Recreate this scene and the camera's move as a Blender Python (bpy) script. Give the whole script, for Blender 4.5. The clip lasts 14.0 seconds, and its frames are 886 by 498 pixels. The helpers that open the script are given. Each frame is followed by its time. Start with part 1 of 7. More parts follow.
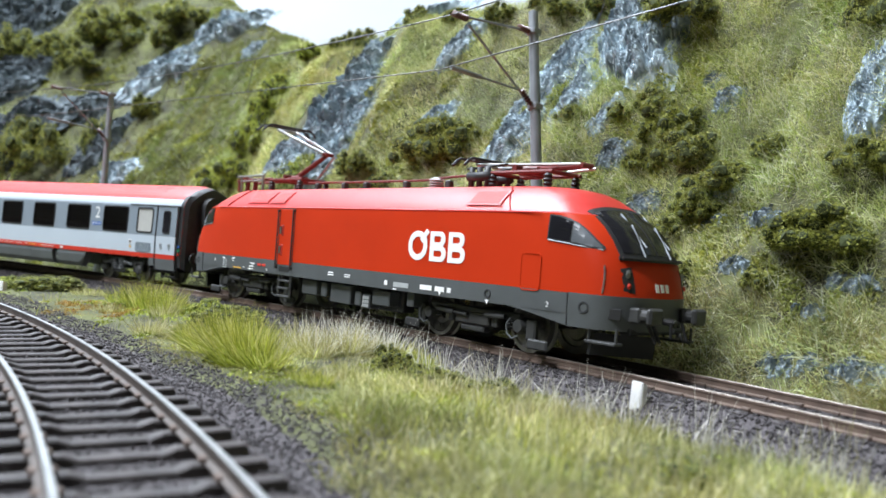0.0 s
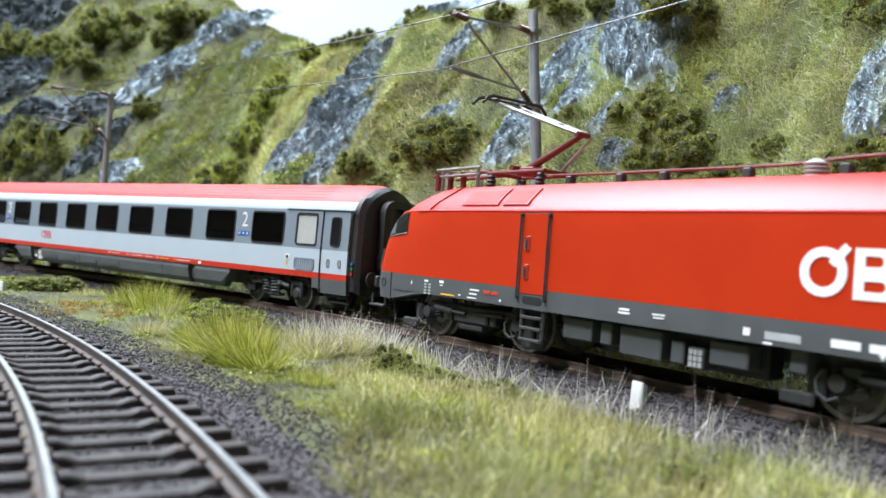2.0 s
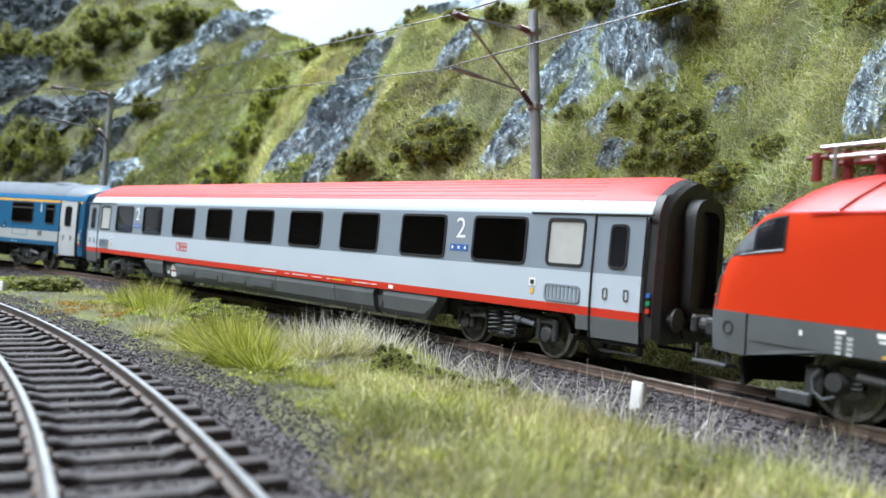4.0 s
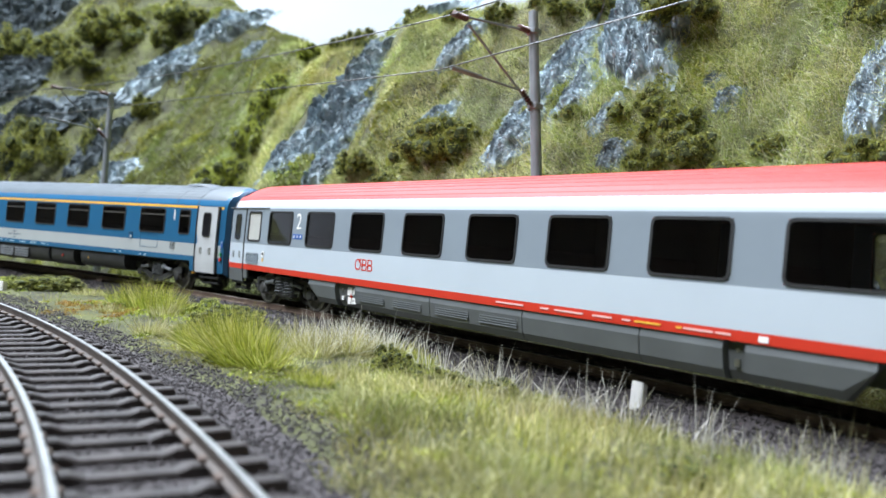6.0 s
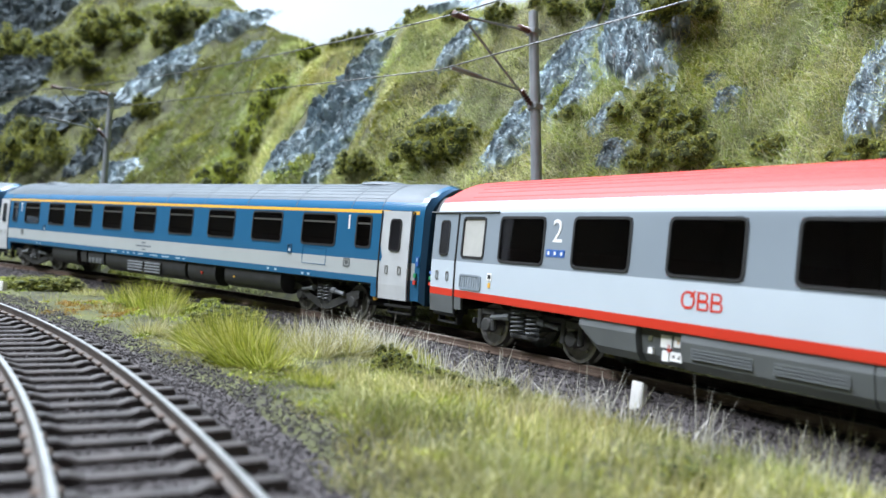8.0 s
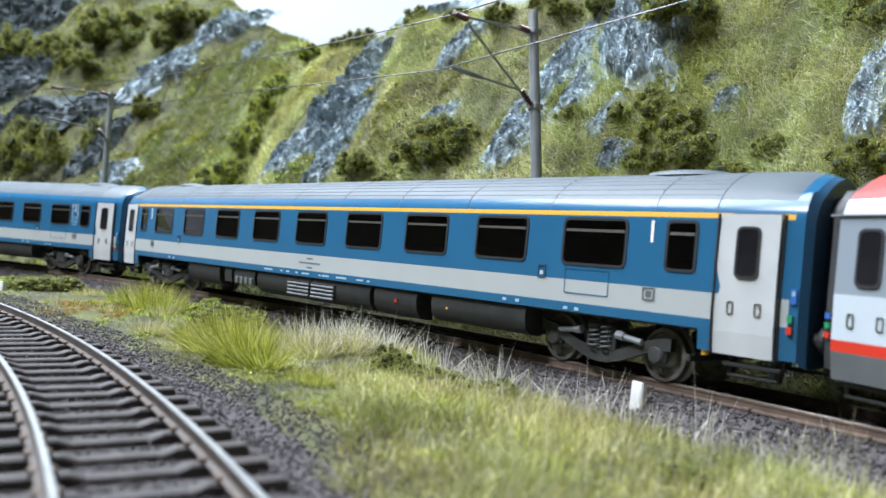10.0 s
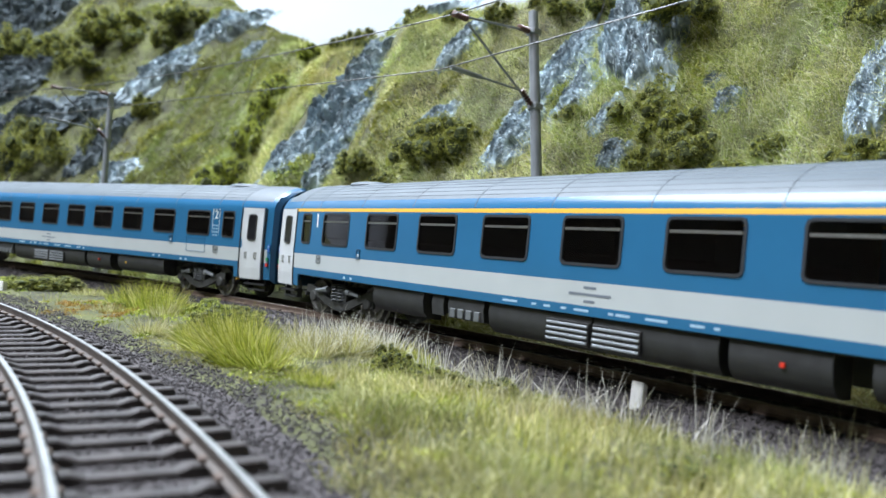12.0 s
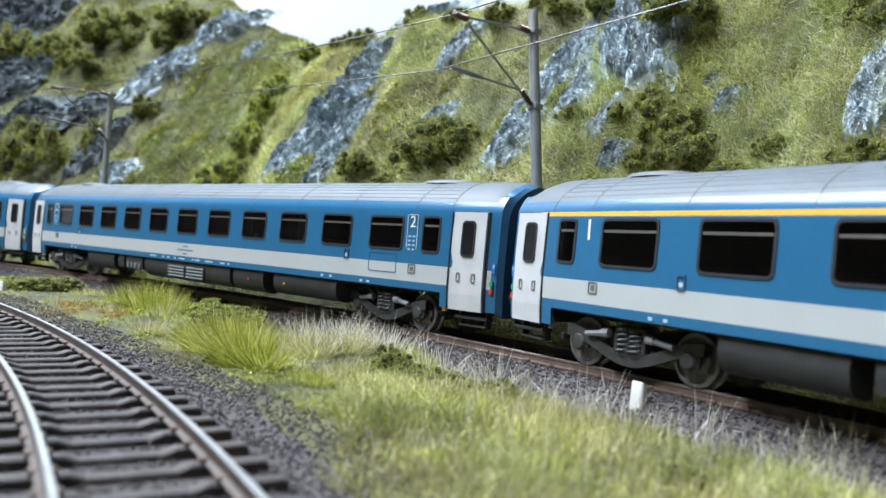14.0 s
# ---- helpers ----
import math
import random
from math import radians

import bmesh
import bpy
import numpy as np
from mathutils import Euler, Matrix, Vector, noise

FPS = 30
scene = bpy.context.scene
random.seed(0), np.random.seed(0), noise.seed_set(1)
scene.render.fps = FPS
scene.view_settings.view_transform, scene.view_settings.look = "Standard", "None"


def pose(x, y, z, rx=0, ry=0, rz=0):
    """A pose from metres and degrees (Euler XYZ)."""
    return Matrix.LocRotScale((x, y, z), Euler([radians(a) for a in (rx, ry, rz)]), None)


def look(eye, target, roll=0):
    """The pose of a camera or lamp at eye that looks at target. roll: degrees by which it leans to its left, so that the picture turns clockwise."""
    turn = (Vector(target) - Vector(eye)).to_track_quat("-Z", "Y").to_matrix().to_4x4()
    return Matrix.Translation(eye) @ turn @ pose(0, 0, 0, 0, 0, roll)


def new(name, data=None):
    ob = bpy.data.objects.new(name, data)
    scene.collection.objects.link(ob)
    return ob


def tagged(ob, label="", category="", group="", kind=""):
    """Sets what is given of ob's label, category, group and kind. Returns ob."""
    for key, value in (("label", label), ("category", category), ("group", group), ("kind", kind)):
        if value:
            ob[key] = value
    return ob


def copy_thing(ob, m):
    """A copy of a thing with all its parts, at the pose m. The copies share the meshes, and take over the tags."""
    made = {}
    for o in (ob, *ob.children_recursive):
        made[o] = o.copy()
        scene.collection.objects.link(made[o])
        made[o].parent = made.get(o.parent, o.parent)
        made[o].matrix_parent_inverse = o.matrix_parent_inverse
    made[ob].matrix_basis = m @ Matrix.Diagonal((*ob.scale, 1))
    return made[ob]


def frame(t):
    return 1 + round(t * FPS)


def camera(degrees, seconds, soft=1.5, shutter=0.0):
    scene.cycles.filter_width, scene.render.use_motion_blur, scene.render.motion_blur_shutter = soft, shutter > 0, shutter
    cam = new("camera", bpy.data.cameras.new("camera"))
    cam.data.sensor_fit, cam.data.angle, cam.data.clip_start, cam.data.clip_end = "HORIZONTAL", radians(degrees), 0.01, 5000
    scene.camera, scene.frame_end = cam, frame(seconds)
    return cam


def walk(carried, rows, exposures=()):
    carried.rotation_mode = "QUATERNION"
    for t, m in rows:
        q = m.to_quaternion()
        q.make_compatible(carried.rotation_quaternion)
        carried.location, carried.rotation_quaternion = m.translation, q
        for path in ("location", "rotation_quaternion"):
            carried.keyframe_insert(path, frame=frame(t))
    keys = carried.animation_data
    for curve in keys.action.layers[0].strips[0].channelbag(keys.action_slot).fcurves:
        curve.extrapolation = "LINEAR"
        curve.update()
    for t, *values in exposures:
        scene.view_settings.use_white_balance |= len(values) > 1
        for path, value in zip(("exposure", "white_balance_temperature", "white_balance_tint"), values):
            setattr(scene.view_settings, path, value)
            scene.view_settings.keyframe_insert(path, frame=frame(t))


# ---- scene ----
# A model railway at its true size (scale 1:87). Lengths below are millimetres; MM turns them into metres.
MM = 0.001
# The main track is an arc: it starts at (0, Y0), heading PSI, with curvature KAPPA; s runs along it, n away from it to the hill.
Y0, PSI, KAPPA = 234.55, -0.85695, -1 / 987.74
CENTRE = (-math.sin(PSI) / KAPPA, Y0 + math.cos(PSI) / KAPPA)
RADIUS = 987.74
# The second track is an arc round C2.
C2, R2, Z2 = (-690.4, -294.4), 760.7, -1.0

cam = camera(58.05, 14.0, soft=1.5, shutter=0.12)
EYE = pose(0, 0, 22.54 * MM) @ pose(0, 0, 0, 90.26, 0, 0) @ pose(0, 0, 0, 0, 0, 4.263)
walk(cam, [(0, EYE), (14, EYE)])
cam.data.dof.use_dof = True
cam.data.dof.focus_distance = 0.215
cam.data.dof.aperture_fstop = 27.0

# ---- light: a room with a white ceiling and long lamps in it ----
world = bpy.data.worlds.new("room_air")
scene.world = world
world.use_nodes = True
world.node_tree.nodes["Background"].inputs[0].default_value = (0.80, 0.91, 1.0, 1)
world.node_tree.nodes["Background"].inputs[1].default_value = 0.11
scene.view_settings.exposure = 0.0


def ceiling_lamp(x, y, z, sx, sy, watts, target, colour):
    data = bpy.data.lights.new("ceiling_lamp", "AREA")
    data.shape, data.size, data.size_y, data.energy, data.color = "RECTANGLE", sx, sy, watts, colour
    ob = new("ceiling_lamp", data)
    ob.matrix_world = look((x, y, z), target)
    return ob


ceiling_lamp(-1.25, -0.62, 1.72, 0.34, 0.34, 57, (-0.02, 0.28, 0), (0.93, 0.98, 1.06))
ceiling_lamp(-0.70, 0.60, 1.42, 1.2, 0.9, 82, (-0.25, 0.5, 0), (0.87, 0.96, 1.08))


# ---- materials ----
def material(name, colour, rough=0.6, metal=0.0, vary=0.12, scale=400.0, bump=0.0, bump_scale=1500.0, spec=0.5, random_amount=0.0, second=None, coat=0.0):
    m = bpy.data.materials.new(name)
    m.use_nodes = True
    t = m.node_tree
    b = t.nodes["Principled BSDF"]
    b.inputs["Roughness"].default_value, b.inputs["Metallic"].default_value = rough, metal
    b.inputs["Specular IOR Level"].default_value = spec
    b.inputs["Coat Weight"].default_value = coat
    co = t.nodes.new("ShaderNodeTexCoord")
    n = t.nodes.new("ShaderNodeTexNoise")
    n.inputs["Scale"].default_value, n.inputs["Detail"].default_value = scale, 5
    t.links.new(co.outputs["Object"], n.inputs["Vector"])
    ramp = t.nodes.new("ShaderNodeMapRange")
    ramp.inputs["From Min"].default_value, ramp.inputs["From Max"].default_value = 0.3, 0.7
    t.links.new(n.outputs["Fac"], ramp.inputs["Value"])
    mix = t.nodes.new("ShaderNodeMix")
    mix.data_type = "RGBA"
    a = [max(0, c * (1 - vary)) for c in colour]
    z = second if second else [min(1, c * (1 + vary)) for c in colour]
    mix.inputs["A"].default_value, mix.inputs["B"].default_value = (*a, 1), (*z, 1)
    t.links.new(ramp.outputs["Result"], mix.inputs["Factor"])
    out = mix.outputs["Result"]
    if random_amount:
        info = t.nodes.new("ShaderNodeObjectInfo")
        geo = t.nodes.new("ShaderNodeNewGeometry")
        add = t.nodes.new("ShaderNodeMath")
        add.operation = "ADD"
        t.links.new(info.outputs["Random"], add.inputs[0])
        t.links.new(geo.outputs["Random Per Island"], add.inputs[1])
        frac = t.nodes.new("ShaderNodeMath")
        frac.operation = "FRACT"
        t.links.new(add.outputs[0], frac.inputs[0])
        mr = t.nodes.new("ShaderNodeMapRange")
        mr.inputs["To Min"].default_value, mr.inputs["To Max"].default_value = 1 - random_amount, 1 + random_amount
        t.links.new(frac.outputs[0], mr.inputs["Value"])
        hsv = t.nodes.new("ShaderNodeHueSaturation")
        t.links.new(mr.outputs["Result"], hsv.inputs["Value"])
        t.links.new(out, hsv.inputs["Color"])
        out = hsv.outputs["Color"]
    t.links.new(out, b.inputs["Base Color"])
    if bump:
        n2 = t.nodes.new("ShaderNodeTexNoise")
        n2.inputs["Scale"].default_value, n2.inputs["Detail"].default_value = bump_scale, 4
        t.links.new(co.outputs["Object"], n2.inputs["Vector"])
        bp = t.nodes.new("ShaderNodeBump")
        bp.inputs["Strength"].default_value, bp.inputs["Distance"].default_value = bump, 0.3 * MM
        t.links.new(n2.outputs["Fac"], bp.inputs["Height"])
        t.links.new(bp.outputs["Normal"], b.inputs["Normal"])
    return m


def grass_material(name, stops):
    """Fibres: each takes a colour of its own from the stops, and a little light shines through."""
    m = bpy.data.materials.new(name)
    m.use_nodes = True
    t = m.node_tree
    b = t.nodes["Principled BSDF"]
    b.inputs["Roughness"].default_value, b.inputs["Specular IOR Level"].default_value = 0.55, 0.3
    geo = t.nodes.new("ShaderNodeNewGeometry")
    ramp = t.nodes.new("ShaderNodeValToRGB")
    while len(ramp.color_ramp.elements) < len(stops):
        ramp.color_ramp.elements.new(0.5)
    for i, c in enumerate(stops):
        e = ramp.color_ramp.elements[i]
        e.position, e.color = i / (len(stops) - 1), (*c, 1)
    t.links.new(geo.outputs["Random Per Island"], ramp.inputs["Fac"])
    co = t.nodes.new("ShaderNodeTexCoord")
    n = t.nodes.new("ShaderNodeTexNoise")
    n.inputs["Scale"].default_value, n.inputs["Detail"].default_value = 45, 3
    t.links.new(co.outputs["Object"], n.inputs["Vector"])
    mr = t.nodes.new("ShaderNodeMapRange")
    mr.inputs["From Min"].default_value, mr.inputs["From Max"].default_value = 0.3, 0.7
    mr.inputs["To Min"].default_value, mr.inputs["To Max"].default_value = 0.62, 1.45
    t.links.new(n.outputs["Fac"], mr.inputs["Value"])
    hsv = t.nodes.new("ShaderNodeHueSaturation")
    n2 = t.nodes.new("ShaderNodeTexNoise")
    n2.inputs["Scale"].default_value, n2.inputs["Detail"].default_value = 28, 2
    t.links.new(co.outputs["Object"], n2.inputs["Vector"])
    hue = t.nodes.new("ShaderNodeMapRange")
    hue.inputs["From Min"].default_value, hue.inputs["From Max"].default_value = 0.3, 0.7
    hue.inputs["To Min"].default_value, hue.inputs["To Max"].default_value = 0.475, 0.52
    t.links.new(n2.outputs["Fac"], hue.inputs["Value"])
    t.links.new(hue.outputs["Result"], hsv.inputs["Hue"])
    t.links.new(mr.outputs["Result"], hsv.inputs["Value"])
    t.links.new(ramp.outputs["Color"], hsv.inputs["Color"])
    t.links.new(hsv.outputs["Color"], b.inputs["Base Color"])
    tr = t.nodes.new("ShaderNodeBsdfTranslucent")
    t.links.new(hsv.outputs["Color"], tr.inputs["Color"])
    mx = t.nodes.new("ShaderNodeMixShader")
    mx.inputs[0].default_value = 0.25
    t.links.new(b.outputs[0], mx.inputs[1])
    t.links.new(tr.outputs[0], mx.inputs[2])
    t.links.new(mx.outputs[0], t.nodes["Material Output"].inputs["Surface"])
    return m


def glass_material(name, tint, rough=0.03):
    m = bpy.data.materials.new(name)
    m.use_nodes = True
    b = m.node_tree.nodes["Principled BSDF"]
    b.inputs["Base Color"].default_value = (*tint, 1)
    b.inputs["Roughness"].default_value, b.inputs["IOR"].default_value = rough, 1.45
    b.inputs["Transmission Weight"].default_value = 1.0
    return m


M_RED = material("loco_red_paint", (0.46, 0.030, 0.006), 0.42, vary=0.05, scale=60, bump=0.02, bump_scale=3000, spec=0.15)
M_ROOFRED = material("loco_roof_red_paint", (0.46, 0.032, 0.026), 0.36, vary=0.06, scale=60, spec=0.4)
M_LGREY = material("frame_grey_paint", (0.075, 0.082, 0.085), 0.5, vary=0.12, scale=120, bump=0.05)
M_DARK = material("dark_grey_plastic", (0.026, 0.027, 0.029), 0.55, vary=0.25, scale=300, bump=0.1)
M_BOGIE = material("bogie_dark_grey", (0.038, 0.039, 0.039), 0.55, vary=0.3, scale=300, bump=0.15)
M_BLACK = material("black_rubber", (0.012, 0.012, 0.013), 0.6, vary=0.3, scale=300)
M_WHITE = material("white_print", (0.8, 0.8, 0.8), 0.45, vary=0.03)
M_SILVER = material("bright_metal", (0.40, 0.40, 0.39), 0.38, 1.0, vary=0.15, scale=600)
M_WHEEL = material("wheel_steel", (0.20, 0.195, 0.185), 0.42, 0.7, vary=0.25, scale=500)
# Opaque pane: the unlit inside behind it is put into the colour.
M_GLASS = material("opaque_dark_glass", (0.012, 0.012, 0.014), 0.08, vary=0.3, scale=100, spec=0.22)
M_PANE = glass_material("tinted_window_glass", (0.62, 0.62, 0.64), 0.01)
M_CWHITE = material("coach_pale_grey_paint", (0.46, 0.52, 0.58), 0.32, vary=0.03, scale=60, bump=0.01)
M_BELT = material("coach_belt_pale_grey", (0.40, 0.43, 0.44), 0.34, vary=0.05, scale=60, bump=0.01)
M_CGREY = material("coach_mid_grey_paint", (0.215, 0.255, 0.295), 0.34, vary=0.04, scale=60, bump=0.01)
M_CRED = material("coach_red_paint", (0.55, 0.035, 0.018), 0.36, vary=0.05, scale=60)
M_CROOF = material("coach_roof_red_paint", (0.56, 0.060, 0.055), 0.5, vary=0.06, scale=60, bump=0.03, spec=0.3)
M_SKIRT = material("underframe_grey", (0.105, 0.115, 0.12), 0.5, vary=0.12, scale=120, bump=0.05)
M_BLUE = material("coach_blue_paint", (0.020, 0.115, 0.235), 0.24, vary=0.05, scale=60, bump=0.01)
M_YELLOW = material("yellow_stripe_paint", (0.72, 0.40, 0.05), 0.4, vary=0.04)
M_BROOF = material("roof_blue_grey_paint", (0.090, 0.112, 0.130), 0.5, vary=0.08, scale=80, bump=0.03, spec=0.3)
M_FROST = material("frosted_glass", (0.42, 0.42, 0.40), 0.5, vary=0.05)
M_RAIL = material("rail_head_steel", (0.32, 0.33, 0.325), 0.46, 0.9, vary=0.12, scale=200)
M_RAILDULL = material("dull_rail_head", (0.24, 0.21, 0.185), 0.48, 0.8, vary=0.2, scale=200)
M_RUST = material("rusty_rail_side", (0.105, 0.072, 0.055), 0.7, vary=0.3, scale=300, bump=0.2)
M_RAILGREY = material("grey_rail_side", (0.085, 0.070, 0.062), 0.6, 0.3, vary=0.3, scale=300, bump=0.15)
M_SLEEPER = material("weathered_sleeper", (0.038, 0.031, 0.029), 0.55, vary=0.45, scale=250, bump=0.4, bump_scale=900, random_amount=0.2)
M_BALLAST = material("ballast_stone", (0.050, 0.044, 0.046), 0.9, vary=0.5, scale=900, bump=0.6, bump_scale=1400, random_amount=0.45)
M_EARTH = material("earth_and_moss", (0.060, 0.056, 0.040), 0.95, vary=0.5, scale=90, bump=0.9, bump_scale=500, second=(0.105, 0.115, 0.035))
M_STONE = material("white_painted_stone", (0.75, 0.75, 0.74), 0.7, vary=0.1, scale=300, bump=0.3)
M_MAST = material("galvanised_grey", (0.24, 0.26, 0.28), 0.5, 0.3, vary=0.12, scale=200)
M_INSUL = material("brown_insulator", (0.10, 0.05, 0.04), 0.35, vary=0.2)
M_WIRE = material("wire", (0.09, 0.09, 0.09), 0.4, 0.6, vary=0.1)
M_BACK = material("pale_backdrop_board", (0.55, 0.59, 0.66), 0.8, vary=0.03, scale=4)
M_BOARD = material("plywood_baseboard", (0.35, 0.25, 0.15), 0.6, vary=0.15, scale=30)
M_ROOM = material("room_plaster", (0.34, 0.34, 0.33), 0.9, vary=0.04, scale=3)


# ---- helpers for shapes ----
def mesh_of(name, bm, mats, smooth=None):
    """The bmesh as a mesh in metres; smooth: shade edges under that many degrees smooth."""
    for v in bm.verts:
        v.co *= MM
    me = bpy.data.meshes.new(name)
    if smooth is not None:
        for f in bm.faces:
            f.smooth = True
        for e in bm.edges:
            if len(e.link_faces) == 2 and e.calc_face_angle(0) > radians(smooth):
                e.smooth = False
    bm.to_mesh(me)
    bm.free()
    for m in mats if isinstance(mats, (list, tuple)) else [mats]:
        me.materials.append(m)
    return me


def part(name, bm, mats, parent=None, label="", smooth=None, m=None):
    me = bm if isinstance(bm, bpy.types.Mesh) else mesh_of(name, bm, mats, smooth)
    ob = new(name, me)
    if parent:
        ob.parent = parent
    if m is not None:
        ob.matrix_local = m
    if label:
        ob["label"] = label
    return ob


def at(x, y, z, rx=0, ry=0, rz=0):
    return pose(x * MM, y * MM, z * MM, rx, ry, rz)


def thing(name, label, category, group="", kind="", m=None):
    ob = new(name)
    ob.empty_display_size = 0.01
    if m is not None:
        ob.matrix_world = m
    return tagged(ob, label, category, group, kind)


def box(bm, x0, x1, y0, y1, z0, z1, bevel=0.0, mat=0):
    r = bmesh.ops.create_cube(bm, size=1)
    vs = r["verts"]
    for v in vs:
        v.co = Vector(((x0 + x1) / 2 + v.co.x * (x1 - x0), (y0 + y1) / 2 + v.co.y * (y1 - y0), (z0 + z1) / 2 + v.co.z * (z1 - z0)))
    fs = list({f for v in vs for f in v.link_faces})
    for f in fs:
        f.material_index = mat
    if bevel:
        es = list({e for v in vs for e in v.link_edges})
        bmesh.ops.bevel(bm, geom=es, offset=bevel, segments=1, affect="EDGES", material=mat)
    return bm


def boxm(x0, x1, y0, y1, z0, z1, bevel=0.0):
    return box(bmesh.new(), x0, x1, y0, y1, z0, z1, bevel)


def rod(bm, a, b, r, sides=8, r2=None, mat=0):
    a, b = Vector(a), Vector(b)
    d = b - a
    q = d.to_track_quat("Z", "Y").to_matrix()
    rings = []
    for c, rr in ((a, r), (b, r if r2 is None else r2)):
        rings.append([bm.verts.new(c + q @ Vector((rr * math.cos(2 * math.pi * i / sides), rr * math.sin(2 * math.pi * i / sides), 0))) for i in range(sides)])
    for i in range(sides):
        f = bm.faces.new((rings[0][i], rings[0][(i + 1) % sides], rings[1][(i + 1) % sides], rings[1][i]))
        f.material_index = mat
    for ring in (rings[0][::-1], rings[1]):
        f = bm.faces.new(ring)
        f.material_index = mat
    return bm


def lathe(bm, profile, axis="z", sides=16, at_=(0, 0, 0), mat=0):
    """profile: (radius, height) rows; closed at both ends."""
    o = Vector(at_)
    rings = []
    for r, h in profile:
        ring = []
        for i in range(sides):
            a = 2 * math.pi * i / sides
            p = (r * math.cos(a), r * math.sin(a), h)
            p = p if axis == "z" else (p[0], p[2], p[1]) if axis == "y" else (p[2], p[0], p[1])
            ring.append(bm.verts.new(o + Vector(p)))
        rings.append(ring)
    for p, q in zip(rings, rings[1:]):
        for i in range(sides):
            bm.faces.new((p[i], p[(i + 1) % sides], q[(i + 1) % sides], q[i])).material_index = mat
    bm.faces.new(rings[0][::-1]).material_index = mat
    bm.faces.new(rings[-1]).material_index = mat
    return bm


def rounded(w, h, r, seg=4):
    """A rounded rectangle's outline round the origin."""
    out = []
    for cx, cy, a0 in ((w / 2 - r, h / 2 - r, 0), (-w / 2 + r, h / 2 - r, 90), (-w / 2 + r, -h / 2 + r, 180), (w / 2 - r, -h / 2 + r, 270)):
        for i in range(seg + 1):
            a = radians(a0 + 90 * i / seg)
            out.append((cx + r * math.cos(a), cy + r * math.sin(a)))
    return out


def plate(bm, outline, cx, cz, y_in, y_out, mat=0):
    """A plate of that outline in the x-z plane, from y_in to y_out."""
    a = [bm.verts.new((cx + u, y_in, cz + v)) for u, v in outline]
    b = [bm.verts.new((cx + u, y_out, cz + v)) for u, v in outline]
    n = len(a)
    for i in range(n):
        bm.faces.new((a[i], a[(i + 1) % n], b[(i + 1) % n], b[i])).material_index = mat
    bm.faces.new(a[::-1]).material_index = mat
    bm.faces.new(b).material_index = mat
    bmesh.ops.recalc_face_normals(bm, faces=bm.faces)
    return bm


def ring_plate(bm, outer, inner, cx, cz, y_in, y_out, mat=0):
    n = len(outer)
    loops = [[bm.verts.new((cx + u, y, cz + v)) for u, v in o] for o, y in ((outer, y_in), (outer, y_out), (inner, y_out), (inner, y_in))]
    for p, q in zip(loops, loops[1:] + loops[:1]):
        for i in range(n):
            bm.faces.new((p[i], p[(i + 1) % n], q[(i + 1) % n], q[i])).material_index = mat
    bmesh.ops.recalc_face_normals(bm, faces=bm.faces)
    return bm


def lettering(name, text, size, x, y, z, parent, mat, thick=0.06, stretch=1.0):
    """Raised print that stands in the x-z plane and is read from the -y side."""
    cu = bpy.data.curves.new("print", "FONT")
    cu.body, cu.size, cu.extrude, cu.align_x, cu.align_y = text, size * MM, thick * MM, "CENTER", "CENTER"
    cu.resolution_u = 3
    ob = bpy.data.objects.new("print", cu)
    scene.collection.objects.link(ob)
    me = bpy.data.meshes.new_from_object(ob.evaluated_get(bpy.context.evaluated_depsgraph_get()))
    bpy.data.objects.remove(ob)
    me.materials.clear()
    me.materials.append(mat)
    me.transform(Matrix.Translation((x * MM, y * MM, z * MM)) @ pose(0, 0, 0, 90) @ Matrix.Diagonal((stretch, 1, 1, 1)))
    return part(name, me, mat, parent)


def track_point(s, n=0.0):
    th = PSI + KAPPA * s
    x, y = (math.sin(th) - math.sin(PSI)) / KAPPA, Y0 - (math.cos(th) - math.cos(PSI)) / KAPPA
    return x - n * math.sin(th), y + n * math.cos(th), th


def track_coords(x, y):
    """s and n of a place, for arrays too."""
    dx, dy = x - CENTRE[0], y - CENTRE[1]
    r = np.hypot(dx, dy)
    th = np.arctan2(dy, dx) - math.pi / 2
    return (th - PSI) / KAPPA, r - RADIUS


# ---- the land: one sheet with the track beds, the strip between them and the hill ----
def smooth(a, b, x):
    t = np.clip((x - a) / (b - a), 0, 1)
    return t * t * (3 - 2 * t)


def wave(x, y, f, seed):
    """Cheap smooth noise for arrays: a sum of turned sines, about -1 to 1."""
    rng = np.random.RandomState(seed)
    out = np.zeros_like(x, dtype=float)
    for i in range(7):
        a, ph, k = rng.uniform(0, 6.28), rng.uniform(0, 6.28), f * rng.uniform(0.6, 1.9)
        out += np.sin(k * (x * np.cos(a) + y * np.sin(a)) + ph + 1.3 * np.sin(0.6 * k * (x * np.sin(a) - y * np.cos(a)) + 2 * ph))
    return out / 4.0


def hill_foot(s):
    return 16 + 34 * smooth(-190, -330, s) + 4 * np.sin(s / 37.0)


def hill_slope(s):
    return 1.62 - 0.3 * smooth(-60, -260, s)


def hill_top(s):
    """The height of the ridge along the track."""
    return np.interp(s, [-900, -560, -470, -430, -400, -370, -340, -306, -265, -234, -199, -150, -108, -75, -50, -30, 20, 400], [330, 330, 298, 258, 234, 214, 197, 179, 162, 149, 144, 145, 142, 139, 142, 175, 200, 210])


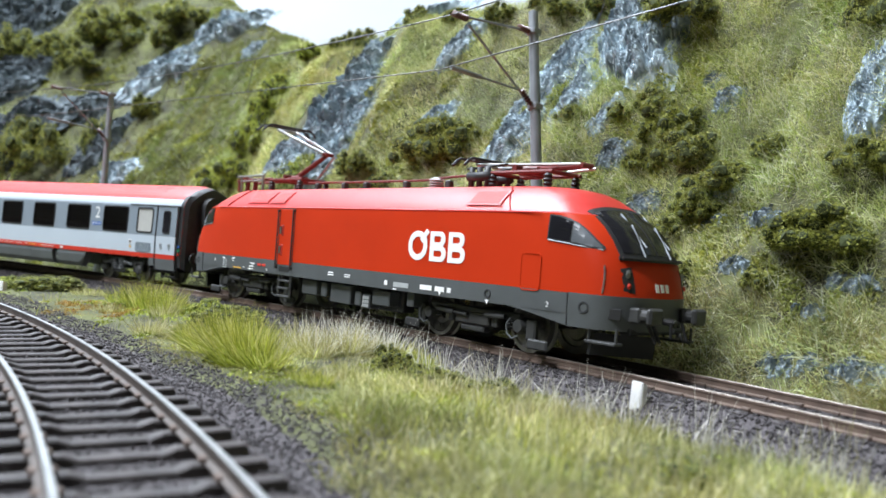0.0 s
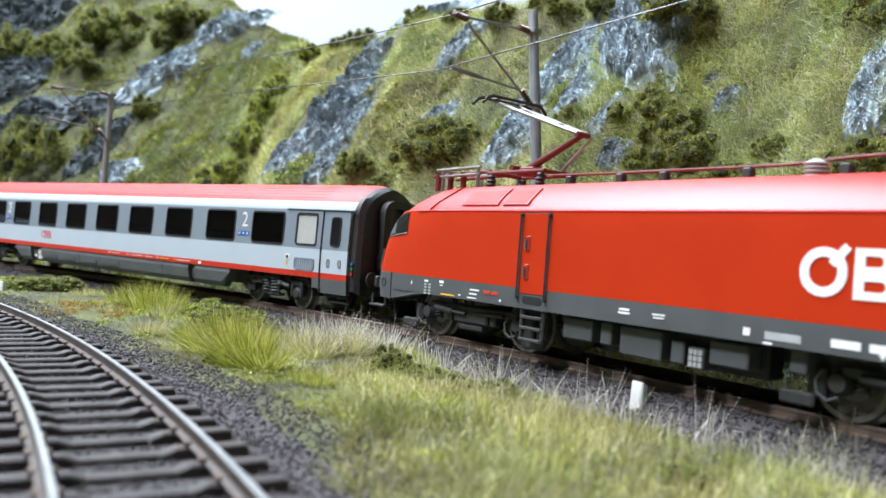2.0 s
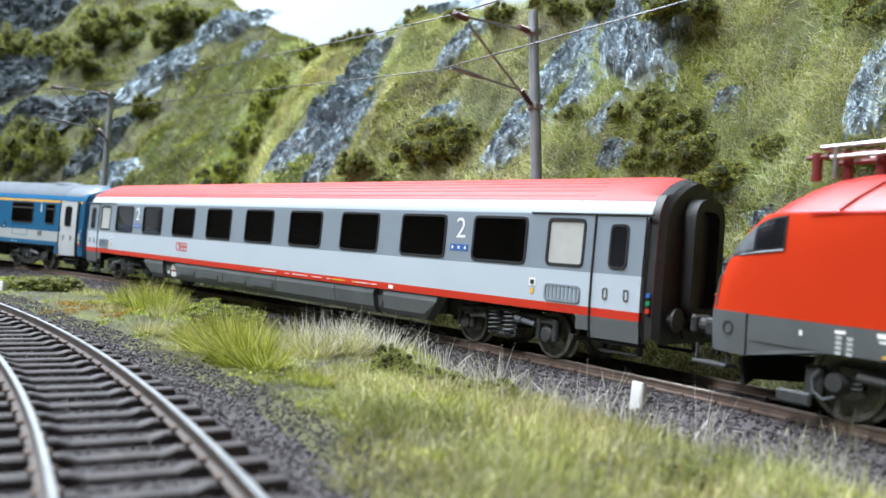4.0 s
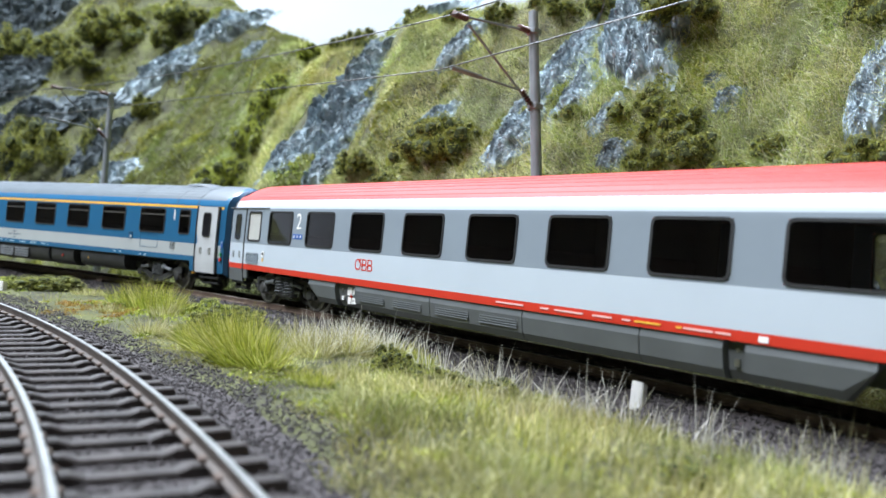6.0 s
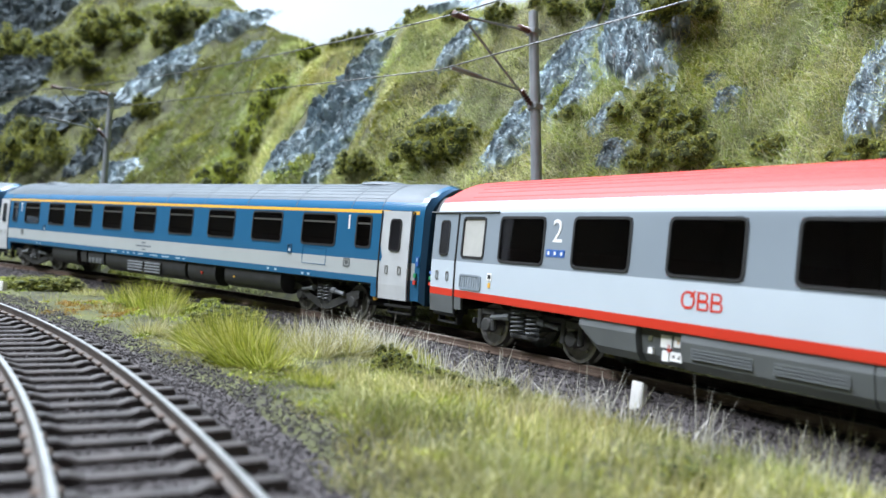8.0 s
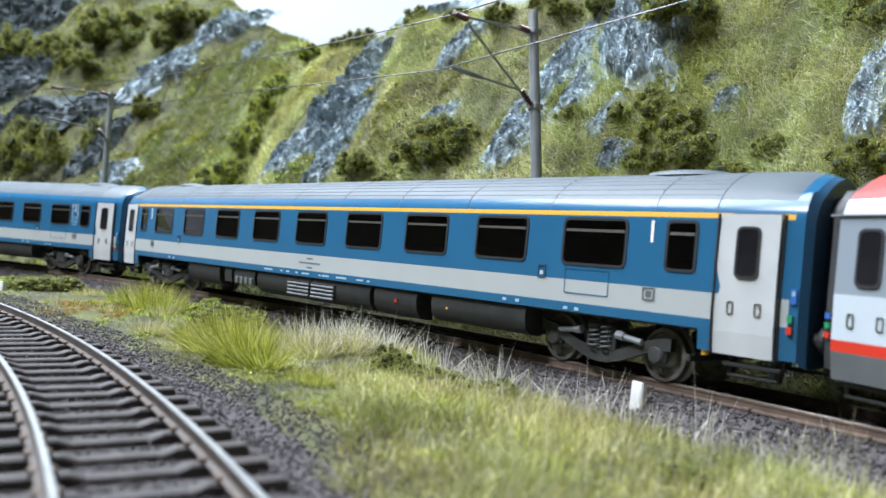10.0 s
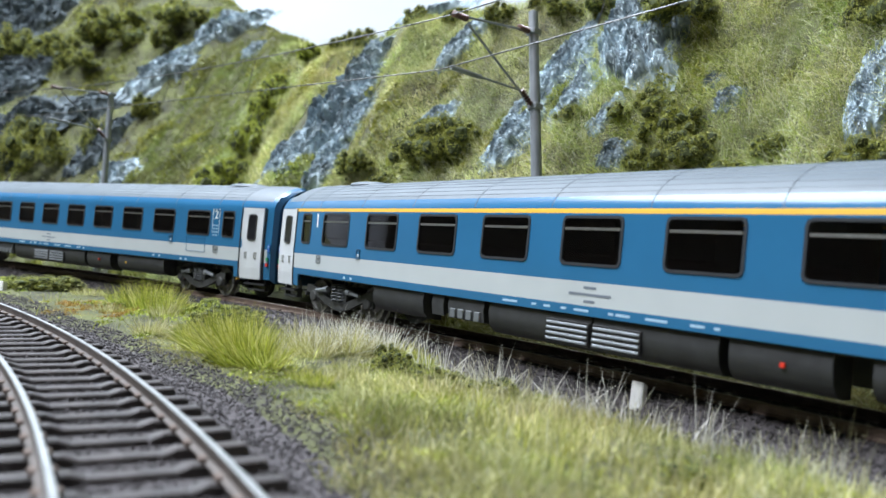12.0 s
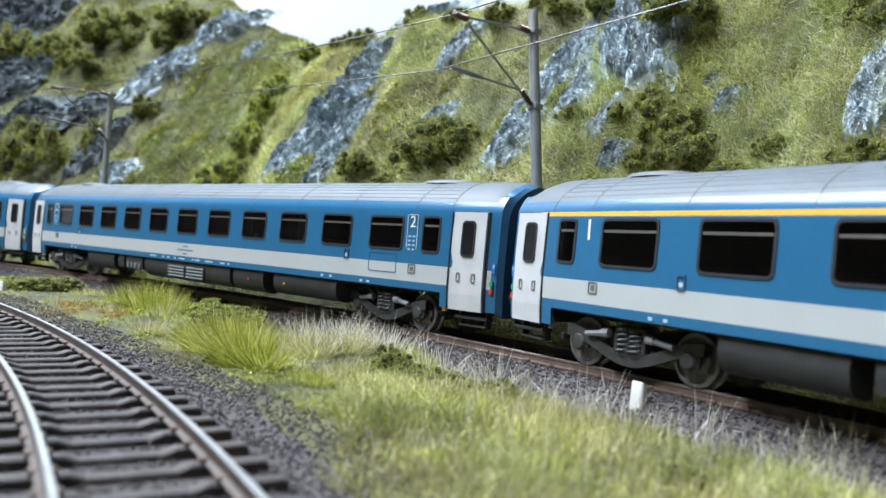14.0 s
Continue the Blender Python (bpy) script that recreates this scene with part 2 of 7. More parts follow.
def land(x, y, rough=1.0):
    x, y = np.asarray(x, float), np.asarray(y, float)
    s, n = track_coords(x, y)
    d2 = np.abs(np.hypot(x - C2[0], y - C2[1]) - R2)
    ground = -6.6 + 1.0 * wave(x, y, 0.05, 1) * rough + 0.35 * wave(x, y, 0.25, 2) * rough
    bed = -2.5 - smooth(11.5, 21, np.abs(n)) * 5.2
    z = np.where(np.abs(n) < 21, np.maximum(bed, np.where(np.abs(n) < 11.5, -2.5, ground)), ground)
    bed2 = -4.5 - smooth(14, 22, d2) * 3.5
    z = np.where(d2 < 22, np.maximum(bed2, np.where(d2 < 14, -4.5, z)), z)
    # the strip between the tracks swells a little
    mid = smooth(-28, -40, n) * smooth(22, 36, d2)
    z = z + 2.2 * mid
    up = n - hill_foot(s)
    slope, top = hill_slope(s), hill_top(s)
    # behind the ridge the land falls away
    top = top - 0.4 * np.maximum(0, up - (top + 5) / slope - 6)
    bumps = 8.5 * wave(s, n, 0.035, 3) + 4.8 * wave(s, n, 0.1, 4) + 1.8 * wave(s, n, 0.27, 5)
    ridge = 10 * smooth(-110, -150, s) * smooth(-260, -200, s) * np.sin((s + 0.55 * n) / 13.0)
    h = -5 + slope * up + (bumps + ridge) * smooth(0, 25, up) * rough
    soft = 14.0
    over = h - top
    h = np.where(over > -soft, top - soft + soft * (1 - np.exp(-np.maximum(over + soft, 0) / soft)), h)
    return np.where(up > 0, np.maximum(h, -6), z)


def sheet(name, ss, ns, zf, mat, lower=None):
    """A sheet over track coordinates."""
    S, N = np.meshgrid(ss, ns, indexing="ij")
    th = PSI + KAPPA * S
    X = CENTRE[0] - (RADIUS + N) * np.sin(th)
    Y = CENTRE[1] + (RADIUS + N) * np.cos(th)
    Z = zf(X, Y)
    a, b = S.shape
    co = np.stack([X, Y, Z], -1).reshape(-1, 3) * MM
    i = np.arange(a * b).reshape(a, b)
    q = np.stack([i[:-1, :-1], i[1:, :-1], i[1:, 1:], i[:-1, 1:]], -1).reshape(-1, 4)
    return grid_object(name, co, q, mat)


def grid_object(name, co, polys, mat, smooth_shade=True):
    me = bpy.data.meshes.new(name)
    k = polys.shape[1]
    me.vertices.add(len(co))
    me.vertices.foreach_set("co", np.asarray(co, np.float32).ravel())
    me.loops.add(polys.size)
    me.loops.foreach_set("vertex_index", polys.astype(np.int32).ravel())
    me.polygons.add(len(polys))
    me.polygons.foreach_set("loop_start", np.arange(0, polys.size, k, dtype=np.int32))
    if smooth_shade:
        me.polygons.foreach_set("use_smooth", np.ones(len(polys), dtype=bool))
    me.update(calc_edges=True)
    me.materials.append(mat)
    return new(name, me)


near_n = np.concatenate([np.arange(-420, -150, 9.0), np.arange(-150, 16, 1.6)])
hill_n = np.concatenate([np.arange(16, 190, 1.9), np.arange(190, 520, 9.0)])
along = np.concatenate([np.arange(-980, -420, 7.0), np.arange(-420, 190, 2.2), np.arange(190, 420, 9.0)])


def under_beds(x, y):
    """The land, sunk a little under the ballast beds that lie on it."""
    s, n = track_coords(x, y)
    d2 = np.abs(np.hypot(x - C2[0], y - C2[1]) - R2)
    return land(x, y) - 1.2 * ((np.abs(n + 6) < 20) & (n < 14)) - 1.2 * (d2 < 25)


ground = sheet("ground", along, np.concatenate([near_n, hill_n]), under_beds, M_EARTH)
tagged(ground, "brown earth and moss of a model hillside and trackside", "ground", kind="structure")


# ---- tracks ----
def strip(name, profile, line, mats, parent=None, closed=True):
    """Sweeps a profile of (offset, height) along a line of (x, y, heading)."""
    bm = bmesh.new()
    rows = []
    for x, y, th in line:
        rows.append([bm.verts.new((x - o * math.sin(th), y + o * math.cos(th), z)) for o, z in profile])
    k = len(profile)
    for p, q in zip(rows, rows[1:]):
        for i in range(k if closed else k - 1):
            f = bm.faces.new((p[i], p[(i + 1) % k], q[(i + 1) % k], q[i]))
            f.material_index = 1 if (len(mats) > 1 and profile[i][1] + profile[(i + 1) % k][1] > 2 * max(z for _, z in profile) - 0.3) else 0
    bmesh.ops.recalc_face_normals(bm, faces=bm.faces)
    return part(name, bm, mats, parent)


def rail_profile(c, top):
    return [(c - 1.0, top - 2.1), (c + 1.0, top - 2.1), (c + 1.0, top - 1.85), (c + 0.25, top - 1.6), (c + 0.25, top - 0.75), (c + 0.42, top - 0.55), (c + 0.42, top - 0.1),
            (c + 0.3, top), (c - 0.3, top), (c - 0.42, top - 0.1), (c - 0.42, top - 0.55), (c - 0.25, top - 0.75), (c - 0.25, top - 1.6), (c - 1.0, top - 1.85)]


main_line = [track_point(s) for s in np.arange(-900, 330, 6.0)]


def second_point(a, o=0.0):
    return C2[0] + (R2 + o) * math.cos(a), C2[1] + (R2 + o) * math.sin(a), a - math.pi / 2


second_line = [second_point(a) for a in np.arange(radians(78), radians(8), -0.0075)]


def railway_track(name, label, line, top, spacing, first, last, point, half, side_mat, head_mat, dip):
    tr = thing(name, label, "railway track", kind="structure")
    for c in (-8.6, 8.6):
        strip("rail", rail_profile(c, top), line, [side_mat, head_mat], tr)
    # a sleeper: its middle sags below the two rail seats, its ends are chamfered
    sl = bmesh.new()
    prof = [(-half, -0.25), (-half + 0.5, 0.0), (-6.2, 0.0), (-4.6, -dip), (4.6, -dip), (6.2, 0.0), (half - 0.5, 0.0), (half, -0.25)]
    rows = [[sl.verts.new((x, y, z + dz)) for x, dz in ((-1.25, -1.9), (-1.12, -0.25), (-0.85, 0.0), (0.85, 0.0), (1.12, -0.25), (1.25, -1.9))] for y, z in prof]
    for p_, q_ in zip(rows, rows[1:]):
        for i in range(5):
            sl.faces.new((p_[i], p_[i + 1], q_[i + 1], q_[i]))
    for end in (rows[0], rows[-1][::-1]):
        sl.faces.new(end)
    bmesh.ops.recalc_face_normals(sl, faces=sl.faces)
    me = mesh_of("sleeper", sl, M_SLEEPER)
    cl = bmesh.new()
    for y in (-8.6, 8.6):
        for sgn in (-1, 1):
            box(cl, -0.9, 0.9, y + sgn * 0.95 - 0.45, y + sgn * 0.95 + 0.45, 0, 0.65, 0.15)
    clip = mesh_of("rail_clip", cl, M_RUST)
    k = first
    while k <= last:
        x, y, th = point(k)
        sp = part("sleeper", me, None, tr, m=at(x, y, top - 2.1 + random.uniform(-0.12, 0.05), random.uniform(-0.5, 0.5), 0, math.degrees(th) + random.uniform(-1.2, 1.2)))
        part("rail_clip", clip, None, sp)
        k += spacing
    return tr


bed = sheet("ballast_bed", along[(along > -700) & (along < 330)], near_n[(near_n > -27) & (near_n < 17)], land, M_BALLAST)
tagged(bed, "dark ballast bed under the main track", "ballast bed", kind="structure")
A, D = np.meshgrid(np.arange(radians(8), radians(78), 0.006), np.concatenate([np.arange(-26, -13, 1.6), np.arange(-13, 13.1, 3.0), np.arange(14.5, 27, 1.6)]), indexing="ij")
X, Y = C2[0] + (R2 + D) * np.cos(A), C2[1] + (R2 + D) * np.sin(A)
I = np.arange(A.size).reshape(A.shape)
bed = grid_object("ballast_bed", np.stack([X, Y, land(X, Y)], -1).reshape(-1, 3) * MM, np.stack([I[:-1, :-1], I[:-1, 1:], I[1:, 1:], I[1:, :-1]], -1).reshape(-1, 4), M_BALLAST)
tagged(bed, "dark ballast bed under the curved track", "ballast bed", kind="structure")

main_track = railway_track("railway_track", "curved model railway track with rusty-sided rails on dark sleepers", main_line, 0.0, 7.4, -560, 175, track_point, 12.3, M_RUST, M_RAILDULL, 0.1)
second_track = railway_track("railway_track", "curved model railway track with shiny rail heads on brown sleepers", second_line, Z2, 7.4 / R2, radians(15), radians(66), second_point, 15.0, M_RAILGREY, M_RAIL, 0.55)


# ---- backdrop, baseboard and room ----
def slab(name, x0, x1, y0, y1, z0, z1, mat, label, category):
    ob = part(name, boxm(x0, x1, y0, y1, z0, z1), mat)
    return tagged(ob, label, category, kind="structure")


slab("backdrop", -2200, 1600, 1080, 1092, -150, 1100, M_BACK, "plain pale blue-grey backdrop board behind the layout", "backdrop")
board = thing("layout_table", "plywood layout table on square wooden legs", "table", kind="structure")
part("tabletop", boxm(-1300, 700, -420, 1070, -60, -40, 2), M_BOARD, board)
for x in (-1250, -300, 650):
    for y in (-370, 1020):
        part("leg", boxm(x - 25, x + 25, y - 25, y + 25, -1050, -60, 2), M_BOARD, board)
slab("floor", -4000, 3000, -3000, 2200, -1070, -1050, M_BOARD, "plain brown room floor", "floor")
slab("ceiling", -4000, 3000, -3000, 2200, 2350, 2370, M_ROOM, "plain pale room ceiling", "ceiling")
slab("wall_south", -4000, 3000, -3020, -3000, -1050, 2350, M_ROOM, "plain pale room wall", "wall")
slab("wall_north", -4000, 3000, 2200, 2220, -1050, 2350, M_ROOM, "plain pale room wall", "wall")
slab("wall_west", -4020, -4000, -3000, 2200, -1050, 2350, M_ROOM, "plain pale room wall", "wall")
slab("wall_east", 3000, 3020, -3000, 2200, -1050, 2350, M_ROOM, "plain pale room wall", "wall")


# ---- rocks ----
def rock_material(name, gain):
    """Plaster rock: darker in the bump's hollows, pale dry-brushed edges, drawn out along the strata."""
    m = bpy.data.materials.new(name)
    m.use_nodes = True
    t = m.node_tree
    b = t.nodes["Principled BSDF"]
    b.inputs["Roughness"].default_value = 0.75
    b.inputs["Specular IOR Level"].default_value = 0.1
    co = t.nodes.new("ShaderNodeTexCoord")
    mp = t.nodes.new("ShaderNodeMapping")
    mp.inputs["Scale"].default_value = (1.0, 1.0, 0.42)
    mp.inputs["Rotation"].default_value = (0.0, 0.35, 0.0)
    t.links.new(co.outputs["Object"], mp.inputs["Vector"])
    n = t.nodes.new("ShaderNodeTexNoise")
    n.noise_type = "FBM"
    n.normalize = True
    n.inputs["Scale"].default_value, n.inputs["Detail"].default_value, n.inputs["Roughness"].default_value = 300, 8, 0.62
    n.inputs["Distortion"].default_value = 0.5
    t.links.new(mp.outputs["Vector"], n.inputs["Vector"])
    ramp = t.nodes.new("ShaderNodeValToRGB")
    stops = [(0.28, (0.06, 0.078, 0.09)), (0.42, (0.14, 0.175, 0.195)), (0.55, (0.25, 0.31, 0.345)), (0.72, (0.48, 0.57, 0.62))]
    while len(ramp.color_ramp.elements) < len(stops):
        ramp.color_ramp.elements.new(0.5)
    for e, (p, c) in zip(ramp.color_ramp.elements, stops):
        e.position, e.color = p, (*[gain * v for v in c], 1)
    t.links.new(n.outputs["Fac"], ramp.inputs["Fac"])
    big = t.nodes.new("ShaderNodeTexNoise")
    big.inputs["Scale"].default_value, big.inputs["Detail"].default_value = 60, 4
    t.links.new(co.outputs["Object"], big.inputs["Vector"])
    mr = t.nodes.new("ShaderNodeMapRange")
    mr.inputs["From Min"].default_value, mr.inputs["From Max"].default_value = 0.35, 0.65
    mr.inputs["To Min"].default_value, mr.inputs["To Max"].default_value = 0.45, 1.08
    t.links.new(big.outputs["Fac"], mr.inputs["Value"])
    hsv = t.nodes.new("ShaderNodeHueSaturation")
    t.links.new(ramp.outputs["Color"], hsv.inputs["Color"])
    t.links.new(mr.outputs["Result"], hsv.inputs["Value"])
    # pale dry-brushed paint caught on the sharp edges
    geo = t.nodes.new("ShaderNodeNewGeometry")
    edge = t.nodes.new("ShaderNodeMapRange")
    edge.inputs["From Min"].default_value, edge.inputs["From Max"].default_value = 0.505, 0.60
    t.links.new(geo.outputs["Pointiness"], edge.inputs["Value"])
    brush = t.nodes.new("ShaderNodeMix")
    brush.data_type = "RGBA"
    brush.inputs["B"].default_value = (0.70 * gain, 0.79 * gain, 0.84 * gain, 1)
    t.links.new(edge.outputs["Result"], brush.inputs["Factor"])
    t.links.new(hsv.outputs["Color"], brush.inputs["A"])
    t.links.new(brush.outputs["Result"], b.inputs["Base Color"])
    bp = t.nodes.new("ShaderNodeBump")
    bp.inputs["Strength"].default_value, bp.inputs["Distance"].default_value = 0.8, 0.5 * MM
    t.links.new(n.outputs["Fac"], bp.inputs["Height"])
    t.links.new(bp.outputs["Normal"], b.inputs["Normal"])
    return m


M_ROCK = rock_material("blue_grey_rock", 1.3)
# Greyer far-left rock, its colours also cut to stand for weaker light.
M_DIMROCK = rock_material("dark_rock_dimmed", 0.42)
# The same rock colours at a lower gain, for the small rocks.
M_SMALLROCK = rock_material("small_rock_darker", 0.8)


def hill_frame(s, n):
    """A place on the hill and its axes: along the track, up the slope, outwards."""
    x, y, th = track_point(s, n)
    e = 6.0
    z = float(land(x, y))
    a = Vector((math.cos(th), math.sin(th), 0))
    x2, y2, _ = track_point(s, n + e)
    x1, y1, _ = track_point(s, n - e)
    slope = (float(land(x2, y2)) - float(land(x1, y1))) / (2 * e)
    slope = max(0.5, min(slope, 1.9))
    u = Vector((-math.sin(th), math.cos(th), slope)).normalized()
    return Vector((x, y, z)), a, u, a.cross(u).normalized() * (-1 if a.cross(u).z < 0 else 1)


def facets(p, amount):
    """Angular blocks: the height of the block at p, tilted its own way, and how near p is to a crack."""
    d, pts = noise.voronoi(p)
    c = noise.cell_vector(pts[0] * 7.3)
    q = p - pts[0]
    return c.x + amount * (q.x * (c.y - 0.5) * 2 + q.y * (c.z - 0.5) * 2), d[1] - d[0]


def rock(s, n, w, h, depth, lean, seed, cell=0.5):
    """A crag of angular blocks drawn out along leaning strata; lean: how far its top lies along the track, cell: the size of its mesh."""
    o, a, u, out = hill_frame(s, n)
    rng = random.Random(seed)
    off = Vector((rng.uniform(0, 50), rng.uniform(0, 50), rng.uniform(0, 50)))
    nu, nv = int(max(14, min(200, w * 1.2 / cell))), int(max(14, min(290, h * 1.12 / cell)))
    big = max(2.0, min(6.5, w * 0.13))
    bm = bmesh.new()
    g = []
    for i in range(nu + 1):
        row = []
        for j in range(nv + 1):
            p, q = 2 * i / nu - 1, 2 * j / nv - 1
            x, y = p * w * 0.6 + q * lean * h * 0.5, q * h * 0.56
            r = math.hypot(p, q) / (0.86 + 0.30 * noise.noise(Vector((p * 1.7, q * 1.7, seed * 3.1))) + 0.22 * noise.noise(Vector((p * 5, q * 5, seed))))
            base = max(0.0, 1 - min(r, 1) ** 3) ** 0.6
            st = x - y * lean + 1.6 * noise.noise(Vector((x * 0.12, y * 0.12, 1)) + off)
            wob = 0.25 * noise.noise(Vector((x * 0.3, y * 0.3, 4)) + off)
            b1, c1 = facets(Vector((st / big + wob, y / (big * 3.4), 0)) + off, 1.2)
            b2, c2 = facets(Vector((st / (big * 0.42) + wob, y / (big * 1.3), 7)) + off, 1.0)
            b3, c3 = facets(Vector((st / (big * 0.2) + wob, y / (big * 0.45), 3)) + off, 0.9)
            lump = noise.fractal(Vector((st * 0.06, y * 0.03, 2)) + off, 0.8, 2.0, 3)
            d = base * depth * (0.34 + 0.4 * lump) + base * big * (0.72 * b1 + 0.34 * b2 + 0.27 * b3 - 0.5 * max(0, 1 - c1 * 6) - 0.25 * max(0, 1 - c2 * 6)) + base * 0.3 * noise.fractal(Vector((st * 0.8, y * 0.35, 2)) + off, 0.8, 2.0, 3) - 0.8
            if r > 1:
                d = -3.5 * min(1, (r - 1) * 4) - 0.5
            row.append(bm.verts.new(a * x + u * y + out * d))
        g.append(row)
    for i in range(nu):
        for j in range(nv):
            bm.faces.new((g[i][j], g[i + 1][j], g[i + 1][j + 1], g[i][j + 1]))
    bmesh.ops.recalc_face_normals(bm, faces=bm.faces)
    ob = part("rock", bm, M_DIMROCK if s < -380 else M_SMALLROCK if h < 16 else M_ROCK, smooth=28)
    ob.location = o * MM
    tagged(ob, "dark grey rock face, dimmed for the far left, between bushes on the hillside" if s < -380 else "craggy blue-grey rock outcrop with pale edges, set in the hillside", "rock", "rocks in the hillside")
    return ob


# s, n, width, height, depth, lean
ROCKS = [(-156, 92, 50, 130, 18, 0.32), (-136, 72, 26, 60, 9, 0.30), (-168, 64, 24, 46, 8, 0.25), (-25, 82, 21, 62, 12, 0.10), (-13, 70, 16, 38, 9, 0.05), (1, 86, 32, 54, 11, -0.2), (-29, 58, 18, 40, 9, 0.2), (-36, 66, 12, 26, 7, 0.2),
         (-87, 89, 14, 36, 9, 0.35), (-76, 68, 22, 20, 6, 0.3), (-374, 170, 44, 74, 13, 0.75), (-350, 190, 40, 40, 12, 0.8), (-405, 156, 30, 40, 10, 0.6), (-300, 166, 28, 18, 7, 0.5), (87, 64, 11, 38, 7, -0.1), (100, 72, 14, 44, 8, -0.1),
         (43, 74, 10, 13, 3.5, 0.2), (34, 78, 8, 10, 3, 0.2), (72, 46, 13, 8, 3, 0.2), (57, 48, 13, 8, 3, 0.2), (56, 55, 13, 5, 2.5, 0.1), (94, 24, 15, 8, 2.4, 0.1), (111, 23, 16, 9, 2.4, 0.1), (93, 32, 9, 6, 2, 0.1), (70, 38, 12, 6, 2, 0.1),
         (98, 38, 13, 7, 2.2, 0.1), (13, 59, 14, 15, 4, 0.2), (4, 64, 9, 20, 4, 0.2), (31, 50, 13, 11, 3, 0.2), (40, 42, 9, 6, 2, 0.2), (-463, 114, 60, 80, 18, 0.3), (-385, 122, 40, 66, 15, 0.3), (-520, 150, 70, 90, 20, 0.4),
         (-560, 215, 110, 80, 20, 0.3), (-430, 140, 40, 40, 12, 0.3), (-340, 96, 40, 26, 9, 0.3)]
for k, (s_, n_, w_, h_, d_, l_) in enumerate(ROCKS):
    rock(s_, n_, w_, h_, d_, l_, k + 1, 0.26 if s_ > -60 else 0.42 if s_ > -200 else 0.9)


# ---- bushes ----
M_LEAF = grass_material("foliage_flock", [(0.090, 0.110, 0.020), (0.185, 0.205, 0.036), (0.285, 0.300, 0.058), (0.340, 0.340, 0.080)])
M_LEAF2 = grass_material("fresh_foliage_flock", [(0.140, 0.180, 0.024), (0.250, 0.310, 0.038), (0.370, 0.420, 0.062), (0.480, 0.510, 0.100)])
# Leaf green darkened for the core: the shade inside a bush as colour.
M_CORE = material("foliage_painted_shade", (0.035, 0.045, 0.012), 0.95, vary=0.4, scale=500, bump=0.8, bump_scale=900)


def foliage(seed, count, leaf):
    """A bush of unit radius: many clumps of little leaves over a lumpy core coloured as shade."""
    rng = np.random.RandomState(seed)
    lumps = []
    for i in range(64):
        d = rng.normal(size=3)
        d[2] = abs(d[2]) * 0.9 - 0.15
        d /= np.linalg.norm(d)
        lumps.append((d * rng.uniform(0.42, 0.92), rng.uniform(0.12, 0.27)))
    per = count // len(lumps)
    pts = []
    for c, r in lumps:
        v = rng.normal(size=(per, 3))
        v /= np.linalg.norm(v, axis=1)[:, None]
        pts.append(c + v * r * rng.uniform(0.75, 1.12, (per, 1)))
    p = np.concatenate(pts)
    n = len(p)
    t = rng.normal(size=(n, 3, 3)) * leaf
    co = (p[:, None, :] + t).reshape(-1, 3)
    tri = np.arange(n * 3).reshape(n, 3)
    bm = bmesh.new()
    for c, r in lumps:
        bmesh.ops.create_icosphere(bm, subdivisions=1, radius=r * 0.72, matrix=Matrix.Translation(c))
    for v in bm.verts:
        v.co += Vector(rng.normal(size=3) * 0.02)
    return co * MM, tri, bm


def bush_meshes(seed, count, leaf, mat):
    co, tri, bm = foliage(seed, count, leaf)
    ob = grid_object("foliage", co, tri, mat, False)
    me = ob.data
    bpy.data.objects.remove(ob)
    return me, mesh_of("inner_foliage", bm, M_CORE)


BUSH_MESHES = [bush_meshes(k, 15000, 0.019, M_LEAF) for k in range(3)] + [bush_meshes(7 + k, 15000, 0.019, M_LEAF2) for k in range(2)]


def bush(place, w, h, depth, kind, turn, where):
    ob = thing("bush", ("dense dark green bush " if kind < 3 else "fresh green bush ") + where, "bush", "bushes", m=Matrix.Translation(place * MM) @ pose(0, 0, 0, 0, 0, turn))
    fol, core = BUSH_MESHES[kind]
    sc = Matrix.Diagonal((w * 0.6, depth * 0.6, h * 0.62, 1))
    part("foliage", fol, None, ob, m=sc)
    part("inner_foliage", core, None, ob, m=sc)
    return ob


HILL_BUSHES = [(-103, 103, 12, 10), (-72, 97, 15, 11), (-52, 98, 12, 9), (-39, 97, 14, 9), (14, 90, 26, 20), (20, 71, 11, 9), (30, 67, 20, 16), (38, 62, 18, 15), (55, 56, 17, 12), (50, 51, 14, 11), (80, 79, 12, 17), (90, 44, 21, 14), (92, 54, 15, 12),
               (-64, 54, 26, 22), (-52, 53, 22, 22), (-107, 53, 20, 13), (-183, 125, 16, 14), (-197, 125, 14, 11), (-222, 88, 26, 30), (-219, 72, 25, 26), (-228, 102, 20, 24), (-233, 115, 18, 20), (-454, 198, 48, 36), (-411, 197, 24, 20),
               (-434, 110, 42, 46), (-390, 120, 19, 30), (-404, 213, 43, 26), (-496, 178, 34, 30), (-533, 177, 35, 40), (-460, 164, 33, 20), (-365, 136, 17, 21), (10, 65, 8, 6), (83, 43, 10, 9), (78, 36, 8, 6), (53, 37, 10, 8), (-8, 63, 9, 8),
               (-217, 124, 18, 12), (-132, 108, 13, 10), (26, 58, 10, 9), (44, 46, 9, 8), (-90, 50, 12, 9), (-20, 96, 14, 10), (64, 60, 9, 8)]
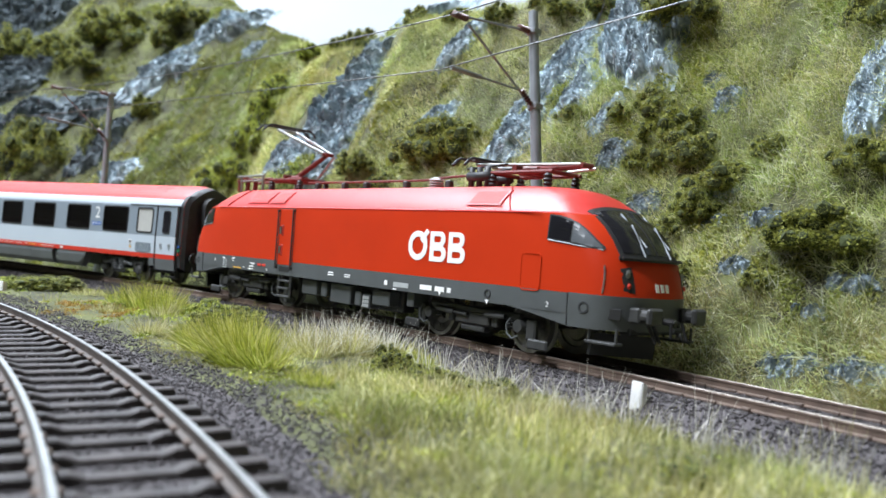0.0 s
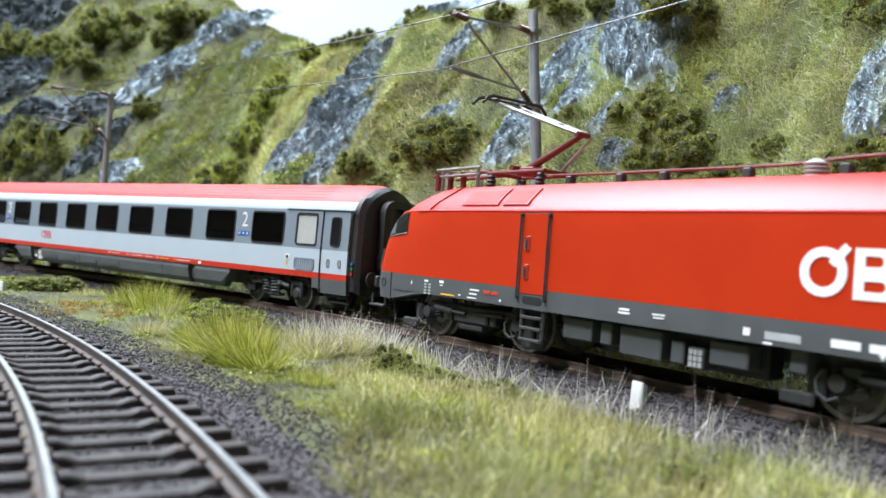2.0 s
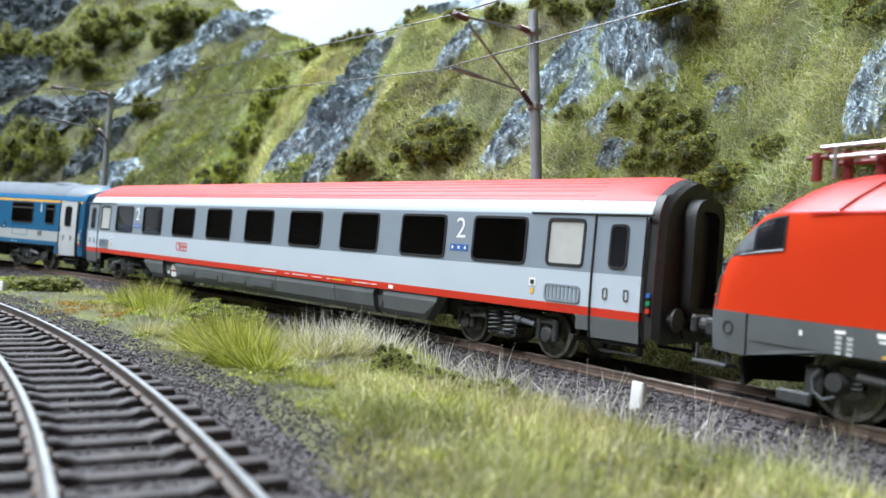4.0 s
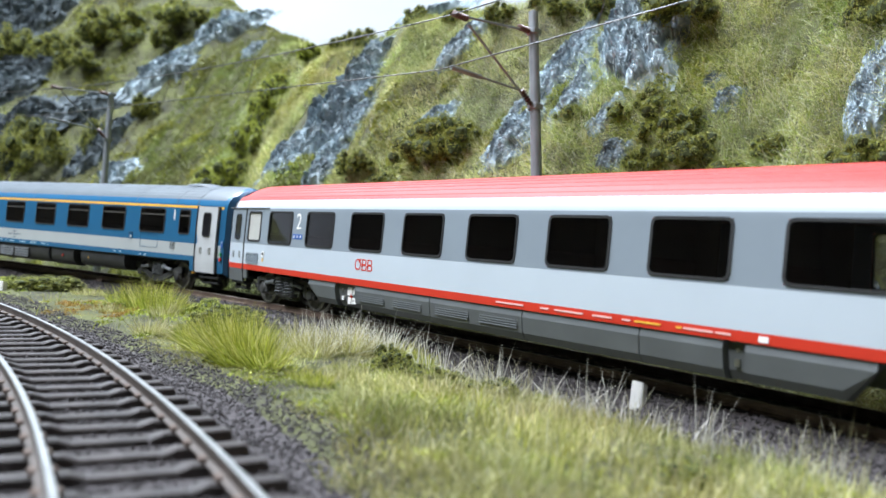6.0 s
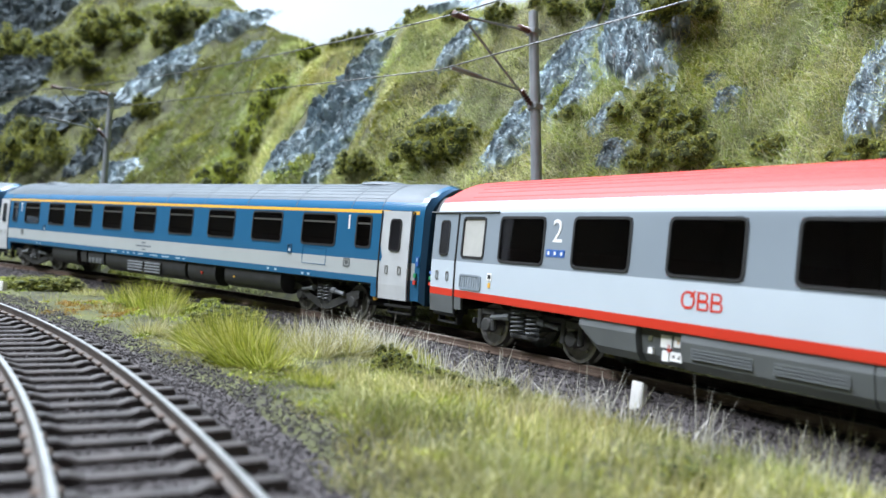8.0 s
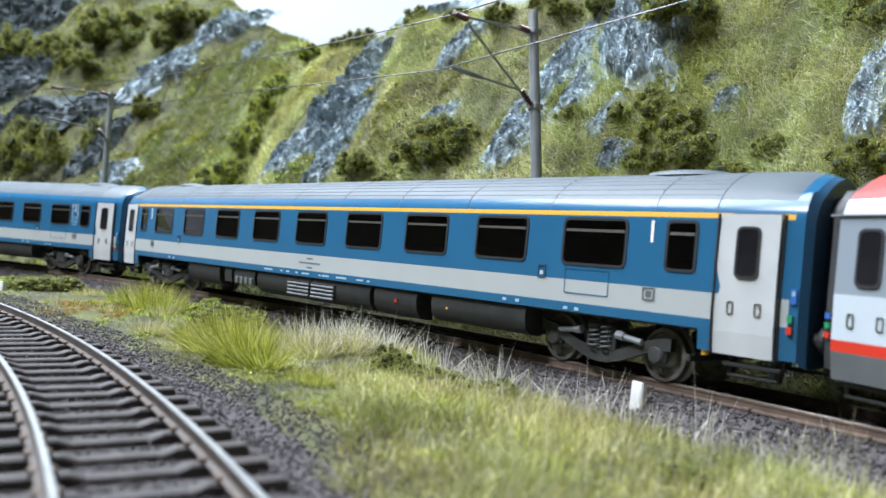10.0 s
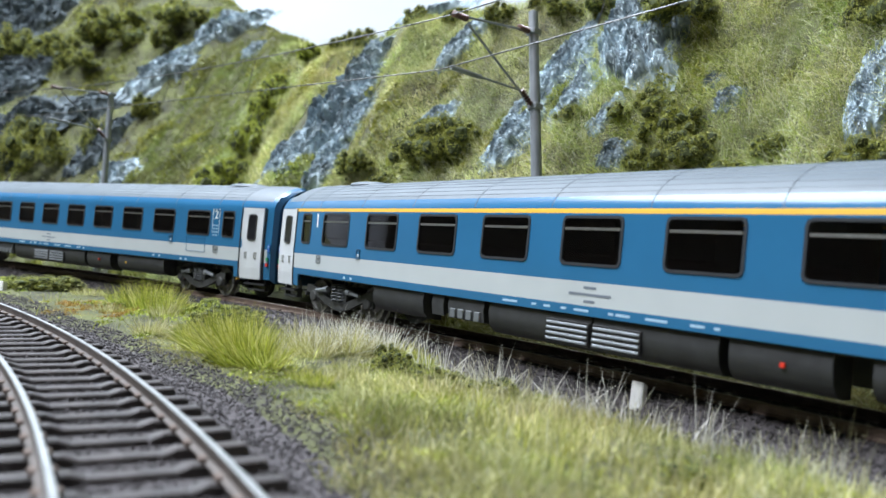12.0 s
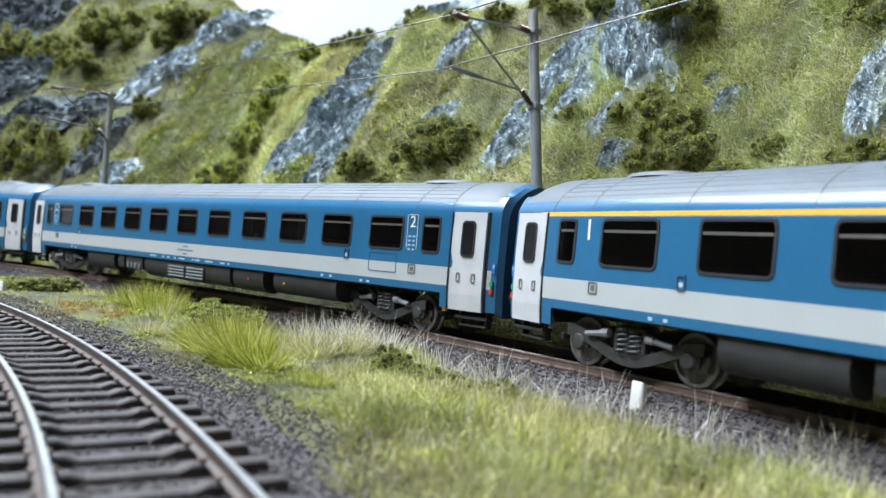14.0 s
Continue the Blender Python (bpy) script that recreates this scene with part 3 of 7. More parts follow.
for k, (s_, n_, w_, h_) in enumerate(HILL_BUSHES):
    o_, a_, u_, out_ = hill_frame(s_, n_)
    fresh = -240 < s_ < -210
    w_, h_ = 1.2 * w_, 1.2 * h_
    bush(o_ + out_ * (0.12 * w_) - Vector((0, 0, h_ * 0.12)), w_, h_, 0.75 * w_, (3 + k % 2) if fresh else k % 3, (k * 67) % 360, "growing on the steep hillside")
for k, (x, y, w, h, d, kind) in enumerate([(-154, 312, 26, 9, 20, 0), (-81, 276, 22, 9, 16, 3), (-66, 268, 16, 8, 12, 1), (-9, 180, 12, 6, 8, 0), (2, 166, 13, 5, 9, 1), (12, 163, 14, 5, 9, 0), (20, 157, 10, 4, 7, 2), (-12, 196, 7, 6, 6, 1), (-170, 322, 16, 6, 12, 3), (-5, 172, 8, 4, 6, 1), (-69, 246, 16, 7, 12, 0), (-59, 236, 14, 6, 10, 1), (34, 104, 11, 4, 8, 0), (-48, 176, 6, 3, 5, 2), (-64, 238, 10, 8, 8, 3)]):
    bush(Vector((x, y, float(land(x, y)) + h * 0.12)), w, h, d, kind, (k * 83) % 360, "on the strip between the tracks")


# ---- grass fibres ----
def blades(name, xyz, lean, length, width, mat, seed, curl=0.45):
    """One thin bent blade at each place; lean: its first direction."""
    rng = np.random.RandomState(seed)
    n = len(xyz)
    d = lean / np.linalg.norm(lean, axis=1)[:, None]
    side = np.cross(d, rng.normal(size=(n, 3)))
    side /= np.linalg.norm(side, axis=1)[:, None]
    bend = np.cross(d, side) * rng.uniform(-curl, curl, (n, 1))
    bend[:, 2] -= 0.12
    L = length[:, None]
    W = side * width[:, None] * 0.5
    mid = xyz + d * L * 0.55 + bend * L * 0.25
    tip = xyz + d * L + bend * L * 0.9
    co = np.stack([xyz - W, xyz + W, mid - W * 0.8, mid + W * 0.8, tip], 1).reshape(-1, 3) * MM
    i = np.arange(n)[:, None] * 5
    tri = np.concatenate([i + [0, 1, 3], i + [0, 3, 2], i + [2, 3, 4]], 1).reshape(-1, 3)
    return grid_object(name, co, tri, mat, False)


def rock_mask(s, n):
    """False where a rock shows through the grass."""
    ok = np.ones(len(s), bool)
    for rs, rn, rw, rh, rd, rl in ROCKS:
        q = (n - rn) / (rh * 0.27)
        p = (s - rs - rl * (n - rn) * 1.5) / (rw * 0.46)
        ok &= (p * p + q * q) > (0.75 if rw > 17 else 0.4)
    return ok


M_HILLGRASS = grass_material("static_grass_olive", [(0.142, 0.186, 0.060), (0.294, 0.353, 0.114), (0.446, 0.490, 0.185), (0.570, 0.588, 0.292), (0.703, 0.705, 0.506)])
M_FRESH = grass_material("static_grass_fresh", [(0.162, 0.235, 0.030), (0.275, 0.353, 0.054), (0.408, 0.470, 0.102), (0.532, 0.549, 0.209)])
# Olive grass at about half tone: the far left's weaker light, as colour.
M_FARGRASS = grass_material("static_grass_dimmed", [(0.075, 0.090, 0.035), (0.150, 0.170, 0.065), (0.230, 0.245, 0.100), (0.340, 0.330, 0.170)])
M_MEADOW = grass_material("static_grass_meadow", [(0.090, 0.120, 0.030), (0.165, 0.205, 0.048), (0.240, 0.280, 0.075), (0.330, 0.350, 0.130)])
M_TAN = grass_material("static_grass_tan", [(0.130, 0.112, 0.036), (0.230, 0.200, 0.070), (0.330, 0.290, 0.115), (0.450, 0.410, 0.200)])
M_DRYHILL = grass_material("static_grass_dry", [(0.323, 0.304, 0.149), (0.456, 0.430, 0.244), (0.570, 0.549, 0.411), (0.684, 0.685, 0.601)])
M_TUFT = grass_material("static_grass_tuft", [(0.110, 0.160, 0.020), (0.290, 0.350, 0.040), (0.520, 0.530, 0.085), (0.800, 0.770, 0.330)])
M_FIELD = grass_material("static_grass_field", [(0.110, 0.135, 0.038), (0.240, 0.265, 0.075), (0.380, 0.385, 0.125), (0.540, 0.510, 0.270)])
M_LITTER = grass_material("dry_leaf_litter", [(0.20, 0.11, 0.02), (0.34, 0.20, 0.04), (0.42, 0.28, 0.07), (0.30, 0.24, 0.10)])
M_STRAW = grass_material("static_grass_straw", [(0.24, 0.24, 0.085), (0.40, 0.39, 0.15), (0.58, 0.55, 0.27), (0.78, 0.75, 0.50)])
M_STALK = grass_material("dry_stalk", [(0.55, 0.54, 0.44), (0.70, 0.68, 0.58), (0.82, 0.80, 0.70), (0.90, 0.89, 0.82)])


def hill_grass(name, s0, s1, n0, n1, count, lmin, lmax, width, seed, mat, tilt):
    rng = np.random.RandomState(seed)
    s, n = rng.uniform(s0, s1, count), rng.uniform(n0, n1, count)
    n = np.maximum(n, hill_foot(s) - 3 + rng.uniform(0, 2, count))
    keep = rock_mask(s, n) & (0.7 * wave(s, n, 0.11, 51) + 0.8 * wave(s, n, 0.5, 52) + rng.uniform(-0.6, 0.6, count) > -0.6)
    s, n = s[keep], n[keep]
    th = PSI + KAPPA * s
    x, y = CENTRE[0] - (RADIUS + n) * np.sin(th), CENTRE[1] + (RADIUS + n) * np.cos(th)
    z = land(x, y)
    k = len(s)
    lean = np.stack([np.sin(th) * 0.55, -np.cos(th) * 0.55, np.full(k, 0.62)], 1) + rng.normal(size=(k, 3)) * tilt * 0.8
    clump = np.clip(0.75 + 0.3 * wave(s, n, 0.2, seed + 3) + 0.35 * wave(s, n, 0.55, seed + 4), 0.25, 1.5)
    ob = blades(name, np.stack([x, y, z - 0.4], 1), lean, rng.uniform(lmin, lmax, k) * clump, np.full(k, width) * rng.uniform(0.7, 1.3, k), mat, seed)
    return tagged(ob, "short olive and straw-yellow grass fibres on the hillside", "grass", kind="stuff")


hill_grass("hillside_grass", -75, 140, 10, 125, 110000, 3.5, 9.0, 0.15, 11, M_HILLGRASS, 1.0)
hill_grass("hillside_grass", -75, 140, 10, 125, 44000, 4.0, 9.5, 0.13, 16, M_DRYHILL, 1.1)
hill_grass("hillside_grass", -15, 120, 48, 125, 30000, 3.5, 8.5, 0.14, 20, M_FRESH, 1.0)
hill_grass("hillside_grass", -15, 140, 30, 125, 20000, 4.0, 9.0, 0.13, 21, M_STRAW, 1.1)
hill_grass("hillside_grass", -20, 160, 11, 34, 26000, 3.5, 8.0, 0.15, 17, M_TAN, 0.9)
hill_grass("hillside_grass", -260, -70, 20, 150, 80000, 3, 7, 0.26, 12, M_HILLGRASS, 0.8)
# Paler fibres give the brightly lit band left of the big rock.
hill_grass("hillside_grass", -215, -165, 30, 145, 26000, 3, 7, 0.24, 18, M_STRAW, 0.8)
hill_grass("hillside_grass", -135, -75, 40, 110, 16000, 3, 7, 0.22, 19, M_STRAW, 0.8)
hill_grass("hillside_grass", -620, -255, 40, 290, 60000, 3, 6, 0.42, 13, M_FARGRASS, 0.8)
hill_grass("hillside_grass", -235, -120, 30, 150, 20000, 3, 6, 0.28, 14, M_FRESH, 0.8)
hill_grass("hillside_grass", -350, -235, 40, 180, 50000, 2.5, 5, 0.32, 15, M_MEADOW, 0.8)


def moss(name, s0, s1, n0, n1, count, leaf, seed, mat):
    """Low cushions of flock between the grass."""
    rng = np.random.RandomState(seed)
    s, n = rng.uniform(s0, s1, count), rng.uniform(n0, n1, count)
    m = wave(s, n, 0.13, seed) + 0.6 * wave(s, n, 0.4, seed + 1)
    keep = (m > 0.45) & rock_mask(s, n) & (n > hill_foot(s))
    s, n, m = s[keep], n[keep], m[keep]
    th = PSI + KAPPA * s
    x, y = CENTRE[0] - (RADIUS + n) * np.sin(th), CENTRE[1] + (RADIUS + n) * np.cos(th)
    rise = np.minimum(1.6, (m - 0.45) * 2.2) * rng.uniform(0.5, 1.1, len(s)) * leaf * 4
    p = np.stack([x + rise * np.sin(th) * 0.7, y - rise * np.cos(th) * 0.7, land(x, y) + rise * 0.7], 1)
    k = len(s)
    co = (p[:, None, :] + rng.normal(size=(k, 3, 3)) * leaf).reshape(-1, 3) * MM
    ob = grid_object(name, co, np.arange(k * 3).reshape(k, 3), mat, False)
    return tagged(ob, "low green moss cushions between the hillside grass", "moss", kind="stuff")


moss("hillside_moss", -70, 130, 14, 120, 230000, 0.42, 31, M_LEAF)
moss("hillside_moss", -300, -70, 20, 150, 60000, 0.7, 32, M_LEAF)
moss("hillside_moss", -600, -300, 50, 280, 150000, 0.75, 33, M_LEAF)


def verge(name, x0, x1, y0, y1, count, lmin, lmax, width, seed, mat, patch, tilt, gap, gap2, limit, drift):
    rng = np.random.RandomState(seed)
    x, y = rng.uniform(x0, x1, count), rng.uniform(y0, y1, count)
    s, n = track_coords(x, y)
    d2 = np.hypot(x - C2[0], y - C2[1]) - R2
    ragged = 4 * wave(x, y, 0.12, 77)
    keep = (n < -gap + ragged) & (d2 > gap2 + ragged + drift * np.maximum(0, y - 105)) & (wave(x, y, patch, seed) + rng.uniform(-0.6, 0.6, count) > limit)
    x, y = x[keep], y[keep]
    k = len(x)
    lean = np.stack([np.zeros(k), np.zeros(k), np.ones(k)], 1) + rng.normal(size=(k, 3)) * tilt
    lean[:, 2] = np.abs(lean[:, 2]) + 0.2
    ob = blades(name, np.stack([x, y, land(x, y) - 0.3], 1), lean, rng.uniform(lmin, lmax, k) * np.clip(0.8 + 0.35 * wave(x, y, 0.13, seed + 5) + 0.4 * wave(x, y, 0.45, seed + 6), 0.3, 1.7), np.full(k, width) * rng.uniform(0.7, 1.3, k), mat, seed)
    return tagged(ob, "grass fibres on the strip beside the track", "grass", kind="stuff")


verge("verge_grass", -30, 150, 55, 172, 46000, 1.5, 5.5, 0.14, 21, M_FIELD, 0.05, 0.7, 31.0, 24.0, -0.6, 0.45)
verge("verge_grass", -30, 150, 55, 172, 40000, 2.0, 6.5, 0.12, 22, M_STRAW, 0.08, 0.6, 29.0, 25.0, -0.3, 0.45)
verge("verge_grass", -30, 150, 55, 165, 16000, 2.0, 5, 0.17, 26, M_TUFT, 0.09, 0.6, 31.0, 25.0, 0.1, 0.45)
verge("verge_grass", -260, 60, 120, 420, 60000, 0.8, 2.0, 0.16, 23, M_FIELD, 0.06, 0.9, 30.0, 29.0, 0.0, 0.0)
verge("verge_grass", -260, 60, 120, 420, 40000, 0.8, 2.2, 0.13, 24, M_STRAW, 0.09, 0.9, 29.0, 29.0, 0.0, 0.0)
verge("verge_grass", -260, 60, 120, 420, 5000, 2.5, 5, 0.2, 27, M_TUFT, 0.14, 0.6, 31.0, 27.0, 0.45, 0.0)
verge("verge_grass", -75, 40, 122, 218, 44000, 0.7, 2.3, 0.12, 28, M_FIELD, 0.08, 0.9, 29.0, 30.0, -0.35, 0.0)
verge("verge_grass", -75, 40, 122, 218, 30000, 0.7, 2.6, 0.11, 29, M_STRAW, 0.1, 0.9, 28.0, 29.0, -0.2, 0.0)
verge("verge_grass", 5, 120, 80, 205, 7000, 4, 9.5, 0.1, 25, M_DRYHILL, 0.05, 0.32, 17.0, 22.0, -0.2, 0.0)

verge("leaf_litter", -128, -100, 250, 280, 5200, 0.7, 2.0, 0.35, 31, M_LITTER, 0.12, 1.3, 30.0, 31.0, -0.2, 0.0)


def verge_moss(count, seed):
    """Low flock cushions on the strip between the tracks."""
    rng = np.random.RandomState(seed)
    x, y = rng.uniform(-230, 110, count), rng.uniform(70, 380, count)
    s, n = track_coords(x, y)
    d2 = np.hypot(x - C2[0], y - C2[1]) - R2
    m = wave(x, y, 0.11, seed) + 0.5 * wave(x, y, 0.35, seed + 1)
    keep = (n < -30) & (d2 > 31) & (m > 0.1)
    x, y, m = x[keep], y[keep], m[keep]
    z = land(x, y) + np.minimum(1.5, (m - 0.1) * 1.5) * rng.uniform(0.4, 1.1, len(x))
    k = len(x)
    co = (np.stack([x, y, z], 1)[:, None, :] + rng.normal(size=(k, 3, 3)) * 0.34).reshape(-1, 3) * MM
    ob = grid_object("verge_moss", co, np.arange(k * 3).reshape(k, 3), M_LEAF2, False)
    return tagged(ob, "low fresh green moss between the tracks", "moss", kind="stuff")


verge_moss(150000, 91)


def grass_tuft(x, y, r, count, lmin, lmax, mat, label, seed, width=0.25, spread=1.05):
    rng = np.random.RandomState(seed)
    a, q = rng.uniform(0, 6.28, count), np.sqrt(rng.uniform(0, 1, count)) * r * 0.62
    px, py = q * np.cos(a), q * np.sin(a) * 0.8
    lean = np.stack([px / (0.62 * r) * spread, py / (0.62 * r) * spread, np.ones(count)], 1) + rng.normal(size=(count, 3)) * 0.27 + rng.normal(size=3) * 0.12
    z = land(x + px, y + py) - float(land(x, y)) - 0.3
    ob = blades("grass_tuft", np.stack([px, py, z], 1), lean, rng.uniform(lmin, lmax, count) * (1.08 - 0.4 * q / r), np.full(count, width) * rng.uniform(0.6, 1.2, count), mat, seed, 0.2)
    ob.location = (x * MM, y * MM, float(land(x, y)) * MM)
    return tagged(ob, label, "grass tuft", "tufts of tall grass")


GREEN_TUFT, PALE_TUFT = "tall yellow-green tuft of grass beside the track", "tall straw-pale tuft of dry grass beside the track"
TUFTS = [(-101, 278, 11, 420, 8, 16, 0), (-92, 270, 9, 300, 7, 14, 0), (-112, 286, 9, 200, 6, 11, 0), (-41, 172, 8, 620, 10, 18, 0), (-47, 184, 8, 460, 9, 17, 0), (-55, 194, 7, 320, 8, 15, 0), (-36, 168, 6, 300, 7, 13, 0),
         (-29, 190, 7, 330, 6, 12, 1), (-21, 196, 7, 330, 6, 12, 1), (-13, 202, 6, 220, 5, 10, 1), (-35, 196, 6, 240, 7, 13, 1), (-9, 203, 5, 260, 5, 9, 0), (-3, 199, 4, 160, 4, 8, 0), (-22, 150, 5, 260, 2.5, 5, 0), (-26, 157, 4, 120, 2, 4, 0),
         (-77, 216, 7, 300, 4, 8, 1), (-70, 222, 5, 160, 3, 7, 0), (-108, 262, 8, 180, 2.5, 5, 1), (-130, 296, 9, 220, 3, 6, 1), (-63, 205, 5, 160, 5, 9, 0), (-88, 258, 6, 160, 4, 8, 1), (-60, 226, 5, 120, 4, 8, 0)]
for k, (x, y, r, c, l0, l1, pale) in enumerate(TUFTS):
    grass_tuft(x, y, r, int(c * 1.1), l0 * 0.85, l1 * 0.95, M_STRAW if pale else M_TUFT, PALE_TUFT if pale else GREEN_TUFT, 60 + k, 0.16, 0.7)
for k in range(15):
    x, y, _ = track_point(8 + 7 * k + 3 * math.sin(k * 2.3), -29 - 3 * math.sin(k * 1.7))
    grass_tuft(x, y, 8, 15 + 4 * (k % 3), 7, 15, M_STALK, "thin pale dry stalks standing at the edge of the ballast", 160 + k, 0.15, 0.55)
for k, (x, y) in enumerate([(-31, 192), (-24, 196), (-16, 201), (-27, 201), (-20, 206), (-12, 207)]):
    grass_tuft(x, y, 7, 95, 9, 15, M_STALK, "pale dry stalks standing in the yellow-green grass", 190 + k, 0.14, 0.9)


# ---- ballast: loose stones ----
def stones(name, x, y, z, size, seed, label):
    rng = np.random.RandomState(seed)
    n = len(x)
    base = np.array([[1, 0, 0], [-1, 0, 0], [0, 1, 0], [0, -1, 0], [0, 0, 1], [0, 0, -1]], float)
    v = base[None] * rng.uniform(0.5, 1.0, (n, 6, 1)) + rng.normal(size=(n, 6, 3)) * 0.18
    a = rng.uniform(0, 6.28, n)
    c, s = np.cos(a)[:, None], np.sin(a)[:, None]
    vx, vy = v[:, :, 0] * c - v[:, :, 1] * s, v[:, :, 0] * s + v[:, :, 1] * c
    co = np.stack([vx, vy, v[:, :, 2] * 0.75], -1) * (size * rng.uniform(0.5, 1.2, n))[:, None, None] + np.stack([x, y, z], -1)[:, None]
    f = np.array([[0, 2, 4], [2, 1, 4], [1, 3, 4], [3, 0, 4], [2, 0, 5], [1, 2, 5], [3, 1, 5], [0, 3, 5]])
    tri = (np.arange(n)[:, None, None] * 6 + f[None]).reshape(-1, 3)
    ob = grid_object(name, co.reshape(-1, 3) * MM, tri, M_BALLAST, False)
    return tagged(ob, label, "ballast", kind="stuff")


rng = np.random.RandomState(5)
k = 95000
s_, n_ = rng.uniform(-330, 170, k), 15 - 47 * rng.uniform(0, 1, k) ** 1.15
th_ = PSI + KAPPA * s_
bx, by = CENTRE[0] - (RADIUS + n_) * np.sin(th_), CENTRE[1] + (RADIUS + n_) * np.cos(th_)
stones("ballast", bx, by, land(bx, by) + rng.uniform(-0.25, 0.25, k), 0.55, 6, "dark brown-grey ballast stones along the main track")
k = 80000
a_, d_ = rng.uniform(radians(26), radians(60), k), rng.uniform(-24, 32, k)
bx, by = C2[0] + (R2 + d_) * np.cos(a_), C2[1] + (R2 + d_) * np.sin(a_)
stones("ballast", bx, by, land(bx, by) + rng.uniform(-0.25, 0.25, k), 0.45, 7, "dark brown-grey ballast stones along the curved track")


# ---- overhead line ----
def catenary_mast(s, top, lean_deg, lean_dir):
    x, y, th = track_point(s, 35)
    mast = thing("catenary_mast", "grey round catenary mast with two bracket arms", "catenary mast", "catenary masts", m=at(x, y, float(land(x, y)) - 2))
    turn = pose(0, 0, 0, 0, 0, math.degrees(th)) @ pose(0, 0, 0, 0, lean_dir * lean_deg, 0)
    hgt = top - float(land(x, y)) + 2
    g = 2 - float(land(x, y))
    bm = bmesh.new()
    lathe(bm, [(2.1, 0), (2.0, 3), (1.75, hgt * 0.5), (1.55, hgt - 0.2), (1.3, hgt)], "z", 18)
    bmesh.ops.recalc_face_normals(bm, faces=bm.faces)
    part("pole", bm, M_MAST, mast, "round grey pole", smooth=40, m=turn)
    z_lo, z_hi = 72 + g, 97 + g
    arm = bmesh.new()
    rod(arm, (0, -1.5, z_lo), (0, -29, 92.5 + g), 0.36, 8)
    part("diagonal_arm", arm, M_MAST, mast, m=turn)
    arm = bmesh.new()
    rod(arm, (0, -1.5, z_hi), (0, -33.5, 94.2 + g), 0.4, 8)
    part("top_arm", arm, M_MAST, mast, m=turn)
    arm = bmesh.new()
    rod(arm, (0, -6, 76.3 + g), (0, -36, 77.6 + g), 0.36, 8)
    rod(arm, (0, -24, 77.1 + g), (0, -36, 77.6 + g), 0.75, 8)
    part("steady_arm", arm, M_MAST, mast, m=turn)
    for p, q in (((0, -2, z_lo + 0.5), (0, -6.5, z_lo + 4.6)), ((0, -2, z_hi), (0, -7, z_hi + 0.1)), ((0, -29, 94.1 + g), (0, -35, 94.3 + g))):
        ins = bmesh.new()
        p, q = Vector(p), Vector(q)
        ln = (q - p).length
        lathe(ins, [(0.5, 0)] + [(1.1 if i % 2 else 0.6, ln * (i + 0.5) / 12) for i in range(12)] + [(0.5, ln)], "z", 12)
        bmesh.ops.recalc_face_normals(ins, faces=ins.faces)
        part("insulator", ins, M_INSUL, mast, "brown ribbed insulator", smooth=60, m=turn @ Matrix.Translation(p * MM) @ (q - p).to_track_quat("Z", "Y").to_matrix().to_4x4())
    for z in (z_lo, z_hi):
        part("clamp", boxm(-1.95, 1.95, -1.95, 1.95, z - 1.0, z + 1.0, 0.3), M_MAST, mast, m=turn)
    return mast


catenary_mast(6, 104, 7.2, -1)
catenary_mast(-281, 96, 0.5, 1)
catenary_mast(283, 104, 0, 1)


def wire_line(name, label, fn, s0, s1, r, step=9.0, mat=M_WIRE):
    bm = bmesh.new()
    n = int((s1 - s0) / step)
    pts = [fn(s0 + (s1 - s0) * i / n) for i in range(n + 1)]
    for p, q in zip(pts, pts[1:]):
        rod(bm, p, q, r, 6)
    ob = part(name, bm, mat)
    return tagged(ob, label, "overhead wire", "overhead wires")


SPAN = ((-562, 79.0, 93.5), (-288, 79.0, 93.0), (-8, 77.4, 93.4), (275, 77.4, 93.4))


def span_point(s, sag, upper):
    for (a, c0, m0), (b, c1, m1) in zip(SPAN, SPAN[1:]):
        if a <= s <= b:
            t = (s - a) / (b - a)
            z = (m0 + (m1 - m0) * t - sag * 4 * t * (1 - t)) if upper else c0 + (c1 - c0) * t
            x0, y0, _ = track_point(a)
            x1, y1, _ = track_point(b)
            return Vector((x0 + (x1 - x0) * t, y0 + (y1 - y0) * t, z))


wire_line("contact_wire", "thin dark contact wire over the track", lambda s: span_point(s, 0, False), -561.9, 274.9, 0.2)
wire_line("messenger_wire", "thin dark messenger wire sagging between the masts", lambda s: span_point(s, 3.5, True), -561.9, 274.9, 0.2)
for s_ in (-490, -425, -360, -220, -165, -105, -50, 60, 130, 200):
    bm = bmesh.new()
    rod(bm, span_point(s_, 0, False), span_point(s_ + 4, 3.5, True), 0.13, 5)
    tagged(part("dropper", bm, M_WIRE), "thin dropper between the two overhead wires", "overhead wire", "droppers")


# ---- marker stones ----
def marker_stone(x, y, turn, h):
    bm = bmesh.new()
    box(bm, -1.4, 1.4, -0.9, 0.9, 0, h, 0.0)
    for v in bm.verts:
        if v.co.z > h * 0.9 and v.co.y > 0:
            v.co.z -= 0.7
    bmesh.ops.bevel(bm, geom=list(bm.edges), offset=0.22, segments=2, affect="EDGES")
    ob = part("marker_stone", bm, M_STONE, smooth=40)
    ob.matrix_world = at(x, y, -7.6, 0, 3, turn)
    return tagged(ob, "small white painted marker stone beside the track", "marker stone", "marker stones")


marker_stone(40.5, 158.0, -50, 7.8)
marker_stone(-165, 302, -35, 7.2)


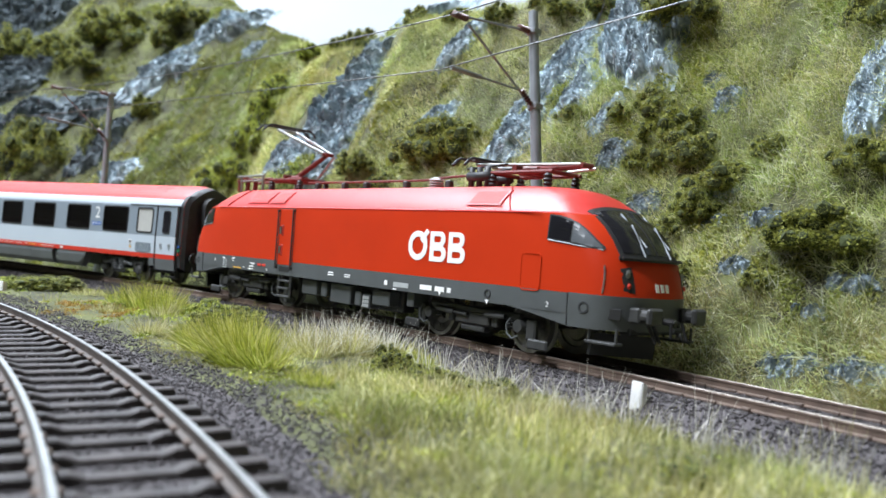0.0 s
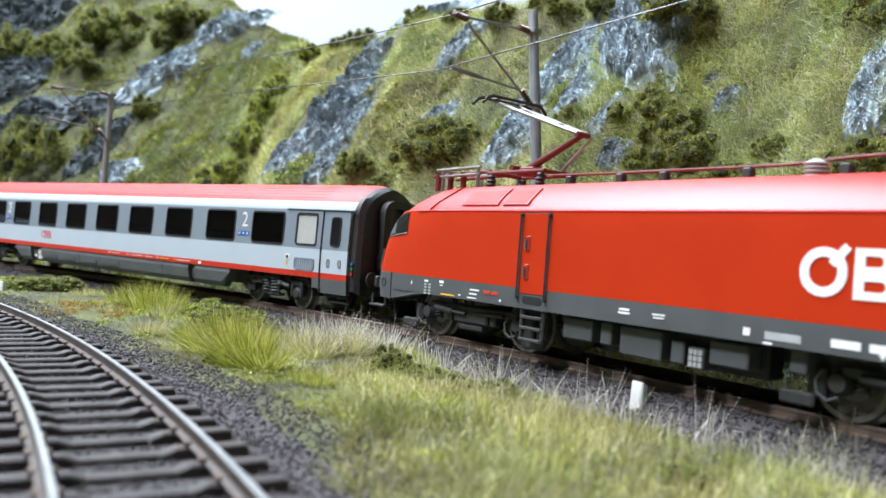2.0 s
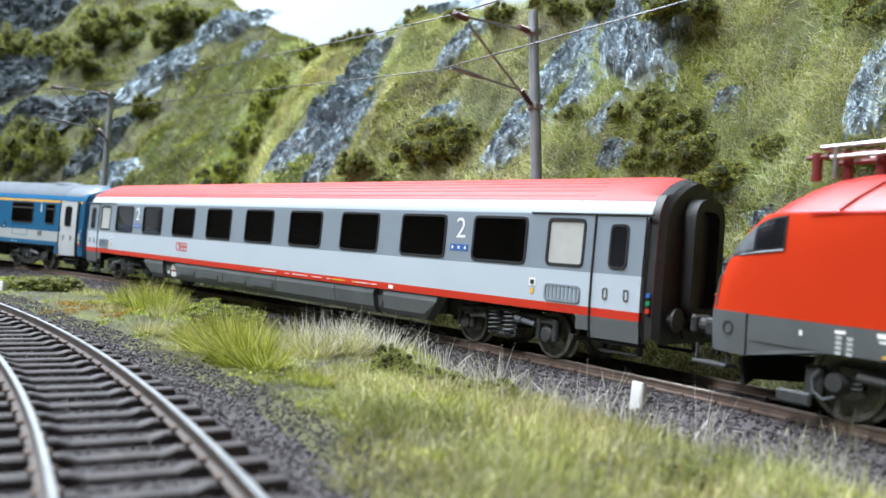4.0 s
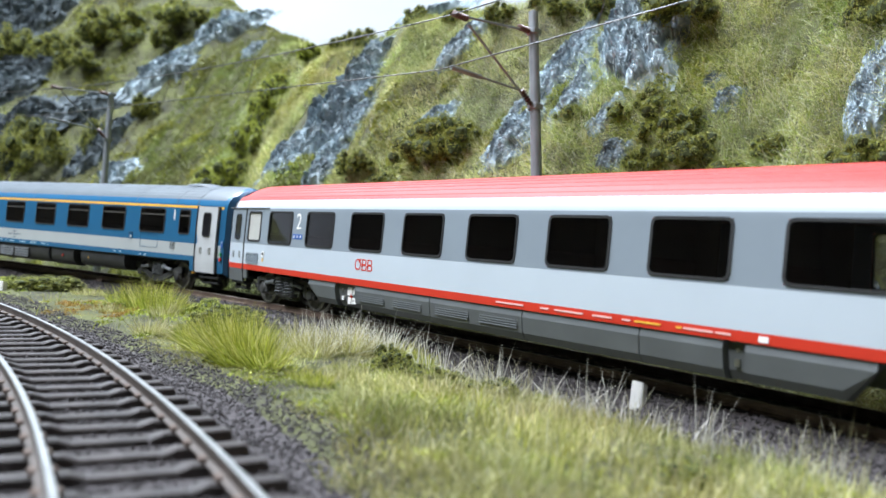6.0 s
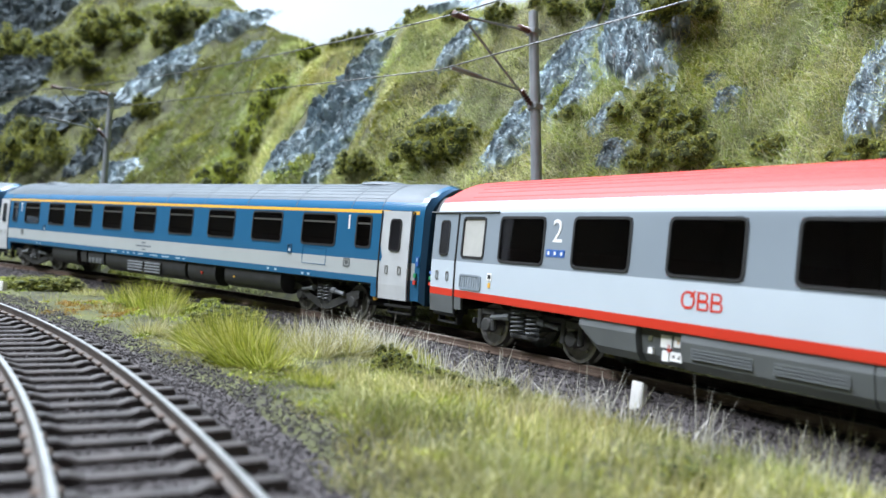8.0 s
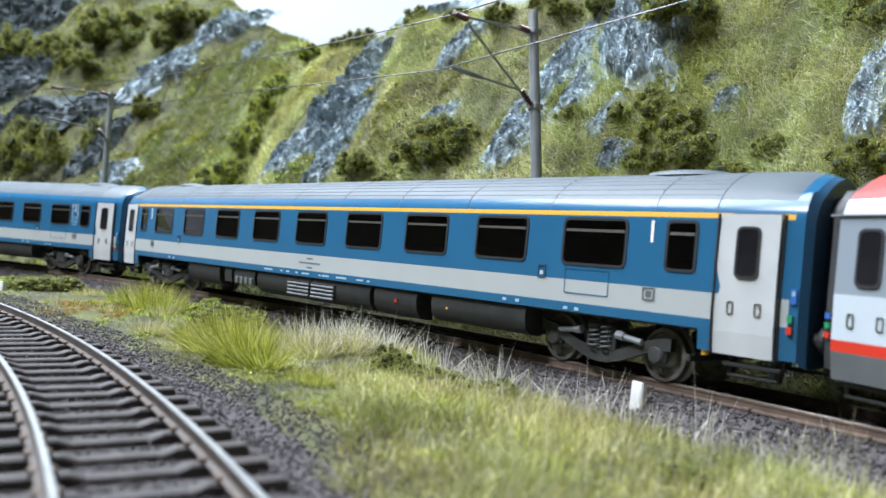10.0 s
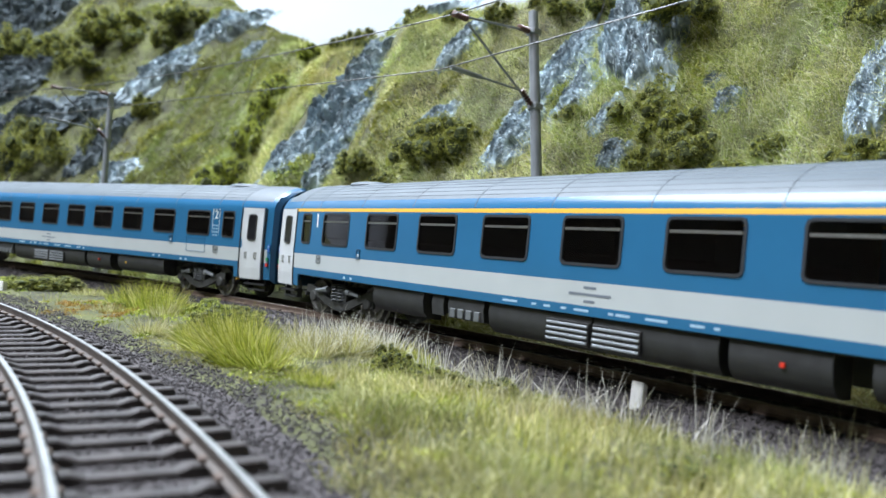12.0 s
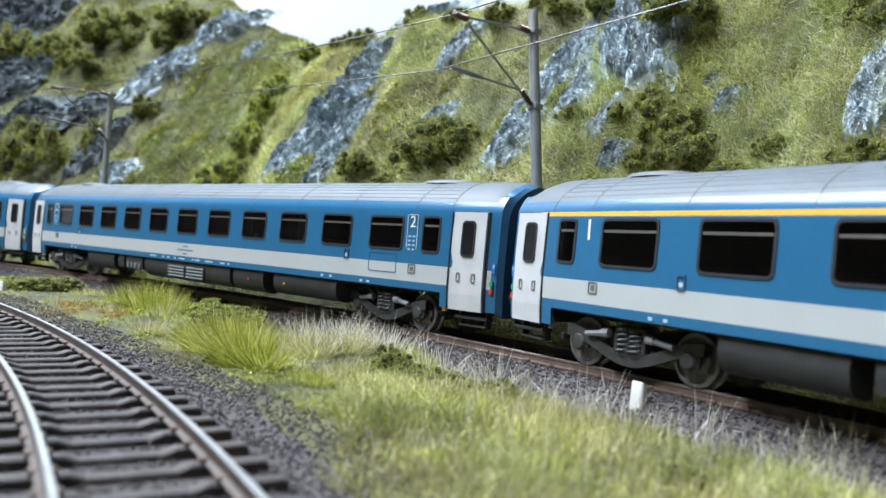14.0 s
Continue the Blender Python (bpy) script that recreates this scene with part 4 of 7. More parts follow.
# ---- rolling stock: x runs forward, y to the far side, z up from the rail head ----
def wheelset(parent, x, z_r, name="wheelset"):
    bm = bmesh.new()
    for sgn in (-1, 1):
        prof = [(0.5, 7.0), (z_r * 0.55, 7.1), (z_r * 0.62, 7.5), (z_r * 0.8, 7.5), (z_r * 0.84, 7.0), (z_r + 0.7, 7.1), (z_r + 0.7, 7.5), (z_r, 7.8), (z_r, 9.6),
                (z_r * 0.86, 9.7), (z_r * 0.82, 9.2), (z_r * 0.5, 8.8), (z_r * 0.3, 9.4), (0.9, 9.5)]
        lathe(bm, [(r, sgn * h) for r, h in prof], "y", 28, (0, 0, 0))
        for k in range(4):
            a = k * math.pi / 2
            box(bm, z_r * 0.6 * math.cos(a) - 0.35, z_r * 0.6 * math.cos(a) + 0.35, sgn * 9.15 - 0.2, sgn * 9.15 + 0.2, z_r * 0.6 * math.sin(a) - 0.35, z_r * 0.6 * math.sin(a) + 0.35)
    rod(bm, (0, -9, 0), (0, 9, 0), 0.9, 10)
    bmesh.ops.recalc_face_normals(bm, faces=bm.faces)
    ob = part(name, bm, M_WHEEL, parent, "dark steel wheels on an axle", smooth=35, m=at(x, 0, z_r))
    ob["radius"] = z_r
    return ob


ROLLING = []


def spring(bm, x, y, z0, z1, r, turns=5):
    n = turns * 10
    prev = None
    for i in range(n + 1):
        a = 2 * math.pi * turns * i / n
        p = (x + r * math.cos(a), y + r * math.sin(a), z0 + (z1 - z0) * i / n)
        if prev:
            rod(bm, prev, p, 0.28, 4)
        prev = p


def coach_bogie(parent, x, yaw, style):
    bg = part("bogie", bogie_frame(style), [M_BOGIE], parent, "dark grey bogie frame", smooth=30, m=at(x, 0, 0, 0, 0, yaw))
    for dx in (-14.4, 14.4):
        ROLLING.append(wheelset(bg, dx, 5.3))
        for y in (-1, 1):
            bm = bmesh.new()
            lathe(bm, [(1.9, 10.6 * y), (1.9, 12.2 * y), (1.5, 12.7 * y), (0.6, 12.8 * y)], "y", 14, (0, 0, 0))
            box(bm, -2.2, 2.2, min(10.4 * y, 12.0 * y), max(10.4 * y, 12.0 * y), -1.6, 1.6, 0.4)
            bmesh.ops.recalc_face_normals(bm, faces=bm.faces)
            part("axle_box", bm, M_BOGIE, bg, smooth=35, m=at(dx, 0, 5.3))
    for y in (-12.6, 12.6):
        for dx in ((-2.6, 2.6) if style == "red" else (-1.6, 1.6)):
            bm = bmesh.new()
            spring(bm, dx, y, 4.4, 9.6, 1.7 if style == "red" else 1.2)
            part("coil_spring", bm, M_SKIRT, bg, "grey coil spring")
        bm = bmesh.new()
        for sg in (-1, 1):
            rod(bm, (sg * 5, y * 1.04, 8.2), (sg * 11.5, y * 1.04, 7.4), 0.65, 8)
            rod(bm, (sg * 5, y * 1.04, 8.2), (sg * 7, y * 1.04, 8.0), 0.95, 8)
        part("damper", bm, M_MAST if style == "blue" else M_SKIRT, bg, "slim grey damper")
    return bg


def bogie_frame(style):
    bm = bmesh.new()
    for y in (-11.6, 11.6):
        if style == "red":
            box(bm, -4.8, 4.8, y - 1.5, y + 1.5, 3.4, 4.4, 0.3)
            box(bm, -5.2, 5.2, y - 1.4, y + 1.4, 9.4, 10.4, 0.3)
            for sg in (-1, 1):
                box(bm, sg * 13.8 - 3.2, sg * 13.8 + 3.2, y - 0.7, y + 0.7, 7.6, 9.6, 0.4)
                box(bm, min(sg * 4.6, sg * 12), max(sg * 4.6, sg * 12), y - 0.6, y + 0.6, 8.4, 9.8, 0.3)
                for k in (-2.6, 2.6):
                    rod(bm, (sg * 14.4 + k, y - 0.4, 4.2), (sg * 14.4 + k, y - 0.4, 9), 0.75, 8)
        else:
            # a swan-neck side beam
            n = 22
            lo, hi = [], []
            for i in range(n + 1):
                x = -18 + 36 * i / n
                c = math.cos(x / 18 * math.pi)
                zc = 5.4 - 2.3 * c if abs(x) < 18 else 7.7
                lo.append((x, zc - 1.25))
                hi.append((x, zc + 1.25))
            v = [[bm.verts.new((x, yy, z)) for x, z in row] for row in (lo, hi) for yy in (y - 0.8, y + 0.8)]
            for p, q in ((0, 1), (1, 3), (3, 2), (2, 0)):
                for i in range(n):
                    bm.faces.new((v[p][i], v[p][i + 1], v[q][i + 1], v[q][i]))
            box(bm, -3.6, 3.6, y - 1.4, y + 1.4, 9.2, 10.2, 0.3)
            for sg in (-1, 1):
                box(bm, sg * 3.6 - 0.5, sg * 3.6 + 0.5, y - 1, y + 1, 4.5, 9.6, 0.2)
    box(bm, -3, 3, -11, 11, 5.5, 8.5, 0.4)
    for sg in (-1, 1):
        box(bm, sg * 21 - 0.5, sg * 21 + 0.5, -11, 11, 5, 6.4, 0.2)
        box(bm, sg * 14.4 - 2, sg * 14.4 + 2, -6.5, 6.5, 6, 8.5, 0.3)
    bmesh.ops.recalc_face_normals(bm, faces=bm.faces)
    return bm


def coach_half_width(x, z):
    w = float(np.interp(z, [4, 8, 12, 20, 33.4, 34.2, 35.0, 35.7, 36.4, 37.2, 38.0, 38.8, 39.6, 40.3, 41.0, 41.6, 42.1, 42.6, 42.9, 43.1, 43.2], [15.0, 15.8, 16.1, 16.2, 15.75, 15.58, 15.25, 14.85, 14.4, 13.75, 12.95, 11.95, 10.75, 9.55, 8.2, 6.8, 5.5, 3.9, 2.7, 1.4, 0.0]))
    t = max(0, (abs(x) - 134) / 15.5)
    return w * (1 - 0.07 * t - 0.02 * t * t)


def coach_end_drop(x, z):
    return z - 1.2 * max(0, (abs(x) - 143) / 6.5) ** 2 if z > 38 else z


def coach_body(parent, bands, holes, label, rim):
    """The two side walls with window openings; bands: (z from, z to, material, x from or None, x to)."""
    mats = []
    for b in bands:
        if b[2] not in mats:
            mats.append(b[2])
    if rim not in mats:
        mats.append(rim)
    xs = {-149.5, 149.5, -147.8, 147.8, -134.5, 134.5, -142, 142, -131.5, 131.5}
    zs = {8.0, 12.0, 20.0, 34.2, 35.0, 35.7, 36.4}
    for x0, x1, z0, z1 in holes:
        xs |= {x0, x1}
        zs |= {z0, z1}
    for b in bands:
        zs |= {b[0], b[1]}
    xs, zs = sorted(xs), sorted(zs)
    for sgn in (-1, 1):
        bm = bmesh.new()
        for dy in (0.0, 0.7):
            v = {}
            for x in xs:
                for z in zs:
                    v[x, z] = bm.verts.new((x, sgn * (coach_half_width(x, z) - dy), z))
            for x0, x1 in zip(xs, xs[1:]):
                for z0, z1 in zip(zs, zs[1:]):
                    cx, cz = (x0 + x1) / 2, (z0 + z1) / 2
                    if any(h[0] < cx < h[1] and h[2] < cz < h[3] for h in holes):
                        continue
                    if abs(cx) < 131.5 and cz < bands[0][0]:
                        continue
                    k = 0
                    for b in bands:
                        if b[0] <= cz <= b[1]:
                            k = mats.index(b[2])
                    if abs(cx) > 147.8:
                        k = mats.index(rim)
                    f = bm.faces.new((v[x0, z0], v[x1, z0], v[x1, z1], v[x0, z1]))
                    f.material_index = k
        # reveals round the openings
        for x0, x1, z0, z1 in holes:
            ring = [(x0, z0), (x1, z0), (x1, z1), (x0, z1)]
            for (a, b), (c, d) in zip(ring, ring[1:] + ring[:1]):
                bm.faces.new([bm.verts.new((p, sgn * (coach_half_width(p, q) - e), q)) for p, q, e in ((a, b, 0), (c, d, 0), (c, d, 0.7), (a, b, 0.7))])
        for x in (-149.5, 149.5):
            for z0, z1 in zip(zs, zs[1:]):
                bm.faces.new([bm.verts.new((x, sgn * (coach_half_width(x, q) - e), q)) for q, e in ((z0, 0), (z1, 0), (z1, 0.7), (z0, 0.7))])
        bmesh.ops.remove_doubles(bm, verts=bm.verts, dist=0.0005)
        bmesh.ops.recalc_face_normals(bm, faces=bm.faces)
        part("side_wall", bm, mats, parent, label, smooth=25)


def coach_roof(parent, mat, ribs, seams, label, seam_mat, rim):
    bm = bmesh.new()
    zs = [36.4, 37.2, 38.0, 38.8, 39.6, 40.3, 41.0, 41.6, 42.1, 42.6, 42.9, 43.1, 43.2]
    prof = [(-1, z) for z in zs] + [(1, z) for z in zs[::-1][1:]]
    xs = [-149.5, -147.5, -145, -142, -138] + list(np.arange(-134, 135, 13.4)) + [138, 142, 145, 147.5, 149.5]
    rows = [[bm.verts.new((x, s * coach_half_width(x, z), coach_end_drop(x, z))) for s, z in prof] for x in xs]
    for p, q in zip(rows, rows[1:]):
        for i in range(len(prof) - 1):
            bm.faces.new((p[i], p[i + 1], q[i + 1], q[i])).material_index = 1 if abs(p[0].co.x + q[0].co.x) > 294 else 0
    bmesh.ops.recalc_face_normals(bm, faces=bm.faces)
    roof = part("roof", bm, [mat, rim], parent, label, smooth=40)
    for z in ribs:
        bm = bmesh.new()
        for sgn in (-1, 1):
            w = coach_half_width(0, z)
            rod(bm, (-133, sgn * (w - 0.1), z), (133, sgn * (w - 0.1), z), 0.17, 6)
        part("rib", bm, mat, roof)
    low = [33.9, 34.6, 35.3, 35.9]
    whole = [(-1, z) for z in low] + prof + [(1, z) for z in low[::-1]]
    for x in seams:
        bm = bmesh.new()
        for (s0, z0), (s1, z1) in zip(whole, whole[1:]):
            if z0 != z1 or s0 != s1:
                rod(bm, (x, s0 * coach_half_width(x, z0), z0), (x, s1 * coach_half_width(x, z1), z1), 0.12, 4)
        part("seam", bm, seam_mat, roof)
    return roof


def coach_window(parent, x0, x1, z0, z1, sgn, frame_mat, bar, pane_mat, r=1.3):
    cx, cz = (x0 + x1) / 2, (z0 + z1) / 2
    w, h = x1 - x0, z1 - z0
    y = coach_half_width(cx, cz)
    lean = math.atan2(coach_half_width(cx, z0) - coach_half_width(cx, z1), h)
    bm = bmesh.new()
    ring_plate(bm, rounded(w + 0.5, h + 0.5, r + 0.25), rounded(w - 0.7, h - 0.7, r - 0.3), 0, 0, 0.5, -0.2)
    m = at(cx, sgn * y, cz, 0, 0, 0 if sgn < 0 else 180) @ pose(0, 0, 0, -math.degrees(lean))
    win = part("window", bm, frame_mat, parent, m=m)
    bm = bmesh.new()
    plate(bm, rounded(w - 0.6, h - 0.6, r - 0.3), 0, 0, 0.55, 0.15)
    part("pane", bm, pane_mat, win)
    if bar:
        bm = bmesh.new()
        box(bm, -w / 2 + 0.6, w / 2 - 0.6, -0.12, 0.5, h * 0.22, h * 0.22 + 0.55)
        part("vent_bar", bm, M_SILVER, win, "bright vent bar")
    return win


def coach_door(parent, x0, x1, z0, z1, sgn, mats, zsplit):
    """A door leaf with rubber edges, glass and two recessed handles; mats: leaf colours from below up."""
    cx = (x0 + x1) / 2
    bm = bmesh.new()
    zs = [z0] + list(zsplit) + [z1]
    wx = math.copysign(min(abs(x0), abs(x1)) + 2.5, x0)
    for k, (a, b) in enumerate(zip(zs, zs[1:])):
        ya, yb = coach_half_width(wx, a) + 0.18, coach_half_width(wx, b) + 0.18
        vs = [bm.verts.new((x, sgn * y, z)) for x, y, z in ((x0 + 0.35, ya, a), (x1 - 0.35, ya, a), (x1 - 0.35, yb, b), (x0 + 0.35, yb, b))]
        wi = [bm.verts.new((v.co.x, v.co.y - sgn * 0.6, v.co.z)) for v in vs]
        for i in range(4):
            bm.faces.new((vs[i], vs[(i + 1) % 4], wi[(i + 1) % 4], wi[i])).material_index = k
        bm.faces.new(vs).material_index = k
    bmesh.ops.recalc_face_normals(bm, faces=bm.faces)
    # tapered ends turn the leaf a little inwards
    door = part("door", bm, mats, parent)
    bm = bmesh.new()
    for x in (x0, x1):
        for a, b in zip(zs, zs[1:]):
            ya, yb = sgn * (coach_half_width(x, a) + 0.05), sgn * (coach_half_width(x, b) + 0.05)
            rod(bm, (x, ya, a), (x, yb, b), 0.3, 6)
    y = sgn * (coach_half_width(cx, z1) + 0.05)
    rod(bm, (x0, y, z1), (x1, y, z1), 0.25, 6)
    part("rubber_edge", bm, M_BLACK, door, "black rubber edge")
    y = coach_half_width(wx, 26.6) + 0.22
    m = at(cx, sgn * y, 26.6, 0, 0, 0 if sgn < 0 else 180) @ pose(0, 0, 0, -2.2)
    bm = bmesh.new()
    ring_plate(bm, rounded(4.6, 9.6, 1.2), rounded(3.7, 8.6, 0.9), 0, 0, 0.3, -0.2)
    part("window_seal", bm, M_BLACK, door, m=m)
    bm = bmesh.new()
    plate(bm, rounded(3.8, 8.7, 0.9), 0, 0, 0.3, -0.1)
    part("pane", bm, M_GLASS, door, "dark glass pane", m=m)
    for dx in (-2.6, 2.6):
        bm = bmesh.new()
        ring_plate(bm, rounded(1.3, 2.5, 0.4), rounded(0.7, 1.9, 0.3), 0, 0, 0.2, -0.15)
        part("handle", bm, M_SILVER, door, "bright recessed handle", m=at(cx + dx, sgn * (coach_half_width(wx, 16.4) + 0.18), 16.4, 0, 0, 0 if sgn < 0 else 180))
    return door


def coach_ends(parent, wall_mat):
    for sx in (-1, 1):
        zs = [8, 12, 20, 30, 34, 36.4, 38, 39.6, 41, 42.1, 42.9]
        pr = [(-1, z) for z in zs] + [(1, z) for z in zs[::-1]]
        bm = bmesh.new()
        a = [bm.verts.new((sx * 149.4, s * coach_half_width(149.5, z), coach_end_drop(149.5, z))) for s, z in pr]
        b = [bm.verts.new((sx * 150.6, s * (coach_half_width(149.5, z) - 1.6), min(coach_end_drop(149.5, z), z - 1.2))) for s, z in pr]
        for i in range(len(pr)):
            bm.faces.new((a[i], a[(i + 1) % len(pr)], b[(i + 1) % len(pr)], b[i]))
        bm.faces.new(b)
        bmesh.ops.recalc_face_normals(bm, faces=bm.faces)
        end = part("end_wall", bm, wall_mat, parent, smooth=30)
        # rubber gangway
        bm = bmesh.new()
        out = rounded(13.5, 26, 4.5)
        inn = rounded(8.5, 21, 2.5)
        ring_plate(bm, out, inn, 0, 0, -1.6, 1.6)
        part("gangway", bm, M_BLACK, end, "black rubber gangway", smooth=30, m=at(sx * 152.0, 0, 25, 0, 0, 90))
        bm = bmesh.new()
        plate(bm, rounded(8.4, 20.8, 2.4), 0, 0, -0.3, 0.3)
        part("gangway_door", bm, M_DARK, end, m=at(sx * 150.9, 0, 25, 0, 0, 90))
        for y in (-10, 10):
            bm = bmesh.new()
            rod(bm, (sx * 149.4, y, 12.1), (sx * 152.4, y, 12.1), 1.2, 12)
            rod(bm, (sx * 152.4, y, 12.1), (sx * 153.0, y, 12.1), 2.5, 16)
            part("buffer", bm, M_DARK, end)
        bm = bmesh.new()
        rod(bm, (sx * 149, 0, 10.5), (sx * 154.2, 0, 10.2), 0.8, 8)
        rod(bm, (sx * 150, 5, 14), (sx * 151.5, 4.5, 8), 0.5, 6)
        rod(bm, (sx * 150, -5, 14), (sx * 151.5, -4.5, 8), 0.5, 6)
        part("coupling", bm, M_BLACK, end)
        for y in (-1, 1):
            bm = bmesh.new()
            box(bm, min(sx * 136, sx * 147), max(sx * 136, sx * 147), min(y * 11.5, y * 14.6), max(y * 11.5, y * 14.6), 5.6, 6.4, 0.15)
            box(bm, min(sx * 137, sx * 146), max(sx * 137, sx * 146), min(y * 11.0, y * 13.6), max(y * 11.0, y * 13.6), 3.6, 4.2, 0.15)
            box(bm, min(sx * 136.5, sx * 137.3), max(sx * 136.5, sx * 137.3), min(y * 11.5, y * 13.2), max(y * 11.5, y * 13.2), 3.6, 8)
            box(bm, min(sx * 145.4, sx * 146.2), max(sx * 145.4, sx * 146.2), min(y * 11.5, y * 13.2), max(y * 11.5, y * 13.2), 3.6, 8)
            part("step", bm, M_DARK, parent, "dark footstep")


def mark(parent, name, x, z, w, h, mat, y=None, r=0.0, thick=0.12, x_slope=0.0):
    """Flat print on a coach side towards the camera."""
    yy = coach_half_width(x, z) if y is None else y
    bm = bmesh.new()
    box(bm, -w / 2, w / 2, -thick, 0.2, -h / 2, h / 2)
    return part(name, bm, mat, parent, m=at(x, -yy, z))


def half_round(w, h, r, seg=6):
    """An outline with a straight left side and a rounded right side."""
    out = []
    for cx, cy, a0, rr in ((w / 2 - r, h / 2 - r, 0, r), (-w / 2 + 0.02, h / 2 - 0.02, 90, 0.02), (-w / 2 + 0.02, -h / 2 + 0.02, 180, 0.02), (w / 2 - r, -h / 2 + r, 270, r)):
        for i in range(seg + 1):
            a = radians(a0 + 90 * i / seg)
            out.append((cx + rr * math.cos(a), cy + rr * math.sin(a)))
    return out


def logo(parent, x, z, size, mat, y, thick=0.1, thin=0.0):
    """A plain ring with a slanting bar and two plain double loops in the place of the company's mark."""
    m = at(x, -y, z)
    h = size
    bm = bmesh.new()
    ring_plate(bm, rounded(h * 0.98, h, h * 0.48, 8), rounded(h * (0.58 + thin), h * (0.6 + thin), h * 0.28, 8), -h * 1.02, 0, 0.1, -thick)
    part("logo_ring", bm, mat, parent, m=m)
    for dx in (0.0, 0.90):
        for dz, w in ((-0.235, 0.80), (0.245, 0.74)):
            bm = bmesh.new()
            ring_plate(bm, half_round(h * w, h * (0.53 if dz < 0 else 0.51), h * 0.25), half_round(h * (w - 0.40 + thin), h * (0.2 + thin), h * 0.09), dx * h + (w - 0.80) * h / 2, dz * h, 0.1, -thick if dz < 0 else -thick - 0.004)
            part("logo_loop", bm, mat, parent, m=m)
    bm = bmesh.new()
    box(bm, -h * 0.24, h * 0.24, -thick - 0.01, 0.1, -(0.09 - thin / 4) * h, (0.09 - thin / 4) * h)
    part("logo_bar", bm, mat, parent, m=m @ at(-h * 0.70, 0, h * 0.34) @ pose(0, 0, 0, 0, -50, 0))


def underframe_base(parent, z, mat):
    bm = bmesh.new()
    box(bm, -148, 148, -14.5, 14.5, z, z + 1.2)
    part("floor", bm, mat, parent)
    return bm


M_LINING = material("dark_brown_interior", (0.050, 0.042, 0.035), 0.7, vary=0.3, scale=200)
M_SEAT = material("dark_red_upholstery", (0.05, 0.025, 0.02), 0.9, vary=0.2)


def interior(parent):
    """Compartments added behind the glass, dark to keep the windows dark: a partition with gaps along the corridor,
    cross walls, seats, a ceiling.
    """
    bm = bmesh.new()
    for i in range(10):
        box(bm, -134 + 26.8 * i, -134 + 26.8 * i + 19.5, 5.0, 5.6, 12.6, 34.0)
    for y in (-15.3, 14.9):
        box(bm, -134, 134, y, y + 0.4, 12.6, 20.9)
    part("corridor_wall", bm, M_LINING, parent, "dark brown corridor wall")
    bm = bmesh.new()
    box(bm, -134, 134, -14.2, 14.2, 33.2, 33.8)
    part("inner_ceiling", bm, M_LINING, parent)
    bm = bmesh.new()
    box(bm, -0.4, 0.4, -14.6, 5.0, 12.6, 33.2)
    wall = mesh_of("compartment_wall", bm, M_LINING)
    bm = bmesh.new()
    box(bm, -2.0, 2.0, -13.8, 4.4, 12.6, 24.8, 0.6)
    me = mesh_of("seat_row", bm, M_SEAT)
    for i in range(10):
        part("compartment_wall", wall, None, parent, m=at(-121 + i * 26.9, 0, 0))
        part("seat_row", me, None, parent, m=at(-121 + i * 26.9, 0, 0))


